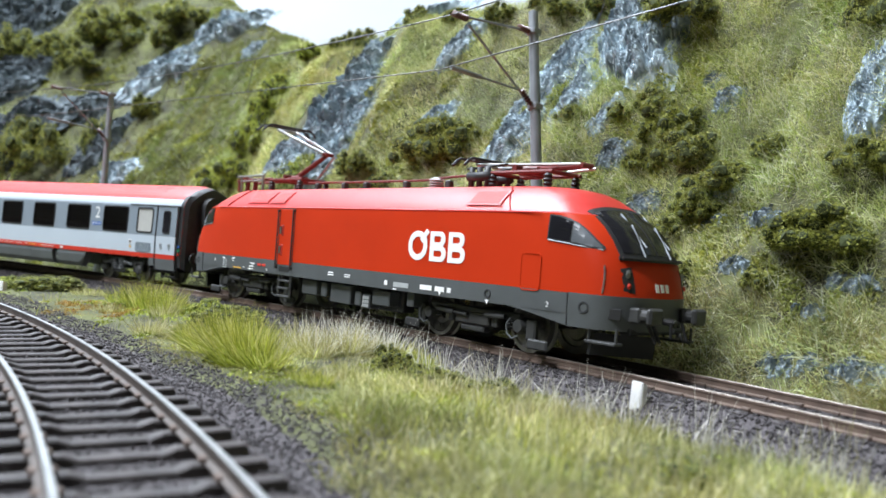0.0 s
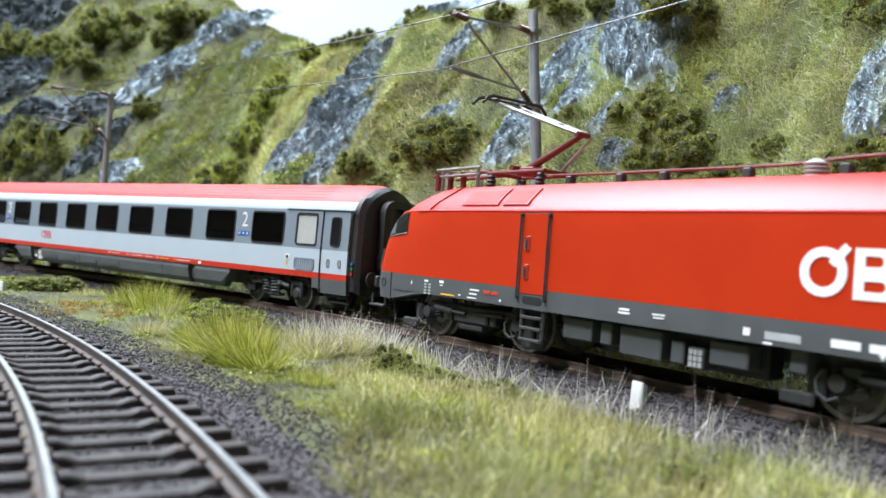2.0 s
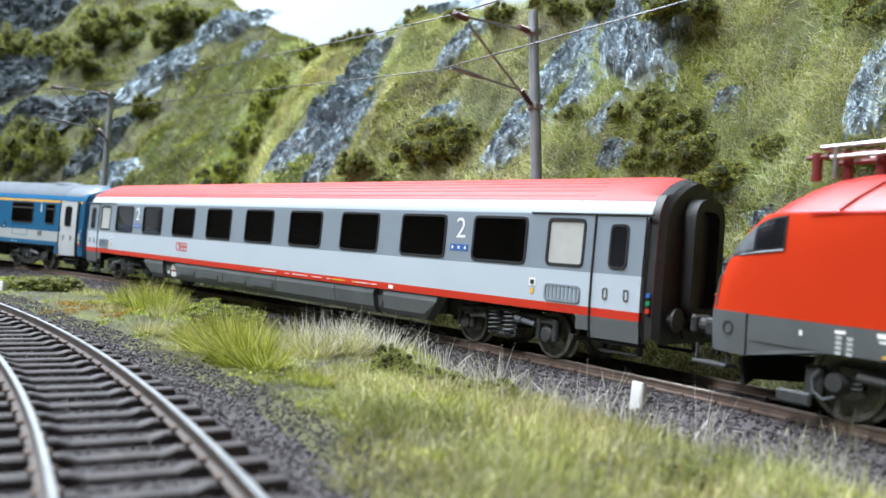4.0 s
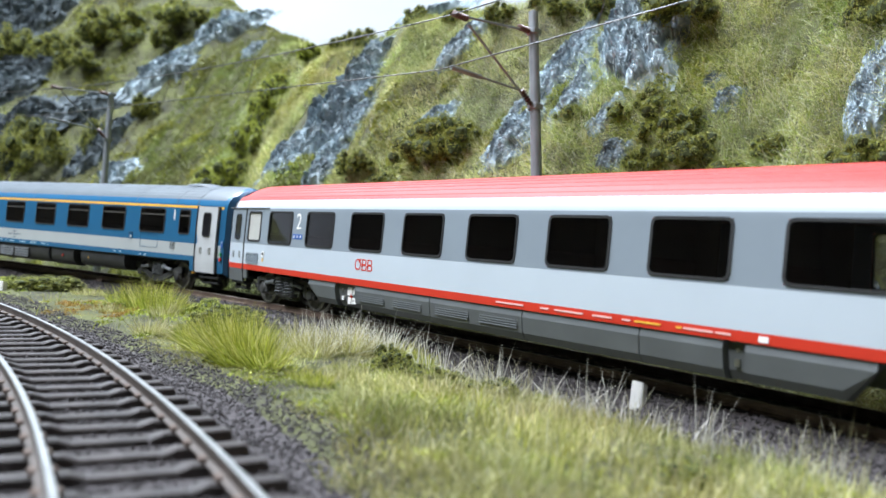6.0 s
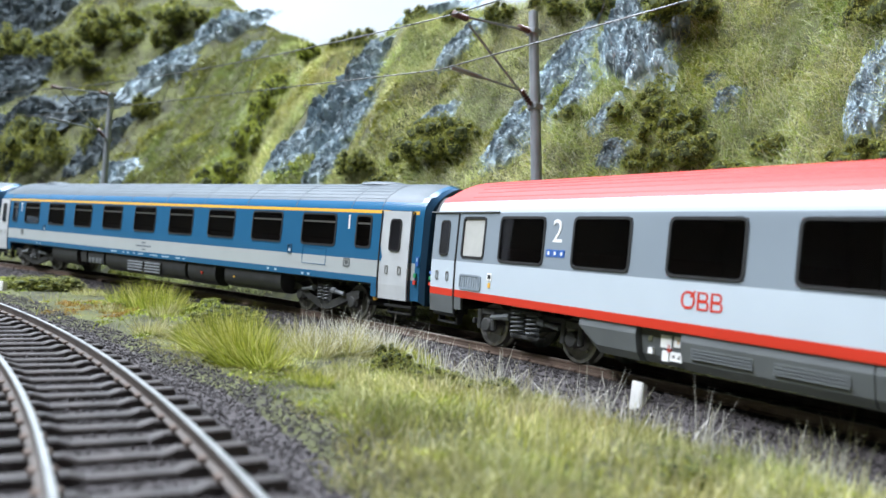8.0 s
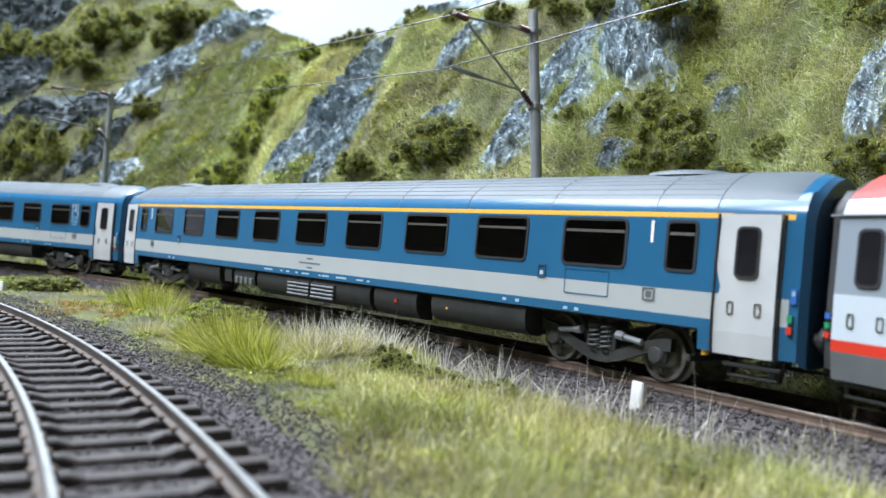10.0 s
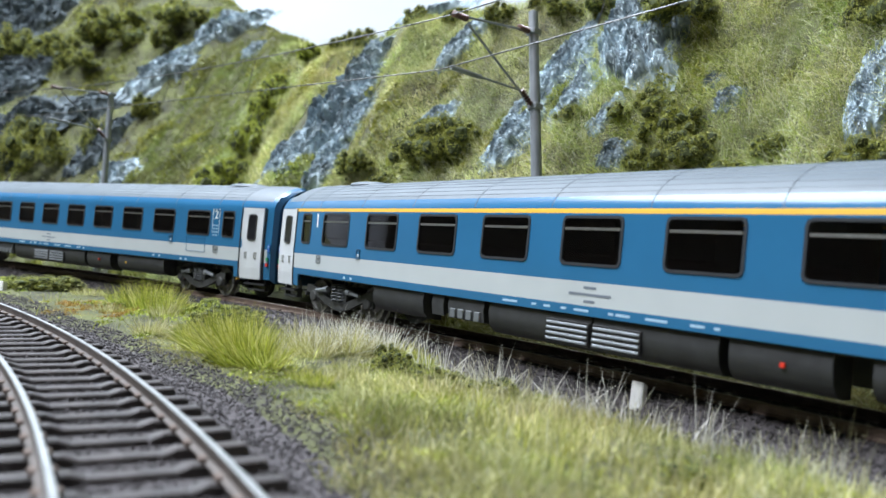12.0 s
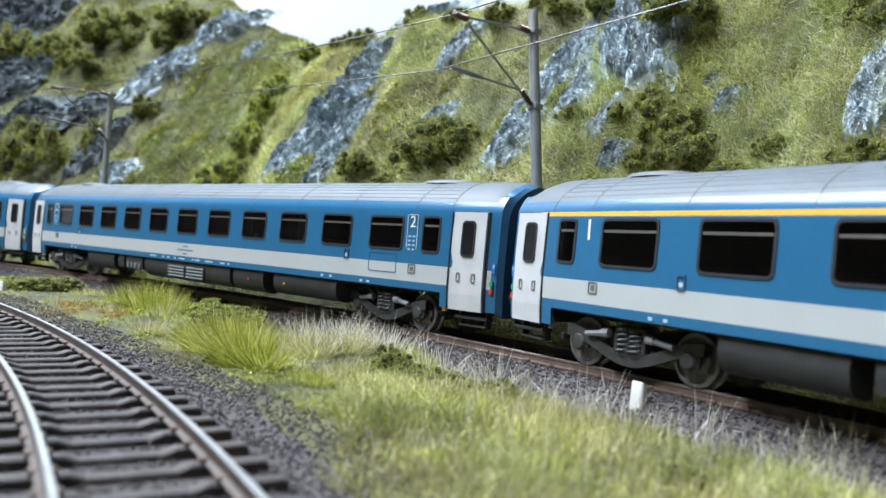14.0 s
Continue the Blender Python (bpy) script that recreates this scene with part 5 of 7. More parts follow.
def red_coach():
    ob = thing("passenger_coach", "pale grey and red passenger coach with dark windows", "train coach", "coaches of the train")
    wins = [(-115.9 + 26.87 * i, -98.9 + 26.87 * i, 21.4, 32.2) for i in range(9)]
    small = [(-132.4, -122.4, 21.8, 32.1), (122.4, 132.4, 21.8, 32.1)]
    bands = [(11.2, 13.1, M_CRED), (13.1, 20.6, M_CWHITE), (20.6, 33.35, M_CGREY), (33.35, 36.4, M_CWHITE), (8.0, 11.2, M_SKIRT)]
    coach_body(ob, bands, wins + small, "pale grey side walls with a red stripe", M_DARK)
    coach_roof(ob, M_CROOF, [37.6, 38.9, 40.0, 41.0, 41.8], [], "pale red ribbed roof", M_CROOF, M_DARK)
    for sgn in (-1, 1):
        for w in wins:
            coach_window(ob, *w, sgn, M_BLACK, False, M_PANE)
        for w in small:
            coach_window(ob, *w, sgn, M_BLACK, False, M_FROST, 1.0)
        for x0, x1 in ((-147.6, -135.0), (135.0, 147.6)):
            coach_door(ob, x0, x1, 6.6, 33.2, sgn, [M_SKIRT, M_CRED, M_CWHITE, M_CGREY], (11.2, 13.1, 20.6))
    coach_ends(ob, M_DARK)
    underframe_base(ob, 11.2, M_DARK)
    interior(ob)
    # skirt between the bogies, in bays
    for x0, x1 in ((-88, -69), (-69, -58), (-58, -22), (-22, 12), (12, 44), (44, 62), (62, 66), (66, 90)):
        for sgn in (-1, 1):
            bm = bmesh.new()
            pr = [(15.6, 11.2), (15.9, 9.6), (15.2, 6.0), (14.0, 4.4), (11.5, 4.0), (11.5, 11.2)]
            e0, e1 = (2.5 if x0 == -88 else 0.12), (2.5 if x1 == 90 else 0.12)
            deep = 1.5 if (x0, x1) in ((-69, -58), (62, 66)) else 0
            a = [bm.verts.new((x0 + e0 * (1 if z > 8 else 1 + (2 if e0 > 1 else 0)), sgn * (y - deep), z)) for y, z in pr]
            b = [bm.verts.new((x1 - e1 * (1 if z > 8 else 1 + (2 if e1 > 1 else 0)), sgn * (y - deep), z)) for y, z in pr]
            n = len(pr)
            for i in range(n):
                bm.faces.new((a[i], a[(i + 1) % n], b[(i + 1) % n], b[i]))
            bm.faces.new(a)
            bm.faces.new(b)
            bmesh.ops.recalc_face_normals(bm, faces=bm.faces)
            sk = part("skirt_panel", bm, M_SKIRT, ob)
            if (x0, x1) in ((-58, -22), (-22, 12)):
                for k in range(2):
                    for j in range(6):
                        bm = bmesh.new()
                        box(bm, -6.5, 6.5, -0.05, 0.3, -0.14, 0.14)
                        part("slat", bm, M_SKIRT, sk, m=at(x0 + 9 + 17 * k, sgn * 15.75, 7.0 + j * 0.55, 8 * sgn))
    # valves and dials in the open bay
    for dx, dz, w, h, mt in ((-66.5, 9.2, 1.0, 1.0, M_SILVER), (-66.3, 6.8, 1.2, 1.2, M_WHITE), (-62.5, 9.0, 2.6, 2.4, M_WHITE), (-62.5, 6.3, 1.6, 2.0, M_WHITE), (-59.8, 9.2, 1.6, 2.0, M_WHITE),
                             (-59.9, 6.4, 2.8, 1.7, M_WHITE), (-61.8, 7.8, 0.7, 1.5, M_CRED), (-60.4, 6.4, 0.6, 0.6, M_DARK), (-59.2, 6.4, 0.6, 0.6, M_DARK), (-59.6, 9.3, 0.7, 0.8, M_YELLOW), (64, 7.4, 0.9, 1.3, M_SILVER), (64, 9.6, 0.6, 0.6, M_SILVER)):
        mark(ob, "fitting", dx, dz, w, h, mt, y=14.15, thick=0.35)
    for sx in (-1, 1):
        coach_bogie(ob, sx * 109.2, -sx * 6.34, "red")
    # print
    for x in (94.6, -94.4):
        lettering("class_number", "2", 7.4, x, -coach_half_width(x, 28.8) - 0.05, 28.9, ob, M_WHITE)
        for dx in (-2.2, 0.0, 2.2):
            mark(ob, "sign", x + dx - 0.2, 24.2, 1.9, 1.6, M_SIGN)
            mark(ob, "sign_symbol", x + dx - 0.2, 24.2, 0.6, 0.8, M_WHITE, thick=0.2)
    logo(ob, -53.2, 17.3, 3.3, M_CRED, 16.16, 0.07, 0.11)
    for x, w in ((8, 9), (19, 2.5), (26, 8), (35, 5), (41, 2), (46, 6), (53, 1.2), (57, 6), (62, 3)):
        mark(ob, "print_bar", x, 12.2, w, 0.38, M_YELLOW if x in (46, 53) else M_PINK)
    mark(ob, "print_bar", 69.5, 12.1, 1.8, 1.0, M_WHITE)
    for sx in (-1, 1):
        for k, (dx, dz, w, h) in enumerate(((118.9, 17.4, 2.0, 1.8), (118.9, 15.3, 1.0, 1.2))):
            mark(ob, "sign", sx * dx, dz, w, h, M_WHITE if k == 0 else M_YELLOW)
        mark(ob, "sign_symbol", sx * 118.9, 17.4, 1.1, 1.0, M_DARK, thick=0.2)
        bm = bmesh.new()
        ring_plate(bm, rounded(9.8, 3.9, 0.9), rounded(8.9, 3.0, 0.6), 0, 0, 0.3, -0.2)
        vent = part("vent", bm, M_CGREY, ob, m=at(sx * 127.4, -16.2, 15.5))
        for j in range(8):
            bm = bmesh.new()
            box(bm, -0.3, 0.3, -0.12, 0.2, -1.5, 1.5)
            part("slat", bm, M_CGREY, vent, m=at(-3.8 + 1.08 * j, 0, 0))
        bm = bmesh.new()
        box(bm, min(sx * 117, sx * 149), max(sx * 117, sx * 149), -16.1, -15.2, 33.3, 33.7, 0.1)
        part("rain_strip", bm, M_SKIRT, ob)
        for k, mt in enumerate((M_CRED, M_GREEN, M_SIGN)):
            mark(ob, "socket", sx * 148.7, 13.6 + 1.6 * k, 0.9, 0.9, mt, y=15.05, thick=0.4)
    return ob


def blue_coach(first):
    ob = thing("passenger_coach", "blue first-class coach with a pale belt and yellow stripe" if first else "blue second-class coach with a pale belt and white doors", "train coach", "coaches of the train")
    if first:
        wins = [(-115.9 + 26.75 * i, -99.7 + 26.75 * i, 22.2, 32.1) for i in range(9)]
    else:
        wins = [(-116.0 + 21.83 * i, -102.4 + 21.83 * i, 22.6, 31.8) for i in range(11)]
    small = [(-130.4, -124.6, 22.4, 32.0), (123.6, 130.0, 22.4, 32.0)]
    bands = [(11.9, 13.9, M_BLUE), (13.9, 18.8, M_BELT), (18.8, 32.8, M_BLUE), (32.8, 33.8, M_YELLOW if first else M_BLUE), (33.8, 36.4, M_BLUE), (8.0, 11.9, M_BLUE)]
    coach_body(ob, bands, wins + small, "blue side walls with a pale grey belt", M_BLUE)
    coach_roof(ob, M_BROOF, [37.4, 38.6, 39.8, 40.8, 41.7], [-133.5] + [-120 + 26.7 * i for i in range(10)] + [133.5], "blue-grey ribbed roof", M_SEAM, M_BLUE)
    for x in (-116, 118):
        bm = bmesh.new()
        lathe(bm, [(0.1, 0), (1, 0), (0.92, 0.7), (0.6, 1.05), (0.05, 1.1)], "z", 18)
        bmesh.ops.recalc_face_normals(bm, faces=bm.faces)
        part("roof_vent", bm, M_BROOF, ob, "low domed roof vent", smooth=50, m=at(x, 0, 42.7) @ Matrix.Diagonal((10, 5, 1.1, 1)))
    for sgn in (-1, 1):
        for w in wins + small:
            coach_window(ob, *w, sgn, M_FRAME, True, M_PANE, 1.2 if w in wins else 0.9)
        for x0, x1 in ((-147.4, -135.4), (134.2, 146.2)):
            coach_door(ob, x0, x1, 7.8, 33.6, sgn, [M_DOOR] * 4, (12, 16, 24))
    coach_ends(ob, M_NAVY)
    underframe_base(ob, 11.4, M_DARK)
    interior(ob)
    # tanks and boxes below
    for x0, x1, zl in ((-84, -59, 4.6), (-55, -50, 7.0), (-48, -34, 6.0), (-32, 0.3, 4.4), (0.8, 30, 4.4), (32, 50, 4.2), (56, 88, 4.8)):
        for sgn in (-1, 1):
            bm = bmesh.new()
            pr = [(15.0, 11.6), (15.4, 9.5), (14.9, 6.6), (13.4, zl + 0.5), (11, zl), (9, zl), (9, 11.6)]
            a = [bm.verts.new((x0, sgn * y, z)) for y, z in pr]
            b = [bm.verts.new((x1, sgn * y, z)) for y, z in pr]
            n = len(pr)
            for i in range(n):
                bm.faces.new((a[i], a[(i + 1) % n], b[(i + 1) % n], b[i]))
            bm.faces.new(a)
            bm.faces.new(b)
            bmesh.ops.recalc_face_normals(bm, faces=bm.faces)
            tank = part("tank", bm, M_DARK, ob, smooth=40)
            if x0 in (-32, 0.8) and sgn < 0:
                xc = -6.1 if x0 < 0 else 7.2
                bm = bmesh.new()
                box(bm, xc - 6.2, xc + 6.2, -15.75, -15.1, 5.4, 10.4, 0.1)
                part("louvre", bm, M_BLACK, tank)
                for j in range(4):
                    bm = bmesh.new()
                    box(bm, xc - 5.9, xc + 5.9, -16.05, -15.6, 5.9 + 1.15 * j, 6.45 + 1.15 * j, 0.1)
                    part("slat", bm, M_MAST, tank, "pale louvre slat")
    mark(ob, "lamp", 42, 8.6, 0.8, 0.8, M_CRED, y=15.4, thick=0.35)
    mark(ob, "sign", 62, 8.6, 0.6, 0.6, M_YELLOW, y=15.4)
    bm = bmesh.new()
    for i in range(4):
        box(bm, -47 + 3.2 * i, -44.8 + 3.2 * i, -15.6, -14.6, 6.6, 9.0, 0.2)
    part("fitting", bm, M_SKIRT, ob, "grey fittings")
    for sx in (-1, 1):
        coach_bogie(ob, sx * 109.6 - 1.0, -sx * 6.4, "blue")
    for x in ((-120.2, 120.2) if first else (-120, 119.6)):
        lettering("class_number", "1" if first else "2", 6.4 if first else 4.6, x, -coach_half_width(x, 29.5) - 0.05, 29.6 if first else 30.4, ob, M_WHITE)
        if not first:
            bm = bmesh.new()
            ring_plate(bm, rounded(4.0, 10.4, 0.3), rounded(3.75, 10.15, 0.2), 0, 0, 0.2, -0.1)
            part("sign_frame", bm, M_WHITE, ob, m=at(x, -16.0, 27.3))
            for j in range(4):
                for dx in (-0.8, 0.8):
                    mark(ob, "sign_bar", x + dx, 26.4 - 1.2 * j, 1.0 - 0.2 * (j % 2), 0.55, M_PALEBLUE)
    for x, w in ((-24, 5), (-16, 1.4), (-12, 2), (-7, 1.5), (-2, 4), (6, 1.2), (9, 3.5), (17, 5), (26, 3), (30, 1.2)):
        mark(ob, "print_bar", x, 12.9, w, 0.5, M_PALEBLUE, thick=0.06)
    for dz, w in ((1.4, 3.4), (0.0, 11.5), (-1.4, 3.0)):
        mark(ob, "print_bar", 0.0, 16.2 + dz, w, 0.55, M_INK, thick=0.05)
    for x in (-92.7, 92.7):
        bm = bmesh.new()
        ring_plate(bm, rounded(2.2, 3.0, 0.2), rounded(1.6, 2.2, 0.2), 0, 0, 0.2, -0.2)
        part("socket_cover", bm, M_NAVY, ob, m=at(x, -16.2, 20.2))
        mark(ob, "socket", x, 19.8, 0.9, 0.9, M_CWHITE)
    for x in (-117.5, 120.4):
        bm = bmesh.new()
        ring_plate(bm, rounded(2.8, 2.6, 0.3), rounded(2.2, 2.0, 0.2), 0, 0, 0.2, -0.12)
        part("notice", bm, M_SKIRT, ob, m=at(x, -16.2, 17.4))
        mark(ob, "notice_symbol", x, 17.4, 1.2, 1.2, M_SKIRT)
    bm = bmesh.new()
    ring_plate(bm, rounded(11.5, 5.4, 0.3), rounded(11.2, 5.1, 0.3), 0, 0, 0.2, -0.08)
    part("hatch", bm, M_BLUE, ob, m=at(108.5 if not first else 105, -16.2, 18.6))
    for x, z in ((82, 12.9), (86, 12.9), (-100, 12.7), (-96, 12.7), (100, 12.6), (103, 12.6)):
        mark(ob, "print_bar", x, z, 1.1, 0.7, M_PALEBLUE)
    for sx in (-1, 1):
        mark(ob, "lamp", sx * 148.3, 15.4, 0.9, 1.2, M_GREEN, y=15.1, thick=0.4)
        mark(ob, "lamp", sx * 148.3, 13.4, 0.9, 1.2, M_CRED, y=15.1, thick=0.4)
        mark(ob, "sign", sx * 148.7, 19.4, 1.0, 2.6, M_SIGN, y=15.1)
        mark(ob, "sign_symbol", sx * 148.7, 19.9, 0.5, 0.9, M_PALEBLUE, y=15.1, thick=0.2)
        bm = bmesh.new()
        rod(bm, (sx * 132.6, -14.6, 7.0), (sx * 132.6, -14.6, 9.8), 0.7, 8)
        part("lever", bm, M_YELLOW if sx > 0 else M_SKIRT, ob, "small lever by the step")
    return ob


M_SIGN = material("sign_blue", (0.03, 0.12, 0.42), 0.4, vary=0.05)
M_PINK = material("pale_print", (0.75, 0.45, 0.42), 0.5, vary=0.05)
M_GREEN = material("green_lens", (0.02, 0.25, 0.10), 0.3, vary=0.05)
M_SEAM = material("roof_seam", (0.10, 0.12, 0.14), 0.5, vary=0.1)
M_FRAME = material("dark_window_frame", (0.022, 0.025, 0.03), 0.45, vary=0.1)
M_DOOR = material("door_pale_grey", (0.48, 0.50, 0.52), 0.4, vary=0.08, scale=150, bump=0.02)
M_NAVY = material("coach_end_blue", (0.02, 0.075, 0.15), 0.4, vary=0.08, scale=80)
M_PALEBLUE = material("pale_blue_print", (0.30, 0.45, 0.57), 0.5, vary=0.05)
M_INK = material("grey_ink", (0.12, 0.14, 0.17), 0.6, vary=0.1)

coach_a = red_coach()
coach_b = blue_coach(True)
coach_c = blue_coach(False)
coach_d = copy_thing(coach_c, at(0, 0, 0))
for o in coach_d.children_recursive:
    if o.name.startswith("wheelset"):
        ROLLING.append(o)


# ---- the locomotive ----
LZ = [8.4, 12, 15.8, 18, 21, 24.5, 28, 31, 33.5, 33.9, 36, 38.3, 39.7, 40.4, 40.6]
LL = [103, 103.4, 103.4, 103, 102.2, 100.8, 98.6, 96.0, 93.0, 92.2, 89.6, 86.0, 82.6, 79, 75]
LW = [17.0, 17.2, 17.2, 17.2, 17.2, 17.2, 17.2, 17.2, 17.1, 16.1, 14.6, 12.2, 10.6, 9.6, 8.8]
NOSE, POW, TAPER, CAB = 10.0, 2.5, 0.11, 24.0


def loco_len(z):
    return float(np.interp(z, LZ, LL))


def loco_wid(z):
    return float(np.interp(z, LZ, LW))


def taper(x, z):
    """How much the cab narrows towards its front."""
    return 1 - TAPER * max(0.0, (abs(x) - loco_len(z) + CAB) / CAB) ** 1.5


def loco_y(x, z):
    """The half width of the body at x and z."""
    xs = loco_len(z) - NOSE
    t = max(0.0, min(1.0, (abs(x) - xs) / NOSE))
    return loco_wid(z) * (1 - t ** POW) ** (1 / POW) * taper(x, z)


def loco_x(y, z):
    """How far the nose reaches at y and z."""
    t = min(0.999, abs(y) / (loco_wid(z) * (1 - TAPER)))
    return loco_len(z) - NOSE + NOSE * (1 - t ** POW) ** (1 / POW)


def loco_shell(z_list, mat, x_from=0.0):
    """A band of the body between heights, all round (or the two ends beyond x_from)."""
    bm = bmesh.new()

    def outline(z):
        xs = loco_len(z) - NOSE
        q = [(x_from + (xs - x_from) * u, loco_wid(z)) for u in (0, 0.5, 0.78, 0.84, 0.9, 0.95, 1.0)]
        for i in range(1, 15):
            a = math.pi / 2 * i / 14
            q.append((xs + NOSE * math.sin(a) ** (2 / POW), loco_wid(z) * max(0.0, math.cos(a)) ** (2 / POW)))
        return [(x, y * taper(x, z)) for x, y in q]
    if x_from == 0.0:
        rows = []
        for z in z_list:
            q = outline(z)
            loop = [(x, -y) for x, y in q] + [(x, y) for x, y in q[::-1][1:]] + [(-x, y) for x, y in q[1:]] + [(-x, -y) for x, y in q[::-1][1:-1]]
            rows.append([bm.verts.new((x, y, z)) for x, y in loop])
        n = len(rows[0])
        for p, q in zip(rows, rows[1:]):
            for i in range(n):
                bm.faces.new((p[i], p[(i + 1) % n], q[(i + 1) % n], q[i]))
        bm.faces.new(rows[-1])
        bm.faces.new(rows[0][::-1])
    else:
        for sx in (1,):
            rows = []
            for z in z_list:
                q = outline(z)
                rows.append([bm.verts.new((sx * x, y, z)) for x, y in [(x, -y - 0.12) for x, y in q] + [(x, y + 0.12) for x, y in q[::-1][1:]]])
            for p, q in zip(rows, rows[1:]):
                for i in range(len(p)):
                    bm.faces.new((p[i], p[(i + 1) % len(p)], q[(i + 1) % len(p)], q[i]))
            bm.faces.new(rows[-1])
            bm.faces.new(rows[0][::-1])
    bmesh.ops.recalc_face_normals(bm, faces=bm.faces)
    return bm


def shell_patch(cols, place, out, rows=6):
    """A curved plate that lies on the body; cols: (u, z low, z high); place(u, z, out) gives its points."""
    bm = bmesh.new()
    top, low = [], []
    for u, z0, z1 in cols:
        top.append([bm.verts.new(place(u, z0 + (z1 - z0) * j / rows, out)) for j in range(rows + 1)])
        low.append([bm.verts.new(place(u, z0 + (z1 - z0) * j / rows, -0.4)) for j in range(rows + 1)])
    n = len(cols)
    for i in range(n - 1):
        for j in range(rows):
            bm.faces.new((top[i][j], top[i + 1][j], top[i + 1][j + 1], top[i][j + 1]))
        for j in (0, rows):
            bm.faces.new((top[i][j], top[i + 1][j], low[i + 1][j], low[i][j]))
    for i in (0, n - 1):
        for j in range(rows):
            bm.faces.new((top[i][j], top[i][j + 1], low[i][j + 1], low[i][j]))
    bmesh.ops.remove_doubles(bm, verts=bm.verts, dist=0.001)
    bmesh.ops.recalc_face_normals(bm, faces=bm.faces)
    return bm


def pantograph(parent, x, flip, raised):
    """flip: 1 when its knee points to the front."""
    red = M_PANRED
    bm = bmesh.new()
    for y in (-5.5, 5.5):
        rod(bm, (-10, y, 44.6), (12, y, 44.6), 0.55, 8)
    for xx in (-9, 1, 11):
        rod(bm, (xx, -5.5, 44.6), (xx, 5.5, 44.6), 0.55, 8)
    box(bm, -3, 4, -2.2, 2.2, 44.2, 46.4, 0.4)
    rod(bm, (-2, -4.5, 45.9), (-2, 4.5, 45.9), 0.8, 10)
    pg = part("pantograph", bm, red, parent, "red pantograph with a bright upper arm" + (", raised" if raised else ", folded"), m=at(x, 0, 0, 0, 0, 0 if flip > 0 else 180))
    for xx in (-8.5, 10.5):
        for y in (-5.5, 5.5):
            bm = bmesh.new()
            lathe(bm, [(0.8, 40.2), (1.3, 40.6), (0.9, 41.0), (1.3, 41.5), (0.9, 42.0), (1.3, 42.5), (0.9, 43.0), (1.1, 43.6), (0.6, 44.2)], "z", 12, (xx, y, 0))
            bmesh.ops.recalc_face_normals(bm, faces=bm.faces)
            part("insulator", bm, M_BLACK, pg, smooth=50)
    knee = (18.5, 0, 53.6) if raised else (18.0, 0, 46.4)
    head = (-9.5, 0, 64.2) if raised else (-16, 0, 47.8)
    bm = bmesh.new()
    rod(bm, (-0.5, 0, 46.0), knee, 1.0, 10, 0.75)
    rod(bm, (knee[0], -2.2, knee[2]), (knee[0], 2.2, knee[2]), 0.7, 8)
    part("lower_arm", bm, red, pg, "dark red lower arm")
    bm = bmesh.new()
    for s in (-1, 1):
        rod(bm, (knee[0], s * 1.8, knee[2] + 0.2), (head[0], s * 4.0, head[2] - 0.6), 0.5 if raised else 0.42, 8)
    rod(bm, (knee[0] - 9, -2.4, knee[2] + (head[2] - knee[2]) * 0.32), (knee[0] - 9, 2.4, knee[2] + (head[2] - knee[2]) * 0.32), 0.35, 6)
    rod(bm, (head[0], -4.4, head[2] - 0.6), (head[0], 4.4, head[2] - 0.6), 0.45, 8)
    part("upper_arm", bm, M_SILVER, pg, "bright steel upper arm")
    bm = bmesh.new()
    rod(bm, (10.5, 1.6, 45.2), (knee[0] + 1.6, 1.6, knee[2] - 0.6), 0.4, 6)
    part("push_rod", bm, M_SILVER, pg, "thin bright push rod")
    bm = bmesh.new()
    for dx in (-2.2, 2.2):
        pts = [(-11.2, -2.2), (-9.6, -0.6), (-8.2, 0), (8.2, 0), (9.6, -0.6), (11.2, -2.2)]
        for (y0, z0), (y1, z1) in zip(pts, pts[1:]):
            rod(bm, (head[0] + dx, y0, head[2] + z0 + 0.6), (head[0] + dx, y1, head[2] + z1 + 0.6), 0.42, 6)
    for y in (-5, 5):
        rod(bm, (head[0] - 2.2, y, head[2] + 0.5), (head[0] + 2.2, y, head[2] + 0.5), 0.35, 6)
    part("collector_head", bm, M_DARK, pg, "dark collector strips with bent horns")
    return pg


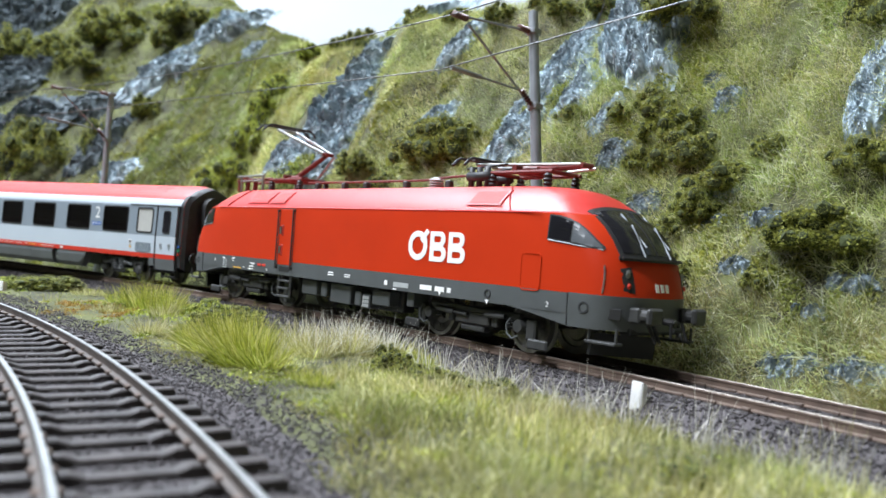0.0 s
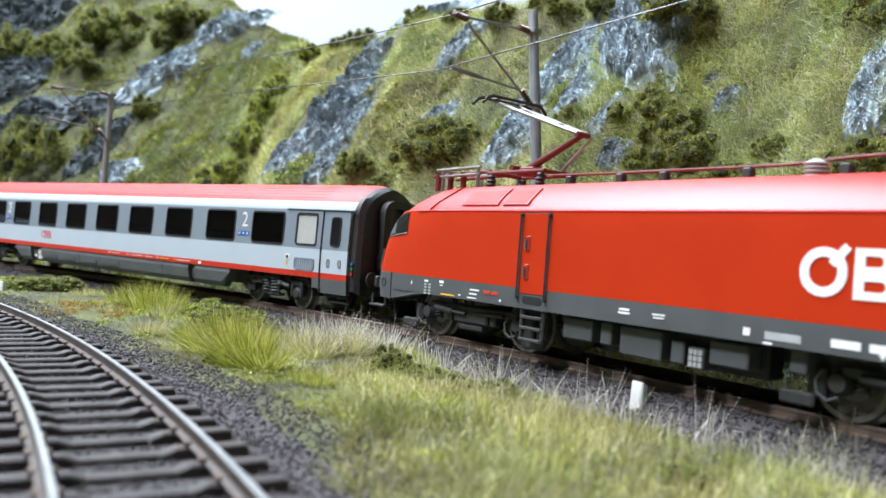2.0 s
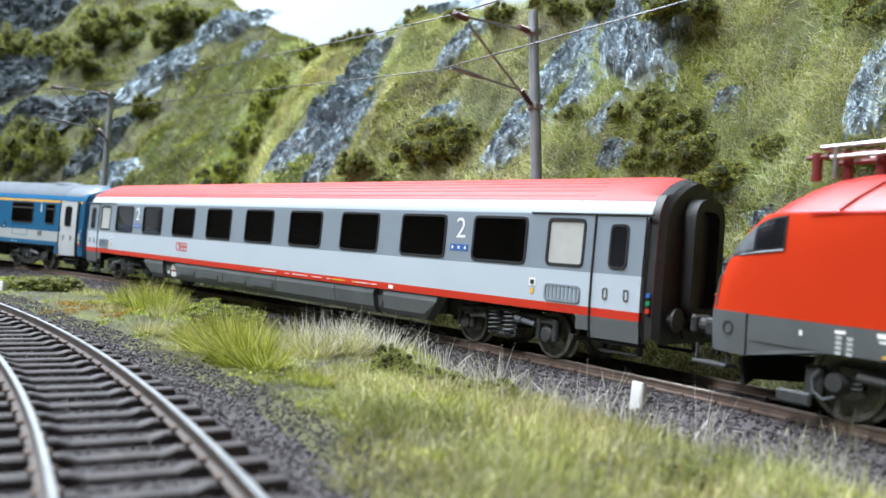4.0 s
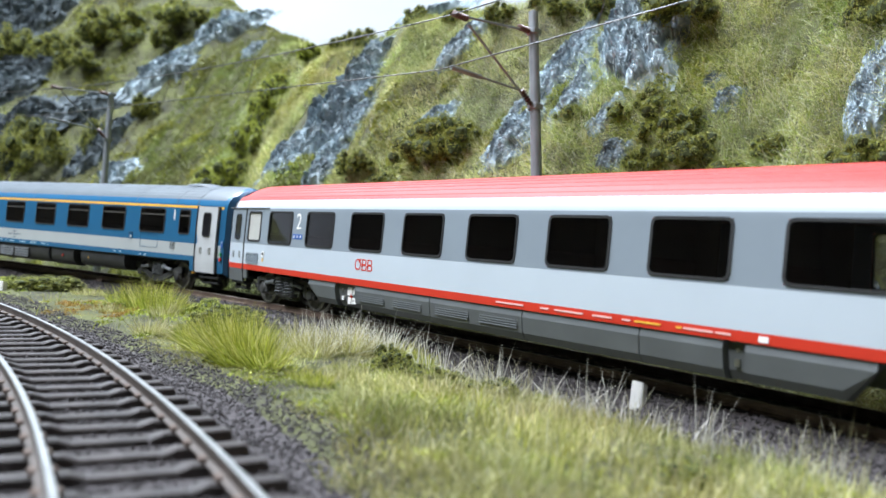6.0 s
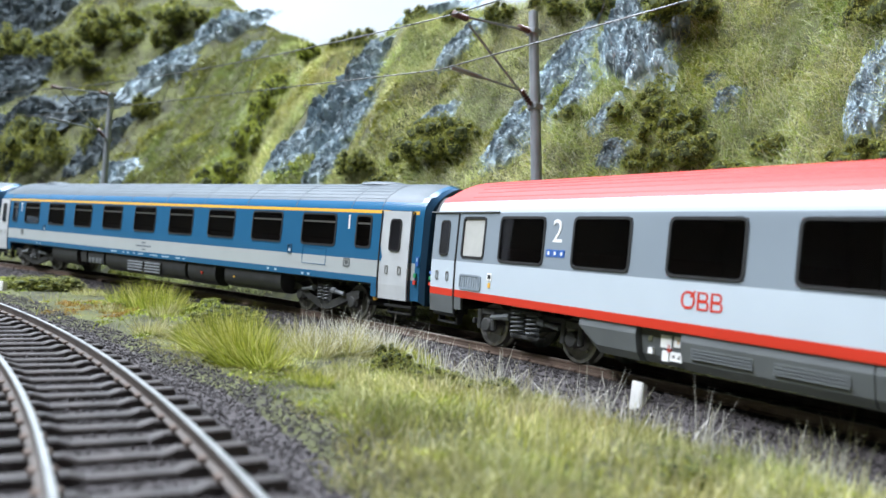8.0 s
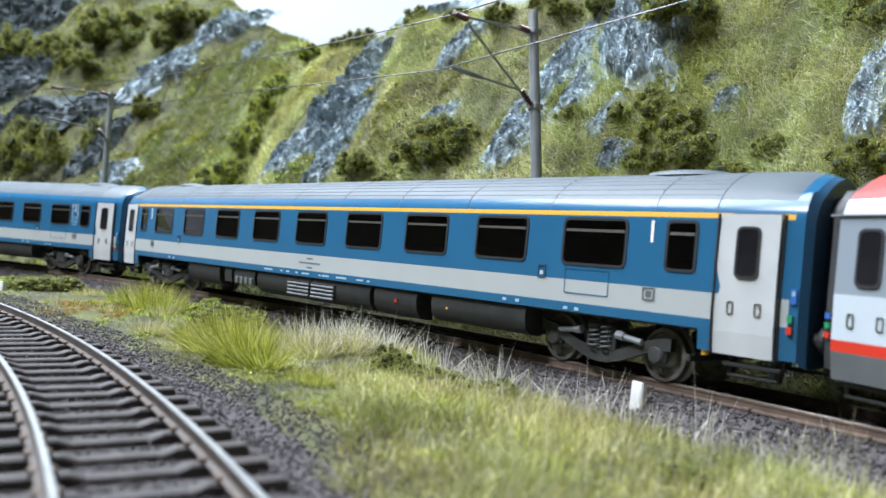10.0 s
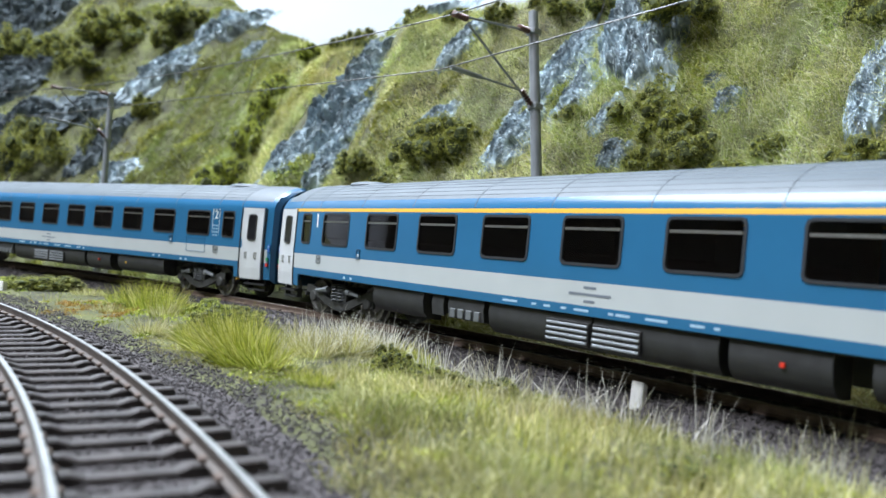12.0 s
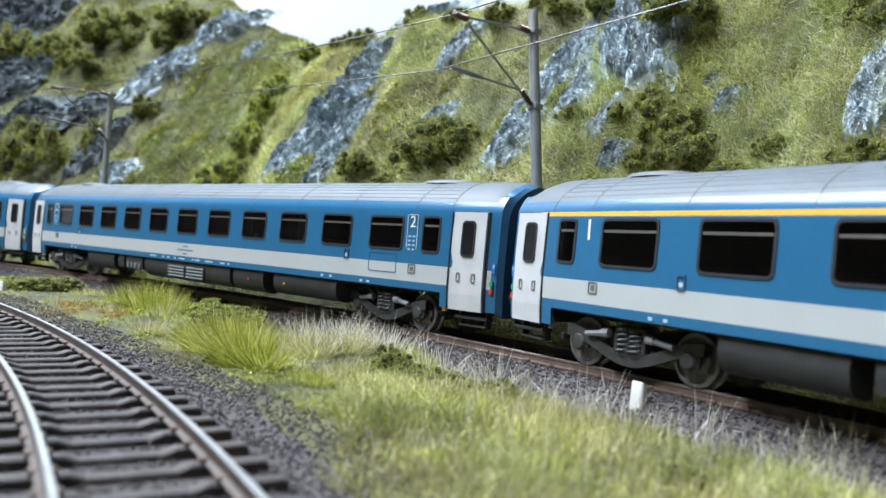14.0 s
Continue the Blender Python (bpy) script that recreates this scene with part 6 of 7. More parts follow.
def loco_bogie(parent, x, yaw):
    bm = bmesh.new()
    for y in (-12.2, 12.2):
        box(bm, -17, 17, y - 1.0, y + 1.0, 7.4, 9.4, 0.4)
        box(bm, -6.5, 6.5, y - 1.2, y + 1.4, 4.8, 8.4, 0.5)
        box(bm, -4.5, 4.5, y - 0.8, y + 1.6, 3.2, 4.6, 0.3)
        box(bm, -9.4, -7.2, y - 1.0, y + 1.0, 5.0, 8.8, 0.3)
        box(bm, 7.2, 9.4, y - 1.0, y + 1.0, 5.0, 8.8, 0.3)
        for sg in (-1, 1):
            box(bm, sg * 21 - 1.6, sg * 21 + 1.6, y - 1.2, y + 0.6, 3.4, 8.6, 0.4)
            box(bm, sg * 24 - 3.2, sg * 24 + 3.2, y - 2.0, y - 1.0, 1.6, 4.0, 0.4)
    box(bm, -6, 6, -11.5, 11.5, 4, 9, 0.5)
    bmesh.ops.recalc_face_normals(bm, faces=bm.faces)
    bg = part("bogie", bm, M_BOGIE, parent, "dark grey bogie frame", m=at(x, 0, 0, 0, 0, yaw))
    for dx in (-17.2, 17.2):
        ROLLING.append(wheelset(bg, dx, 6.6))
        for y in (-1, 1):
            bm = bmesh.new()
            lathe(bm, [(2.0, 10.8 * y), (2.0, 12.6 * y), (1.6, 13.4 * y), (1.5, 13.9 * y), (0.6, 14.0 * y)], "y", 16, (0, 0, 0))
            bmesh.ops.recalc_face_normals(bm, faces=bm.faces)
            part("axle_box", bm, M_BOGIE, bg, smooth=35, m=at(dx, 0, 6.4))
            bm = bmesh.new()
            spring(bm, dx - 3.4, y * 12.0, 5.2, 8.4, 1.1, 4)
            spring(bm, dx + 3.4, y * 12.0, 5.2, 8.4, 1.1, 4)
            part("coil_spring", bm, M_BOGIE, bg)
            bm = bmesh.new()
            pts = [(dx - 2.4, 8.2), (dx - 3.6, 6.5), (dx - 3.2, 4.4), (dx - 1.5, 3.4), (dx + 0.5, 4.2)]
            for (a, b), (c, d) in zip(pts, pts[1:]):
                rod(bm, (a, y * 14.0, b), (c, y * 14.0, d), 0.22, 5)
            part("hose", bm, M_SKIRT, bg, "thin grey hose")
    for y in (-14.0, 14.0):
        bm = bmesh.new()
        rod(bm, (-13, y, 7.9), (-6, y, 7.5), 0.8, 10)
        rod(bm, (-6, y, 7.5), (-1, y, 7.3), 0.45, 8)
        rod(bm, (6, y, 7.9), (13, y, 8.2), 0.6, 8)
        part("damper", bm, M_BOGIE, bg, "grey damper")
    return bg


def locomotive():
    ob = thing("locomotive", "bright red electric model locomotive with dark grey frame and raised pantograph", "locomotive")
    part("body", loco_shell([15.8, 18, 21, 24.5, 28, 31, 33.5], M_RED), M_RED, ob, "bright red painted body", smooth=30)
    part("roof", loco_shell([33.52, 33.9, 36, 38.3, 39.7, 40.4, 40.6], M_ROOFRED), M_ROOFRED, ob, "glossy red roof with sloped shoulders", smooth=20)
    part("frame", loco_shell([11.2, 12, 15.75], M_LGREY), M_LGREY, ob, "dark grey side frame", smooth=30)
    for turn in (0, 180):
        part("front_skirt", loco_shell([8.4, 12, 15.9], M_LGREY, 89.3), M_LGREY, ob, "dark grey front apron", smooth=30, m=at(0, 0, 0, 0, 0, turn))
    for sx in (-1, 1):
        for y in (-1, 1):
            bm = bmesh.new()
            o = [(71, 11.3), (77, 10.6), (89.2, 8.5), (89.2, 13), (71, 13)]
            a = [bm.verts.new((sx * x, y * (17.15 * taper(x, z) - 0.02), z)) for x, z in o]
            b = [bm.verts.new((sx * x, y * 14.0, z)) for x, z in o]
            for i in range(5):
                bm.faces.new((a[i], a[(i + 1) % 5], b[(i + 1) % 5], b[i]))
            bm.faces.new(a)
            bm.faces.new(b)
            bmesh.ops.recalc_face_normals(bm, faces=bm.faces)
            part("frame_bracket", bm, M_LGREY, ob)
            bm = bmesh.new()
            rod(bm, (sx * 89.25, y * (loco_y(89.25, 8.6) + 0.12), 8.6), (sx * 89.25, y * (loco_y(89.25, 15.8) + 0.12), 15.8), 0.18, 5)
            part("skirt_joint", bm, M_BLACK, ob)

    def side(sx, sy):
        return lambda u, z, o: Vector((sx * u, sy * (loco_y(u, z) + o), z))

    def front(sx):
        return lambda u, z, o: Vector((sx * (loco_x(u, z) + o), u, z))

    for sx in (-1, 1):
        for sy in (-1, 1):
            cols = [(82.4, 27.4, 33.2), (85, 27.2, 33.0), (87.5, 26.9, 32.4), (90, 26.6, 31.3), (92, 26.3, 29.9), (94, 26.0, 28.2), (96.2, 25.8, 26.2)]
            w = part("cab_window", shell_patch(cols, side(sx, sy), 0.20), M_BLACK, ob, "dark cab side window")
            cols = [(82.8, 27.8, 32.9), (85, 27.5, 32.6), (88.6, 27.2, 31.6)]
            part("pane", shell_patch(cols, side(sx, sy), 0.30), M_GLASS, w)
            cols = [(89.0, 27.1, 31.4), (90.4, 27.0, 30.8), (92, 26.7, 29.6), (94, 26.3, 27.9), (95.6, 26.1, 26.5)]
            part("quarter_light", shell_patch(cols, side(sx, sy), 0.30), M_QUARTER, w, "grey quarter light")
            bm = bmesh.new()
            for (a, b, _), (c, d, _) in zip(((82.6, 27.3, 0), (88, 26.7, 0), (92, 26.2, 0)), ((88, 26.7, 0), (92, 26.2, 0), (96.0, 25.7, 0))):
                rod(bm, (sx * a, sy * (loco_y(a, b) + 0.1), b), (sx * c, sy * (loco_y(c, d) + 0.1), d), 0.2, 6)
            part("sill", bm, M_MAST, w, "grey window sill")
            # head lamp
            ys = [9.6 + 0.5 * i for i in range(6)]
            lamp = part("headlight", shell_patch([(sy * y, 16.6 + 0.12 * i, 22.4 - 0.1 * i) for i, y in enumerate(ys)][:: 1 if sy > 0 else 1], front(sx), 0.15), M_BLACK, ob, "black lamp surround")
            bm = bmesh.new()
            c = front(sx)(sy * 10.8, 20.8, 0.25)
            lathe(bm, [(0.2, 0), (1.0, 0.02), (0.8, 0.3), (0.1, 0.4)], "x", 14, (0, 0, 0))
            bmesh.ops.recalc_face_normals(bm, faces=bm.faces)
            part("lens", bm, M_LENS, lamp, "clear round lens", smooth=50, m=Matrix.Translation(c * MM) @ pose(0, 0, 0, 0, 0, 0 if sx > 0 else 180))
            bm = bmesh.new()
            c = front(sx)(sy * 11.0, 18.2, 0.25)
            lathe(bm, [(0.2, 0), (0.7, 0.02), (0.5, 0.3), (0.1, 0.35)], "x", 12, (0, 0, 0))
            part("tail_lens", bm, M_CRED, lamp, "red tail lens", smooth=50, m=Matrix.Translation(c * MM) @ pose(0, 0, 0, 0, 0, 0 if sx > 0 else 180))
            # hand rail at the corner
            bm = bmesh.new()
            pts = [(loco_x(14.9 - 0.1 * i, 16.4 + i), 14.9 - 0.1 * i, 16.4 + i) for i in range(7)]
            for p, q in zip(pts, pts[1:]):
                rod(bm, (sx * (p[0] + 0.7), sy * (p[1] + 0.5), p[2]), (sx * (q[0] + 0.7), sy * (q[1] + 0.5), q[2]), 0.2, 6)
            part("hand_rail", bm, M_SILVER, ob, "thin bright hand rail")
        # windscreen
        n = 24
        ws = []
        for i in range(n + 1):
            y = -11.4 + 22.8 * i / n
            e = abs(y) / 11.4
            ws.append((y, 24.6, 36.0 - 1.6 * e ** 3))
        scr = part("windscreen", shell_patch(ws, front(sx), 0.28, 14), M_BLACK, ob, "large dark raked windscreen", smooth=30)
        for y0, y1 in ((-10.5, -0.4), (0.4, 10.5)):
            cols = []
            for i in range(15):
                y = y0 + (y1 - y0) * i / 14
                cols.append((y, 25.4, 35.3 - 1.6 * (abs(y) / 11.4) ** 3))
            part("pane", shell_patch(cols, front(sx), 0.42, 14), M_GLASS, scr, smooth=30)
        bm = bmesh.new()
        pts = [front(sx)(-11.8 + 23.6 * i / 12, 24.2, 0.2) for i in range(13)]
        for p, q in zip(pts, pts[1:]):
            rod(bm, p, q, 0.55, 6)
            rod(bm, p + Vector((sx * 1.0, 0, 0.1)), q + Vector((sx * 1.0, 0, 0.1)), 0.4, 6)
        part("front_step", bm, M_BLACK, ob, "black ledge under the windscreen")
        for y in (-5.5, 4.5):
            bm = bmesh.new()
            a, b = front(sx)(y, 24.8, 0.9), front(sx)(y + 2.2, 32.0, 0.8)
            rod(bm, a, b, 0.2, 6)
            rod(bm, front(sx)(y + 2.0, 27, 0.8), front(sx)(y + 2.4, 34.5, 0.8), 0.2, 6)
            part("wiper", bm, M_MAST, scr, "thin grey wiper")
        # plain blocks in the place of the small mark on the nose
        for k in range(3):
            part("logo_block", shell_patch([(-3.4 + 1.9 * k + 0.4 * i, 17.2, 19.0) for i in range(4)], front(sx), 0.12, 2), M_WHITE, ob)
        # buffers, coupling, plough
        for y in (-9, 9):
            bm = bmesh.new()
            box(bm, min(sx * 98, sx * 104.0), max(sx * 98, sx * 104.0), y - 1.8, y + 1.8, 10.4, 13.8, 0.4)
            rod(bm, (sx * 103, y, 12.1), (sx * 106, y, 12.1), 1.5, 12)
            box(bm, min(sx * 106, sx * 107.4), max(sx * 106, sx * 107.4), y - 2.5, y + 2.5, 10.3, 14.0, 0.5)
            part("buffer", bm, M_BOGIE, ob, "grey buffer with a squared head")
        bm = bmesh.new()
        box(bm, min(sx * 99, sx * 102), max(sx * 99, sx * 102), -10.6, 10.6, 7.6, 9.2, 0.3)
        rod(bm, (sx * 103, 0, 11), (sx * 106.5, 0, 10.6), 0.9, 8)
        rod(bm, (sx * 106.5, -1.4, 9.2), (sx * 106.5, 1.4, 9.2), 0.6, 8)
        rod(bm, (sx * 106.2, -1.4, 11), (sx * 106.2, -1.4, 7.4), 0.4, 6)
        rod(bm, (sx * 106.2, 1.4, 11), (sx * 106.2, 1.4, 7.4), 0.4, 6)
        for y in (-5, -7, 5, 7):
            rod(bm, (sx * 103.8, y, 10.4), (sx * 105.6, y * 0.9, 6.4), 0.4, 6)
        part("coupling", bm, M_BLACK, ob, "black coupling hook and hoses")
        bm = bmesh.new()
        for y in (-1, 1):
            vs = [(94, y * 12.5, 7.4), (102.0, 0, 7.0), (101.2, 0, 2.0), (93, y * 12.5, 2.4)]
            a = [bm.verts.new((sx * x, yy, z)) for x, yy, z in vs]
            b = [bm.verts.new((sx * (x - 0.8), yy, z)) for x, yy, z in vs]
            for i in range(4):
                bm.faces.new((a[i], a[(i + 1) % 4], b[(i + 1) % 4], b[i]))
            bm.faces.new(a)
            bm.faces.new(b)
        bmesh.ops.recalc_face_normals(bm, faces=bm.faces)
        part("plough", bm, M_BLACK, ob, "black track plough")
        for sy in (-1, 1):
            bm = bmesh.new()
            box(bm, min(sx * 94, sx * 102), max(sx * 94, sx * 102), min(sy * 13, sy * 16), max(sy * 13, sy * 16), 5.4, 6.0, 0.1)
            rod(bm, (sx * 94.4, sy * 15, 5.6), (sx * 94.4, sy * 15, 9), 0.35, 6)
            rod(bm, (sx * 101.6, sy * 15, 5.6), (sx * 101.6, sy * 15, 9), 0.35, 6)
            part("cab_step", bm, M_BOGIE, ob, "dark cab step")
            bm = bmesh.new()
            ring_plate(bm, rounded(2.6, 2.6, 1.25, 5), rounded(1.8, 1.8, 0.85, 5), 0, 0, 0.2, -0.2)
            part("socket", bm, M_DARK, ob, m=at(sx * 93.5, sy * (loco_y(93.5, 13) + 0.05), 12.9, 0, 0, (0 if sy < 0 else 180) + (7 if sx * sy < 0 else -7)))
            # Raised black block: the shade inside the socket recess, as colour.
            bm = bmesh.new()
            box(bm, -2.2, 2.2, -0.15, 0.3, -1.2, 1.2, 0.1)
            part("socket_recess", bm, M_BLACK, ob, m=at(sx * 99.2, sy * (loco_y(99.2, 12) + 0.05), 12.0, 0, 0, (0 if sy < 0 else 180) + (20 if sx * sy < 0 else -20)))
    # machine-room door with rails, on both sides
    for sy in (-1, 1):
        turn = at(0, 0, 0, 0, 0, 0 if sy < 0 else 180)
        y = -17.2
        bm = bmesh.new()
        box(bm, -35.4, -27.0, y - 0.12, y + 0.3, 14.6, 33.0, 0.1)
        door = part("door", bm, M_RED, ob, m=turn)
        bm = bmesh.new()
        box(bm, -36.0, -35.6, y - 0.06, y + 0.3, 13.2, 33.3)
        box(bm, -26.8, -26.4, y - 0.06, y + 0.3, 13.2, 33.3)
        box(bm, -35.6, -26.8, y - 0.06, y + 0.3, 33.05, 33.35)
        part("door_gap", bm, M_DARK, door)
        for x in (-35.8, -26.6):
            bm = bmesh.new()
            rod(bm, (x, y - 0.7, 13.5), (x, y - 0.7, 32.6), 0.25, 6)
            for z in (13.6, 32.5):
                rod(bm, (x, y, z), (x, y - 0.9, z), 0.4, 6)
            part("hand_rail", bm, M_DARK, door, "thin dark hand rail")
        # Raised pads in darker red give the shade of the handle recesses.
        for z in (26, 19.5):
            bm = bmesh.new()
            box(bm, -34.2, -32.6, y - 0.35, y + 0.2, z - 1.9, z + 1.9, 0.3)
            part("handle", bm, M_DARKRED, door, "dark red pad coloured as the shade of a handle recess")
            bm = bmesh.new()
            rod(bm, (-33.9, y - 0.6, z - 1.2), (-33.9, y - 0.6, z + 1.2), 0.3, 6)
            part("handle_bar", bm, M_SILVER, door)
        # Flat black plate in place of a hole, its inner shade as colour.
        bm = bmesh.new()
        plate(bm, rounded(6.4, 1.7, 0.8), -31, 13.2, y + 0.2, y - 0.12)
        part("foot_hole", bm, M_BLACK, door)
        bm = bmesh.new()
        for x in (-35, -28):
            rod(bm, (x, y + 1.0, 3.8), (x, y + 1.0, 11.2), 0.5, 6)
        for z in (4.2, 6.8, 9.3):
            box(bm, -35, -28, y + 0.2, y + 2.4, z - 0.35, z + 0.35, 0.1)
        part("ladder", bm, M_BOGIE, ob, "dark grey steps below the door", m=turn)
        # hatch outline
        bm = bmesh.new()
        ring_plate(bm, rounded(6.2, 8.8, 1.2), rounded(5.7, 8.3, 1.0), 76.2, 19.7, y + 0.2, y - 0.12)
        part("hatch", bm, M_RED, ob, m=turn)
        # apparatus boxes
        for x0, x1, z0, z1 in ((-23, -14.4, 6.0, 10.6), (-6.7, 3.8, 4.8, 10.6), (14.5, 22.4, 6.0, 10.4), (6, 9, 5, 9.4), (10, 13.4, 4.6, 8.6), (-12, -9, 6, 10.6), (30, 33, 7, 11)):
            bm = bmesh.new()
            box(bm, x0, x1, y + 2.2, y + 8, z0, z1, 0.3)
            part("equipment_box", bm, M_LGREY, ob, m=turn)
        for i in range(3):
            for j in range(3):
                part("plug", boxm(10.3 + 1.05 * i, 11.1 + 1.05 * i, y + 2.0, y + 2.5, 5.0 + 1.15 * j, 5.9 + 1.15 * j), M_PALEGREY, ob, "pale grey plug", m=turn)
        bm = bmesh.new()
        box(bm, -14, 24, y + 6, y + 11, 4.4, 11.0, 0.4)
        part("transformer", bm, M_DARK, ob, m=turn)
        # print on the frame
        for x, z, w, h in ((23.2, 13.0, 1.3, 1.3), (29.8, 12.8, 6.4, 1.3), (27.2, 11.5, 1.6, 0.35), (-4, 14.0, 2.6, 0.4), (-4, 13.3, 3.0, 0.4), (4.5, 13.8, 3.0, 0.3), (4.5, 13.2, 2.6, 0.3), (-52, 13.9, 3.6, 0.4), (-52.5, 12.9, 3.0, 0.4), (-53, 11.9, 3.6, 0.3),
                           (-73, 14.7, 1.8, 0.5), (-66, 14.9, 2.0, 0.7), (-66, 14.0, 1.2, 0.35), (-58, 12.2, 1.0, 0.3), (-42, 12.2, 0.6, 0.6), (-80, 13.8, 0.5, 0.9)):
            bm = bmesh.new()
            box(bm, x - w / 2, x + w / 2, y - 0.1, y + 0.2, z - h / 2, z + h / 2)
            part("print_bar", bm, M_WHITE if w != 6.4 else M_PALEGREY, ob, m=turn)
        for x in (-73.2, -71.3):
            bm = bmesh.new()
            for j in range(4):
                box(bm, x - 0.5, x + 0.5, y - 0.1, y + 0.2, 11.2 + 0.8 * j, 11.7 + 0.8 * j)
            part("print_bar", bm, M_PALEGREY, ob, m=turn)
        for x0 in (-48.5, -45.5):
            bm = bmesh.new()
            box(bm, x0, x0 + 2.4, y - 0.1, y + 0.2, 13.3, 14.1, 0.05)
            part("print_bar", bm, M_CRED, ob, m=turn)
        bm = bmesh.new()
        box(bm, -66, -60, y - 0.1, y + 0.2, 11.6, 12.0)
        part("print_bar", bm, M_YELLOW, ob, m=turn)
        for x, z in ((45.8, 11.9), (63, 11.3)):
            bm = bmesh.new()
            v = [bm.verts.new((x + a, y - 0.1, z + b)) for a, b in ((-0.7, 0.6), (0, -0.6), (0.7, 0.6))]
            bm.faces.new(v)
            part("jacking_mark", bm, M_WHITE, ob, m=turn)
        bm = bmesh.new()
        ring_plate(bm, rounded(2.2, 2.2, 1.05, 5), rounded(1.4, 1.4, 0.65, 5), 63, 13.4, y + 0.2, y - 0.2)
        part("lifting_eye", bm, M_DARK, ob, m=turn)
        for x, w in ((40.2, 4.6), (45.6, 3.6), (49.2, 1.4)):
            bm = bmesh.new()
            box(bm, x - w / 2, x + w / 2, y - 0.1, y + 0.2, 12.35, 13.65)
            part("print_bar", bm, M_WHITE, ob, m=turn)
        lettering("cab_number", "2" if sy < 0 else "1", 1.7, 84, -17.3, 12.6, ob, M_WHITE).matrix_local = turn
        # roof grilles in the shoulders
        for x0, x1 in ((-62, -47.5), (-46, -36.5), (51.5, 63.5)):
            cols = [(x, 35.2, 39.4) for x in (x0, (x0 + x1) / 2, x1)]
            gr = part("roof_grille", shell_patch(cols, lambda u, z, o: Vector((u, -(loco_wid(z) + o), z)), 0.5), M_ROOFRED, ob, m=turn)
            cols = [(x, 35.7, 39.0) for x in (x0 + 0.8, (x0 + x1) / 2, x1 - 0.8)]
            part("grille_mesh", shell_patch(cols, lambda u, z, o: Vector((u, -(loco_wid(z) + o), z)), 0.56), M_GRILLE, gr, "darker red grille")
        for x in (-73.5, 69.5):
            bm = bmesh.new()
            pts = [Vector((x + math.copysign(0.9, -x) * (z - 34), -(loco_wid(z) + 0.02), z)) for z in (34.0, 36, 38.3, 39.7, 40.4)]
            for p, q in zip(pts, pts[1:]):
                rod(bm, p, q, 0.2, 5)
            part("roof_seam", bm, M_DARKRED, ob, m=turn)
        bm = bmesh.new()
        rod(bm, (-78, -17.1, 33.5), (80, -17.1, 33.5), 0.16, 5)
        part("rain_gutter", bm, M_ROOFRED, ob, m=turn)
    logo(ob, 43.9, 24.0, 7.9, M_WHITE, 17.25)
    # roof gear
    pantograph(ob, -54.5, 1, True)
    pantograph(ob, 59, 1, False)
    bm = bmesh.new()
    pts = [(-42, -3, 43.6), (-20, -3, 43.4), (20, -3, 43.4), (32, -3, 44.2), (44, -3, 44.6), (50, -3, 45.0)]
    for p, q in zip(pts, pts[1:]):
        rod(bm, p, q, 0.35, 8)
    part("roof_cable", bm, M_PANRED, ob, "red roof power line")
    for x in (-36, -20, -8, 12, 31):
        bm = bmesh.new()
        box(bm, x - 1.0, x + 1.0, -4, -2, 40.4, 43.2, 0.3)
        part("cable_support", bm, M_DARK, ob)
    bm = bmesh.new()
    lathe(bm, [(2.0, 40.5)] + [(2.4 if i % 2 else 1.6, 40.7 + 0.38 * i) for i in range(9)] + [(0.8, 44.2)], "z", 18, (25.5, -3, 0))
    bmesh.ops.recalc_face_normals(bm, faces=bm.faces)
    part("insulator", bm, M_PALEGREY, ob, "pale ribbed insulator", smooth=60)
    bm = bmesh.new()
    rod(bm, (42, -6, 43.6), (50, -6, 43.8), 1.3, 12)
    rod(bm, (42, 2, 43.6), (50, 2, 43.8), 1.3, 12)
    for x in (43, 46, 49):
        rod(bm, (x, -6, 40.6), (x, -6, 46.2), 0.8, 10)
        rod(bm, (x, 2, 40.6), (x, 2, 46.2), 0.8, 10)
    rod(bm, (41, -6, 45.8), (54, -4, 47.0), 0.3, 6)
    rod(bm, (41, 2, 45.8), (54, 2, 47.0), 0.3, 6)
    part("circuit_breaker", bm, M_DARK, ob, "dark high-voltage roof gear", smooth=40)
    for x0, x1 in ((-86, -66), ):
        bm = bmesh.new()
        for y in (-7, 7):
            rod(bm, (x0, y, 46.0), (x1, y, 46.3), 0.45, 8)
            for x in (x0 + 3, x1 - 1):
                rod(bm, (x, y, 40.4), (x, y, 46), 0.5, 8)
        rod(bm, (x0, -7, 46.0), (x0, 7, 46.0), 0.45, 8)
        rod(bm, (x0 + 2, -7, 44.2), (x1, -7, 44.4), 0.4, 8)
        part("head_rest", bm, M_SILVER, ob, "bright pantograph rest")
        bm = bmesh.new()
        for x in (-88, -82, -76):
            rod(bm, (x, -5, 40.4), (x, -5, 45.4), 0.9, 10)
        rod(bm, (-90, -5, 44.6), (-64, -5, 45.2), 0.5, 8)
        rod(bm, (-90, 3, 44.6), (-64, 3, 45.2), 0.5, 8)
        part("roof_gear", bm, M_PANRED, ob, "dark red roof fittings")
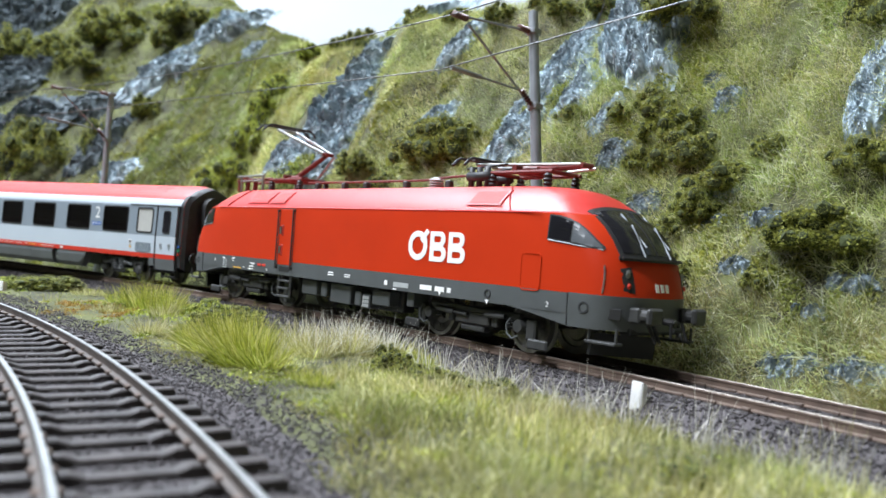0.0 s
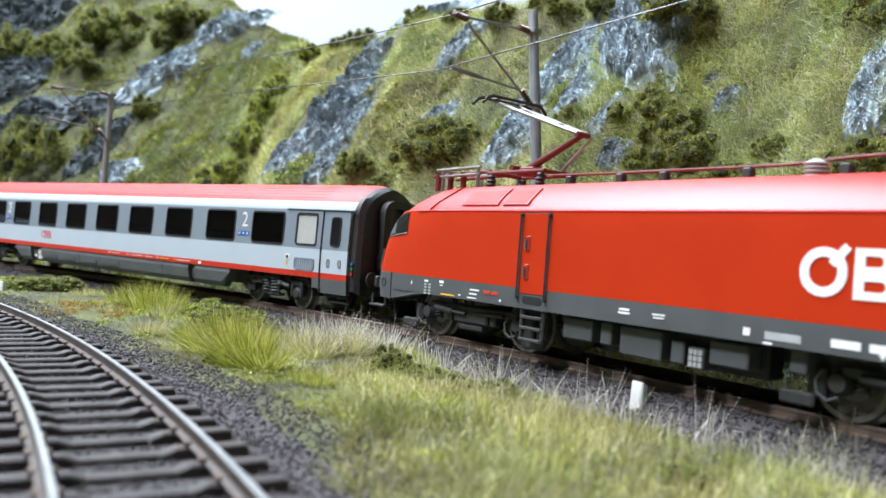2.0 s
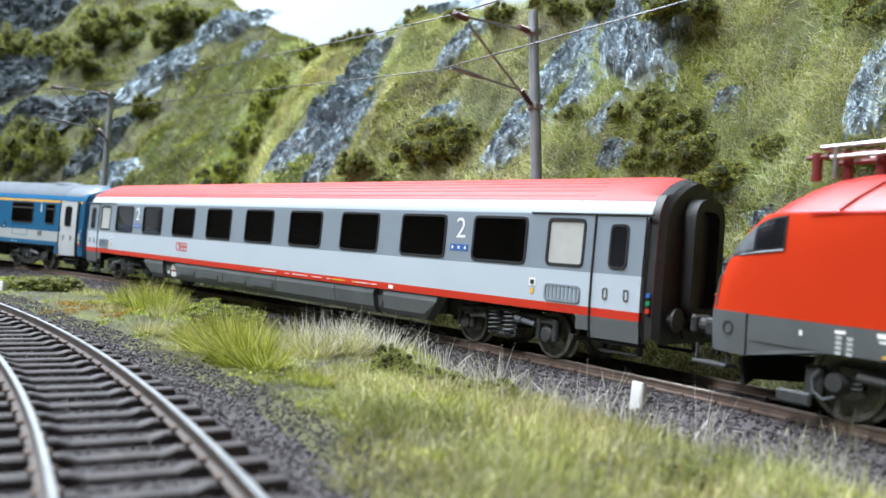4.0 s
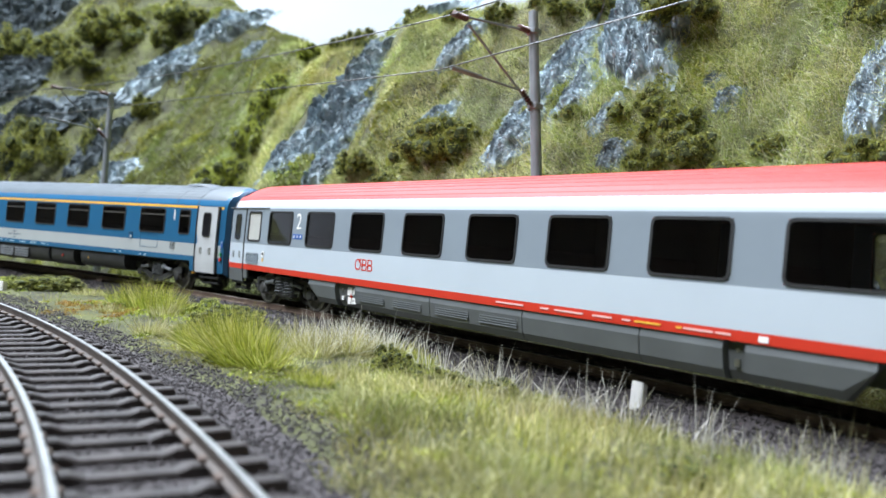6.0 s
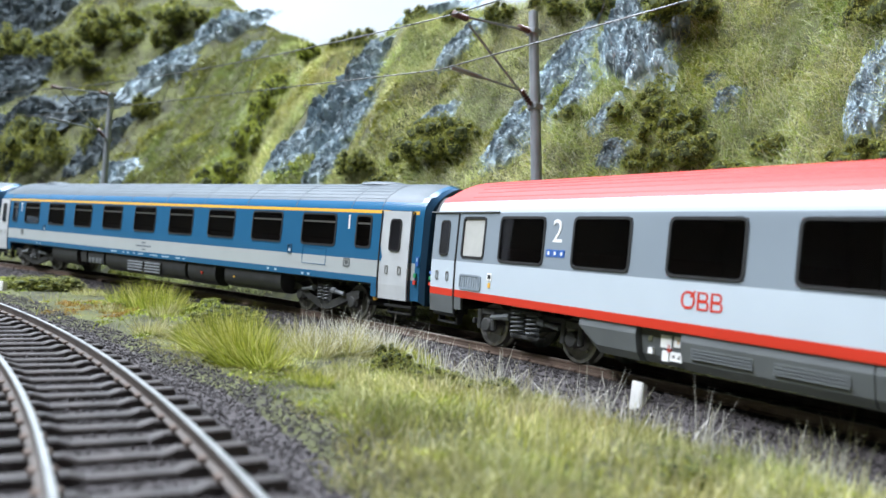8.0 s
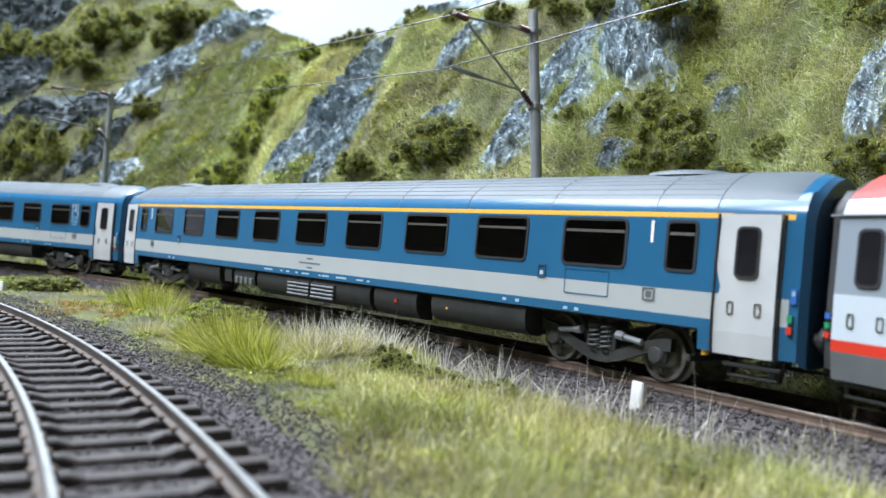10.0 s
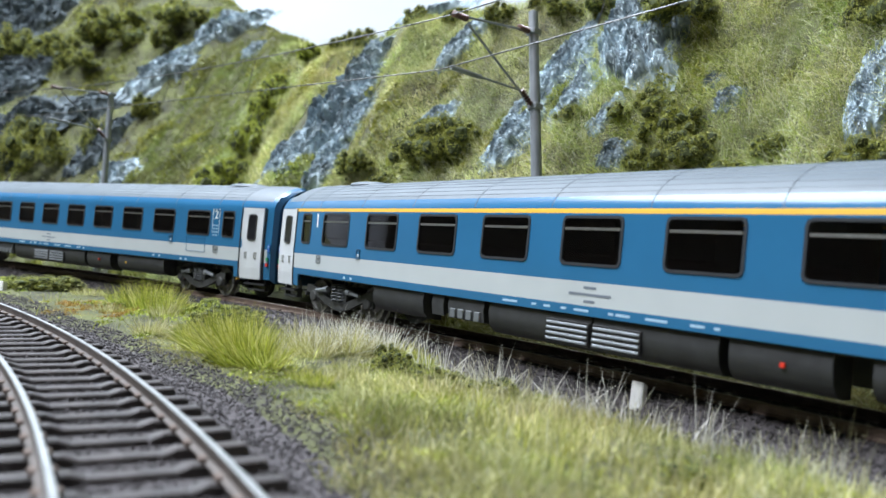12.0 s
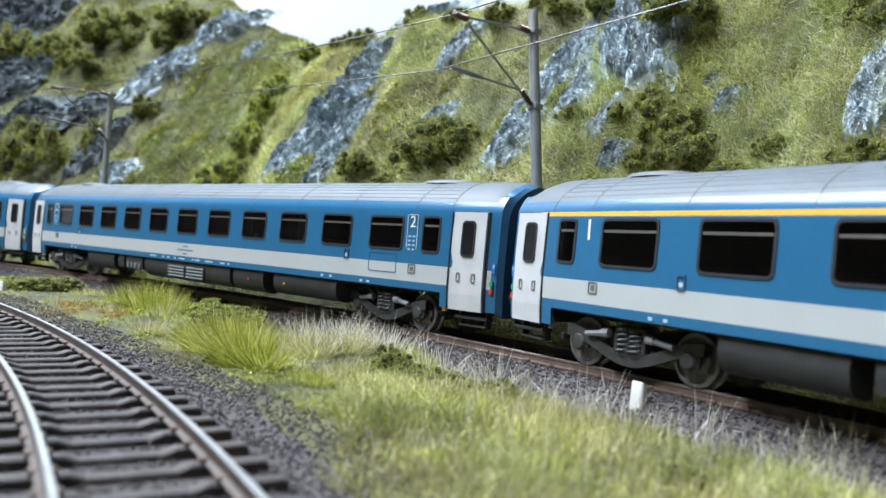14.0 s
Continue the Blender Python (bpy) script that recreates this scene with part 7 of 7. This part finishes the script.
    for sx in (-1, 1):
        loco_bogie(ob, sx * 56.9, -sx * 3.3)
    # doors, print and roof gear sit a little ahead of the middle
    for gear in ob.children:
        if gear.name.split(".")[0] in ("door", "ladder", "hatch", "equipment_box", "plug", "transformer", "print_bar", "jacking_mark", "lifting_eye", "roof_grille", "logo_ring", "logo_loop", "logo_bar", "pantograph", "roof_cable", "cable_support", "insulator",
                                       "circuit_breaker", "head_rest", "roof_gear"):
            gear.location.x += 2.0 * MM
    return ob


M_PANRED = material("pantograph_dark_red", (0.13, 0.015, 0.013), 0.5, vary=0.15)
# Body red darkened: shade in the handle recesses, and the roof seams.
M_DARKRED = material("red_recess_shade_and_seam", (0.30, 0.02, 0.012), 0.5, vary=0.1)
M_GRILLE = material("red_grille", (0.30, 0.02, 0.014), 0.6, vary=0.2, scale=2500, bump=0.4, bump_scale=3000)
M_QUARTER = material("grey_quarter_glass", (0.10, 0.11, 0.12), 0.25, vary=0.08)
M_LENS = material("clear_lens", (0.16, 0.16, 0.16), 0.1, vary=0.05, coat=0.5)
M_PALEGREY = material("pale_grey_print", (0.38, 0.4, 0.4), 0.5, vary=0.1)
loco = locomotive()


# ---- motion ----
def vehicle_pose(s, half_base):
    """Stands a vehicle with its bogies half_base from its middle on the arc at s."""
    x1, y1, _ = track_point(s - half_base)
    x2, y2, _ = track_point(s + half_base)
    return at((x1 + x2) / 2, (y1 + y2) / 2, 0, 0, 0, math.degrees(math.atan2(y2 - y1, x2 - x1)))


def travelled(t):
    return 56.725 * t + 0.0105 * (t - 7) ** 2


def motions():
    for vehicle, start, half in ((loco, -28.2, 56.9), (coach_a, -296.0, 109.2), (coach_b, -604.1, 109.2), (coach_c, -912.9, 109.2), (coach_d, -1221.4, 109.2)):
        walk(vehicle, [(k * 0.5, vehicle_pose(start + travelled(k * 0.5), half)) for k in range(29)])
    for wheels in ROLLING:
        r = wheels["radius"]
        x = wheels.location.x / MM
        walk(wheels, [(k * 0.1, at(x, 0, r, 0, math.degrees(travelled(k * 0.1) / r) % 360, 0)) for k in range(141)])


motions()
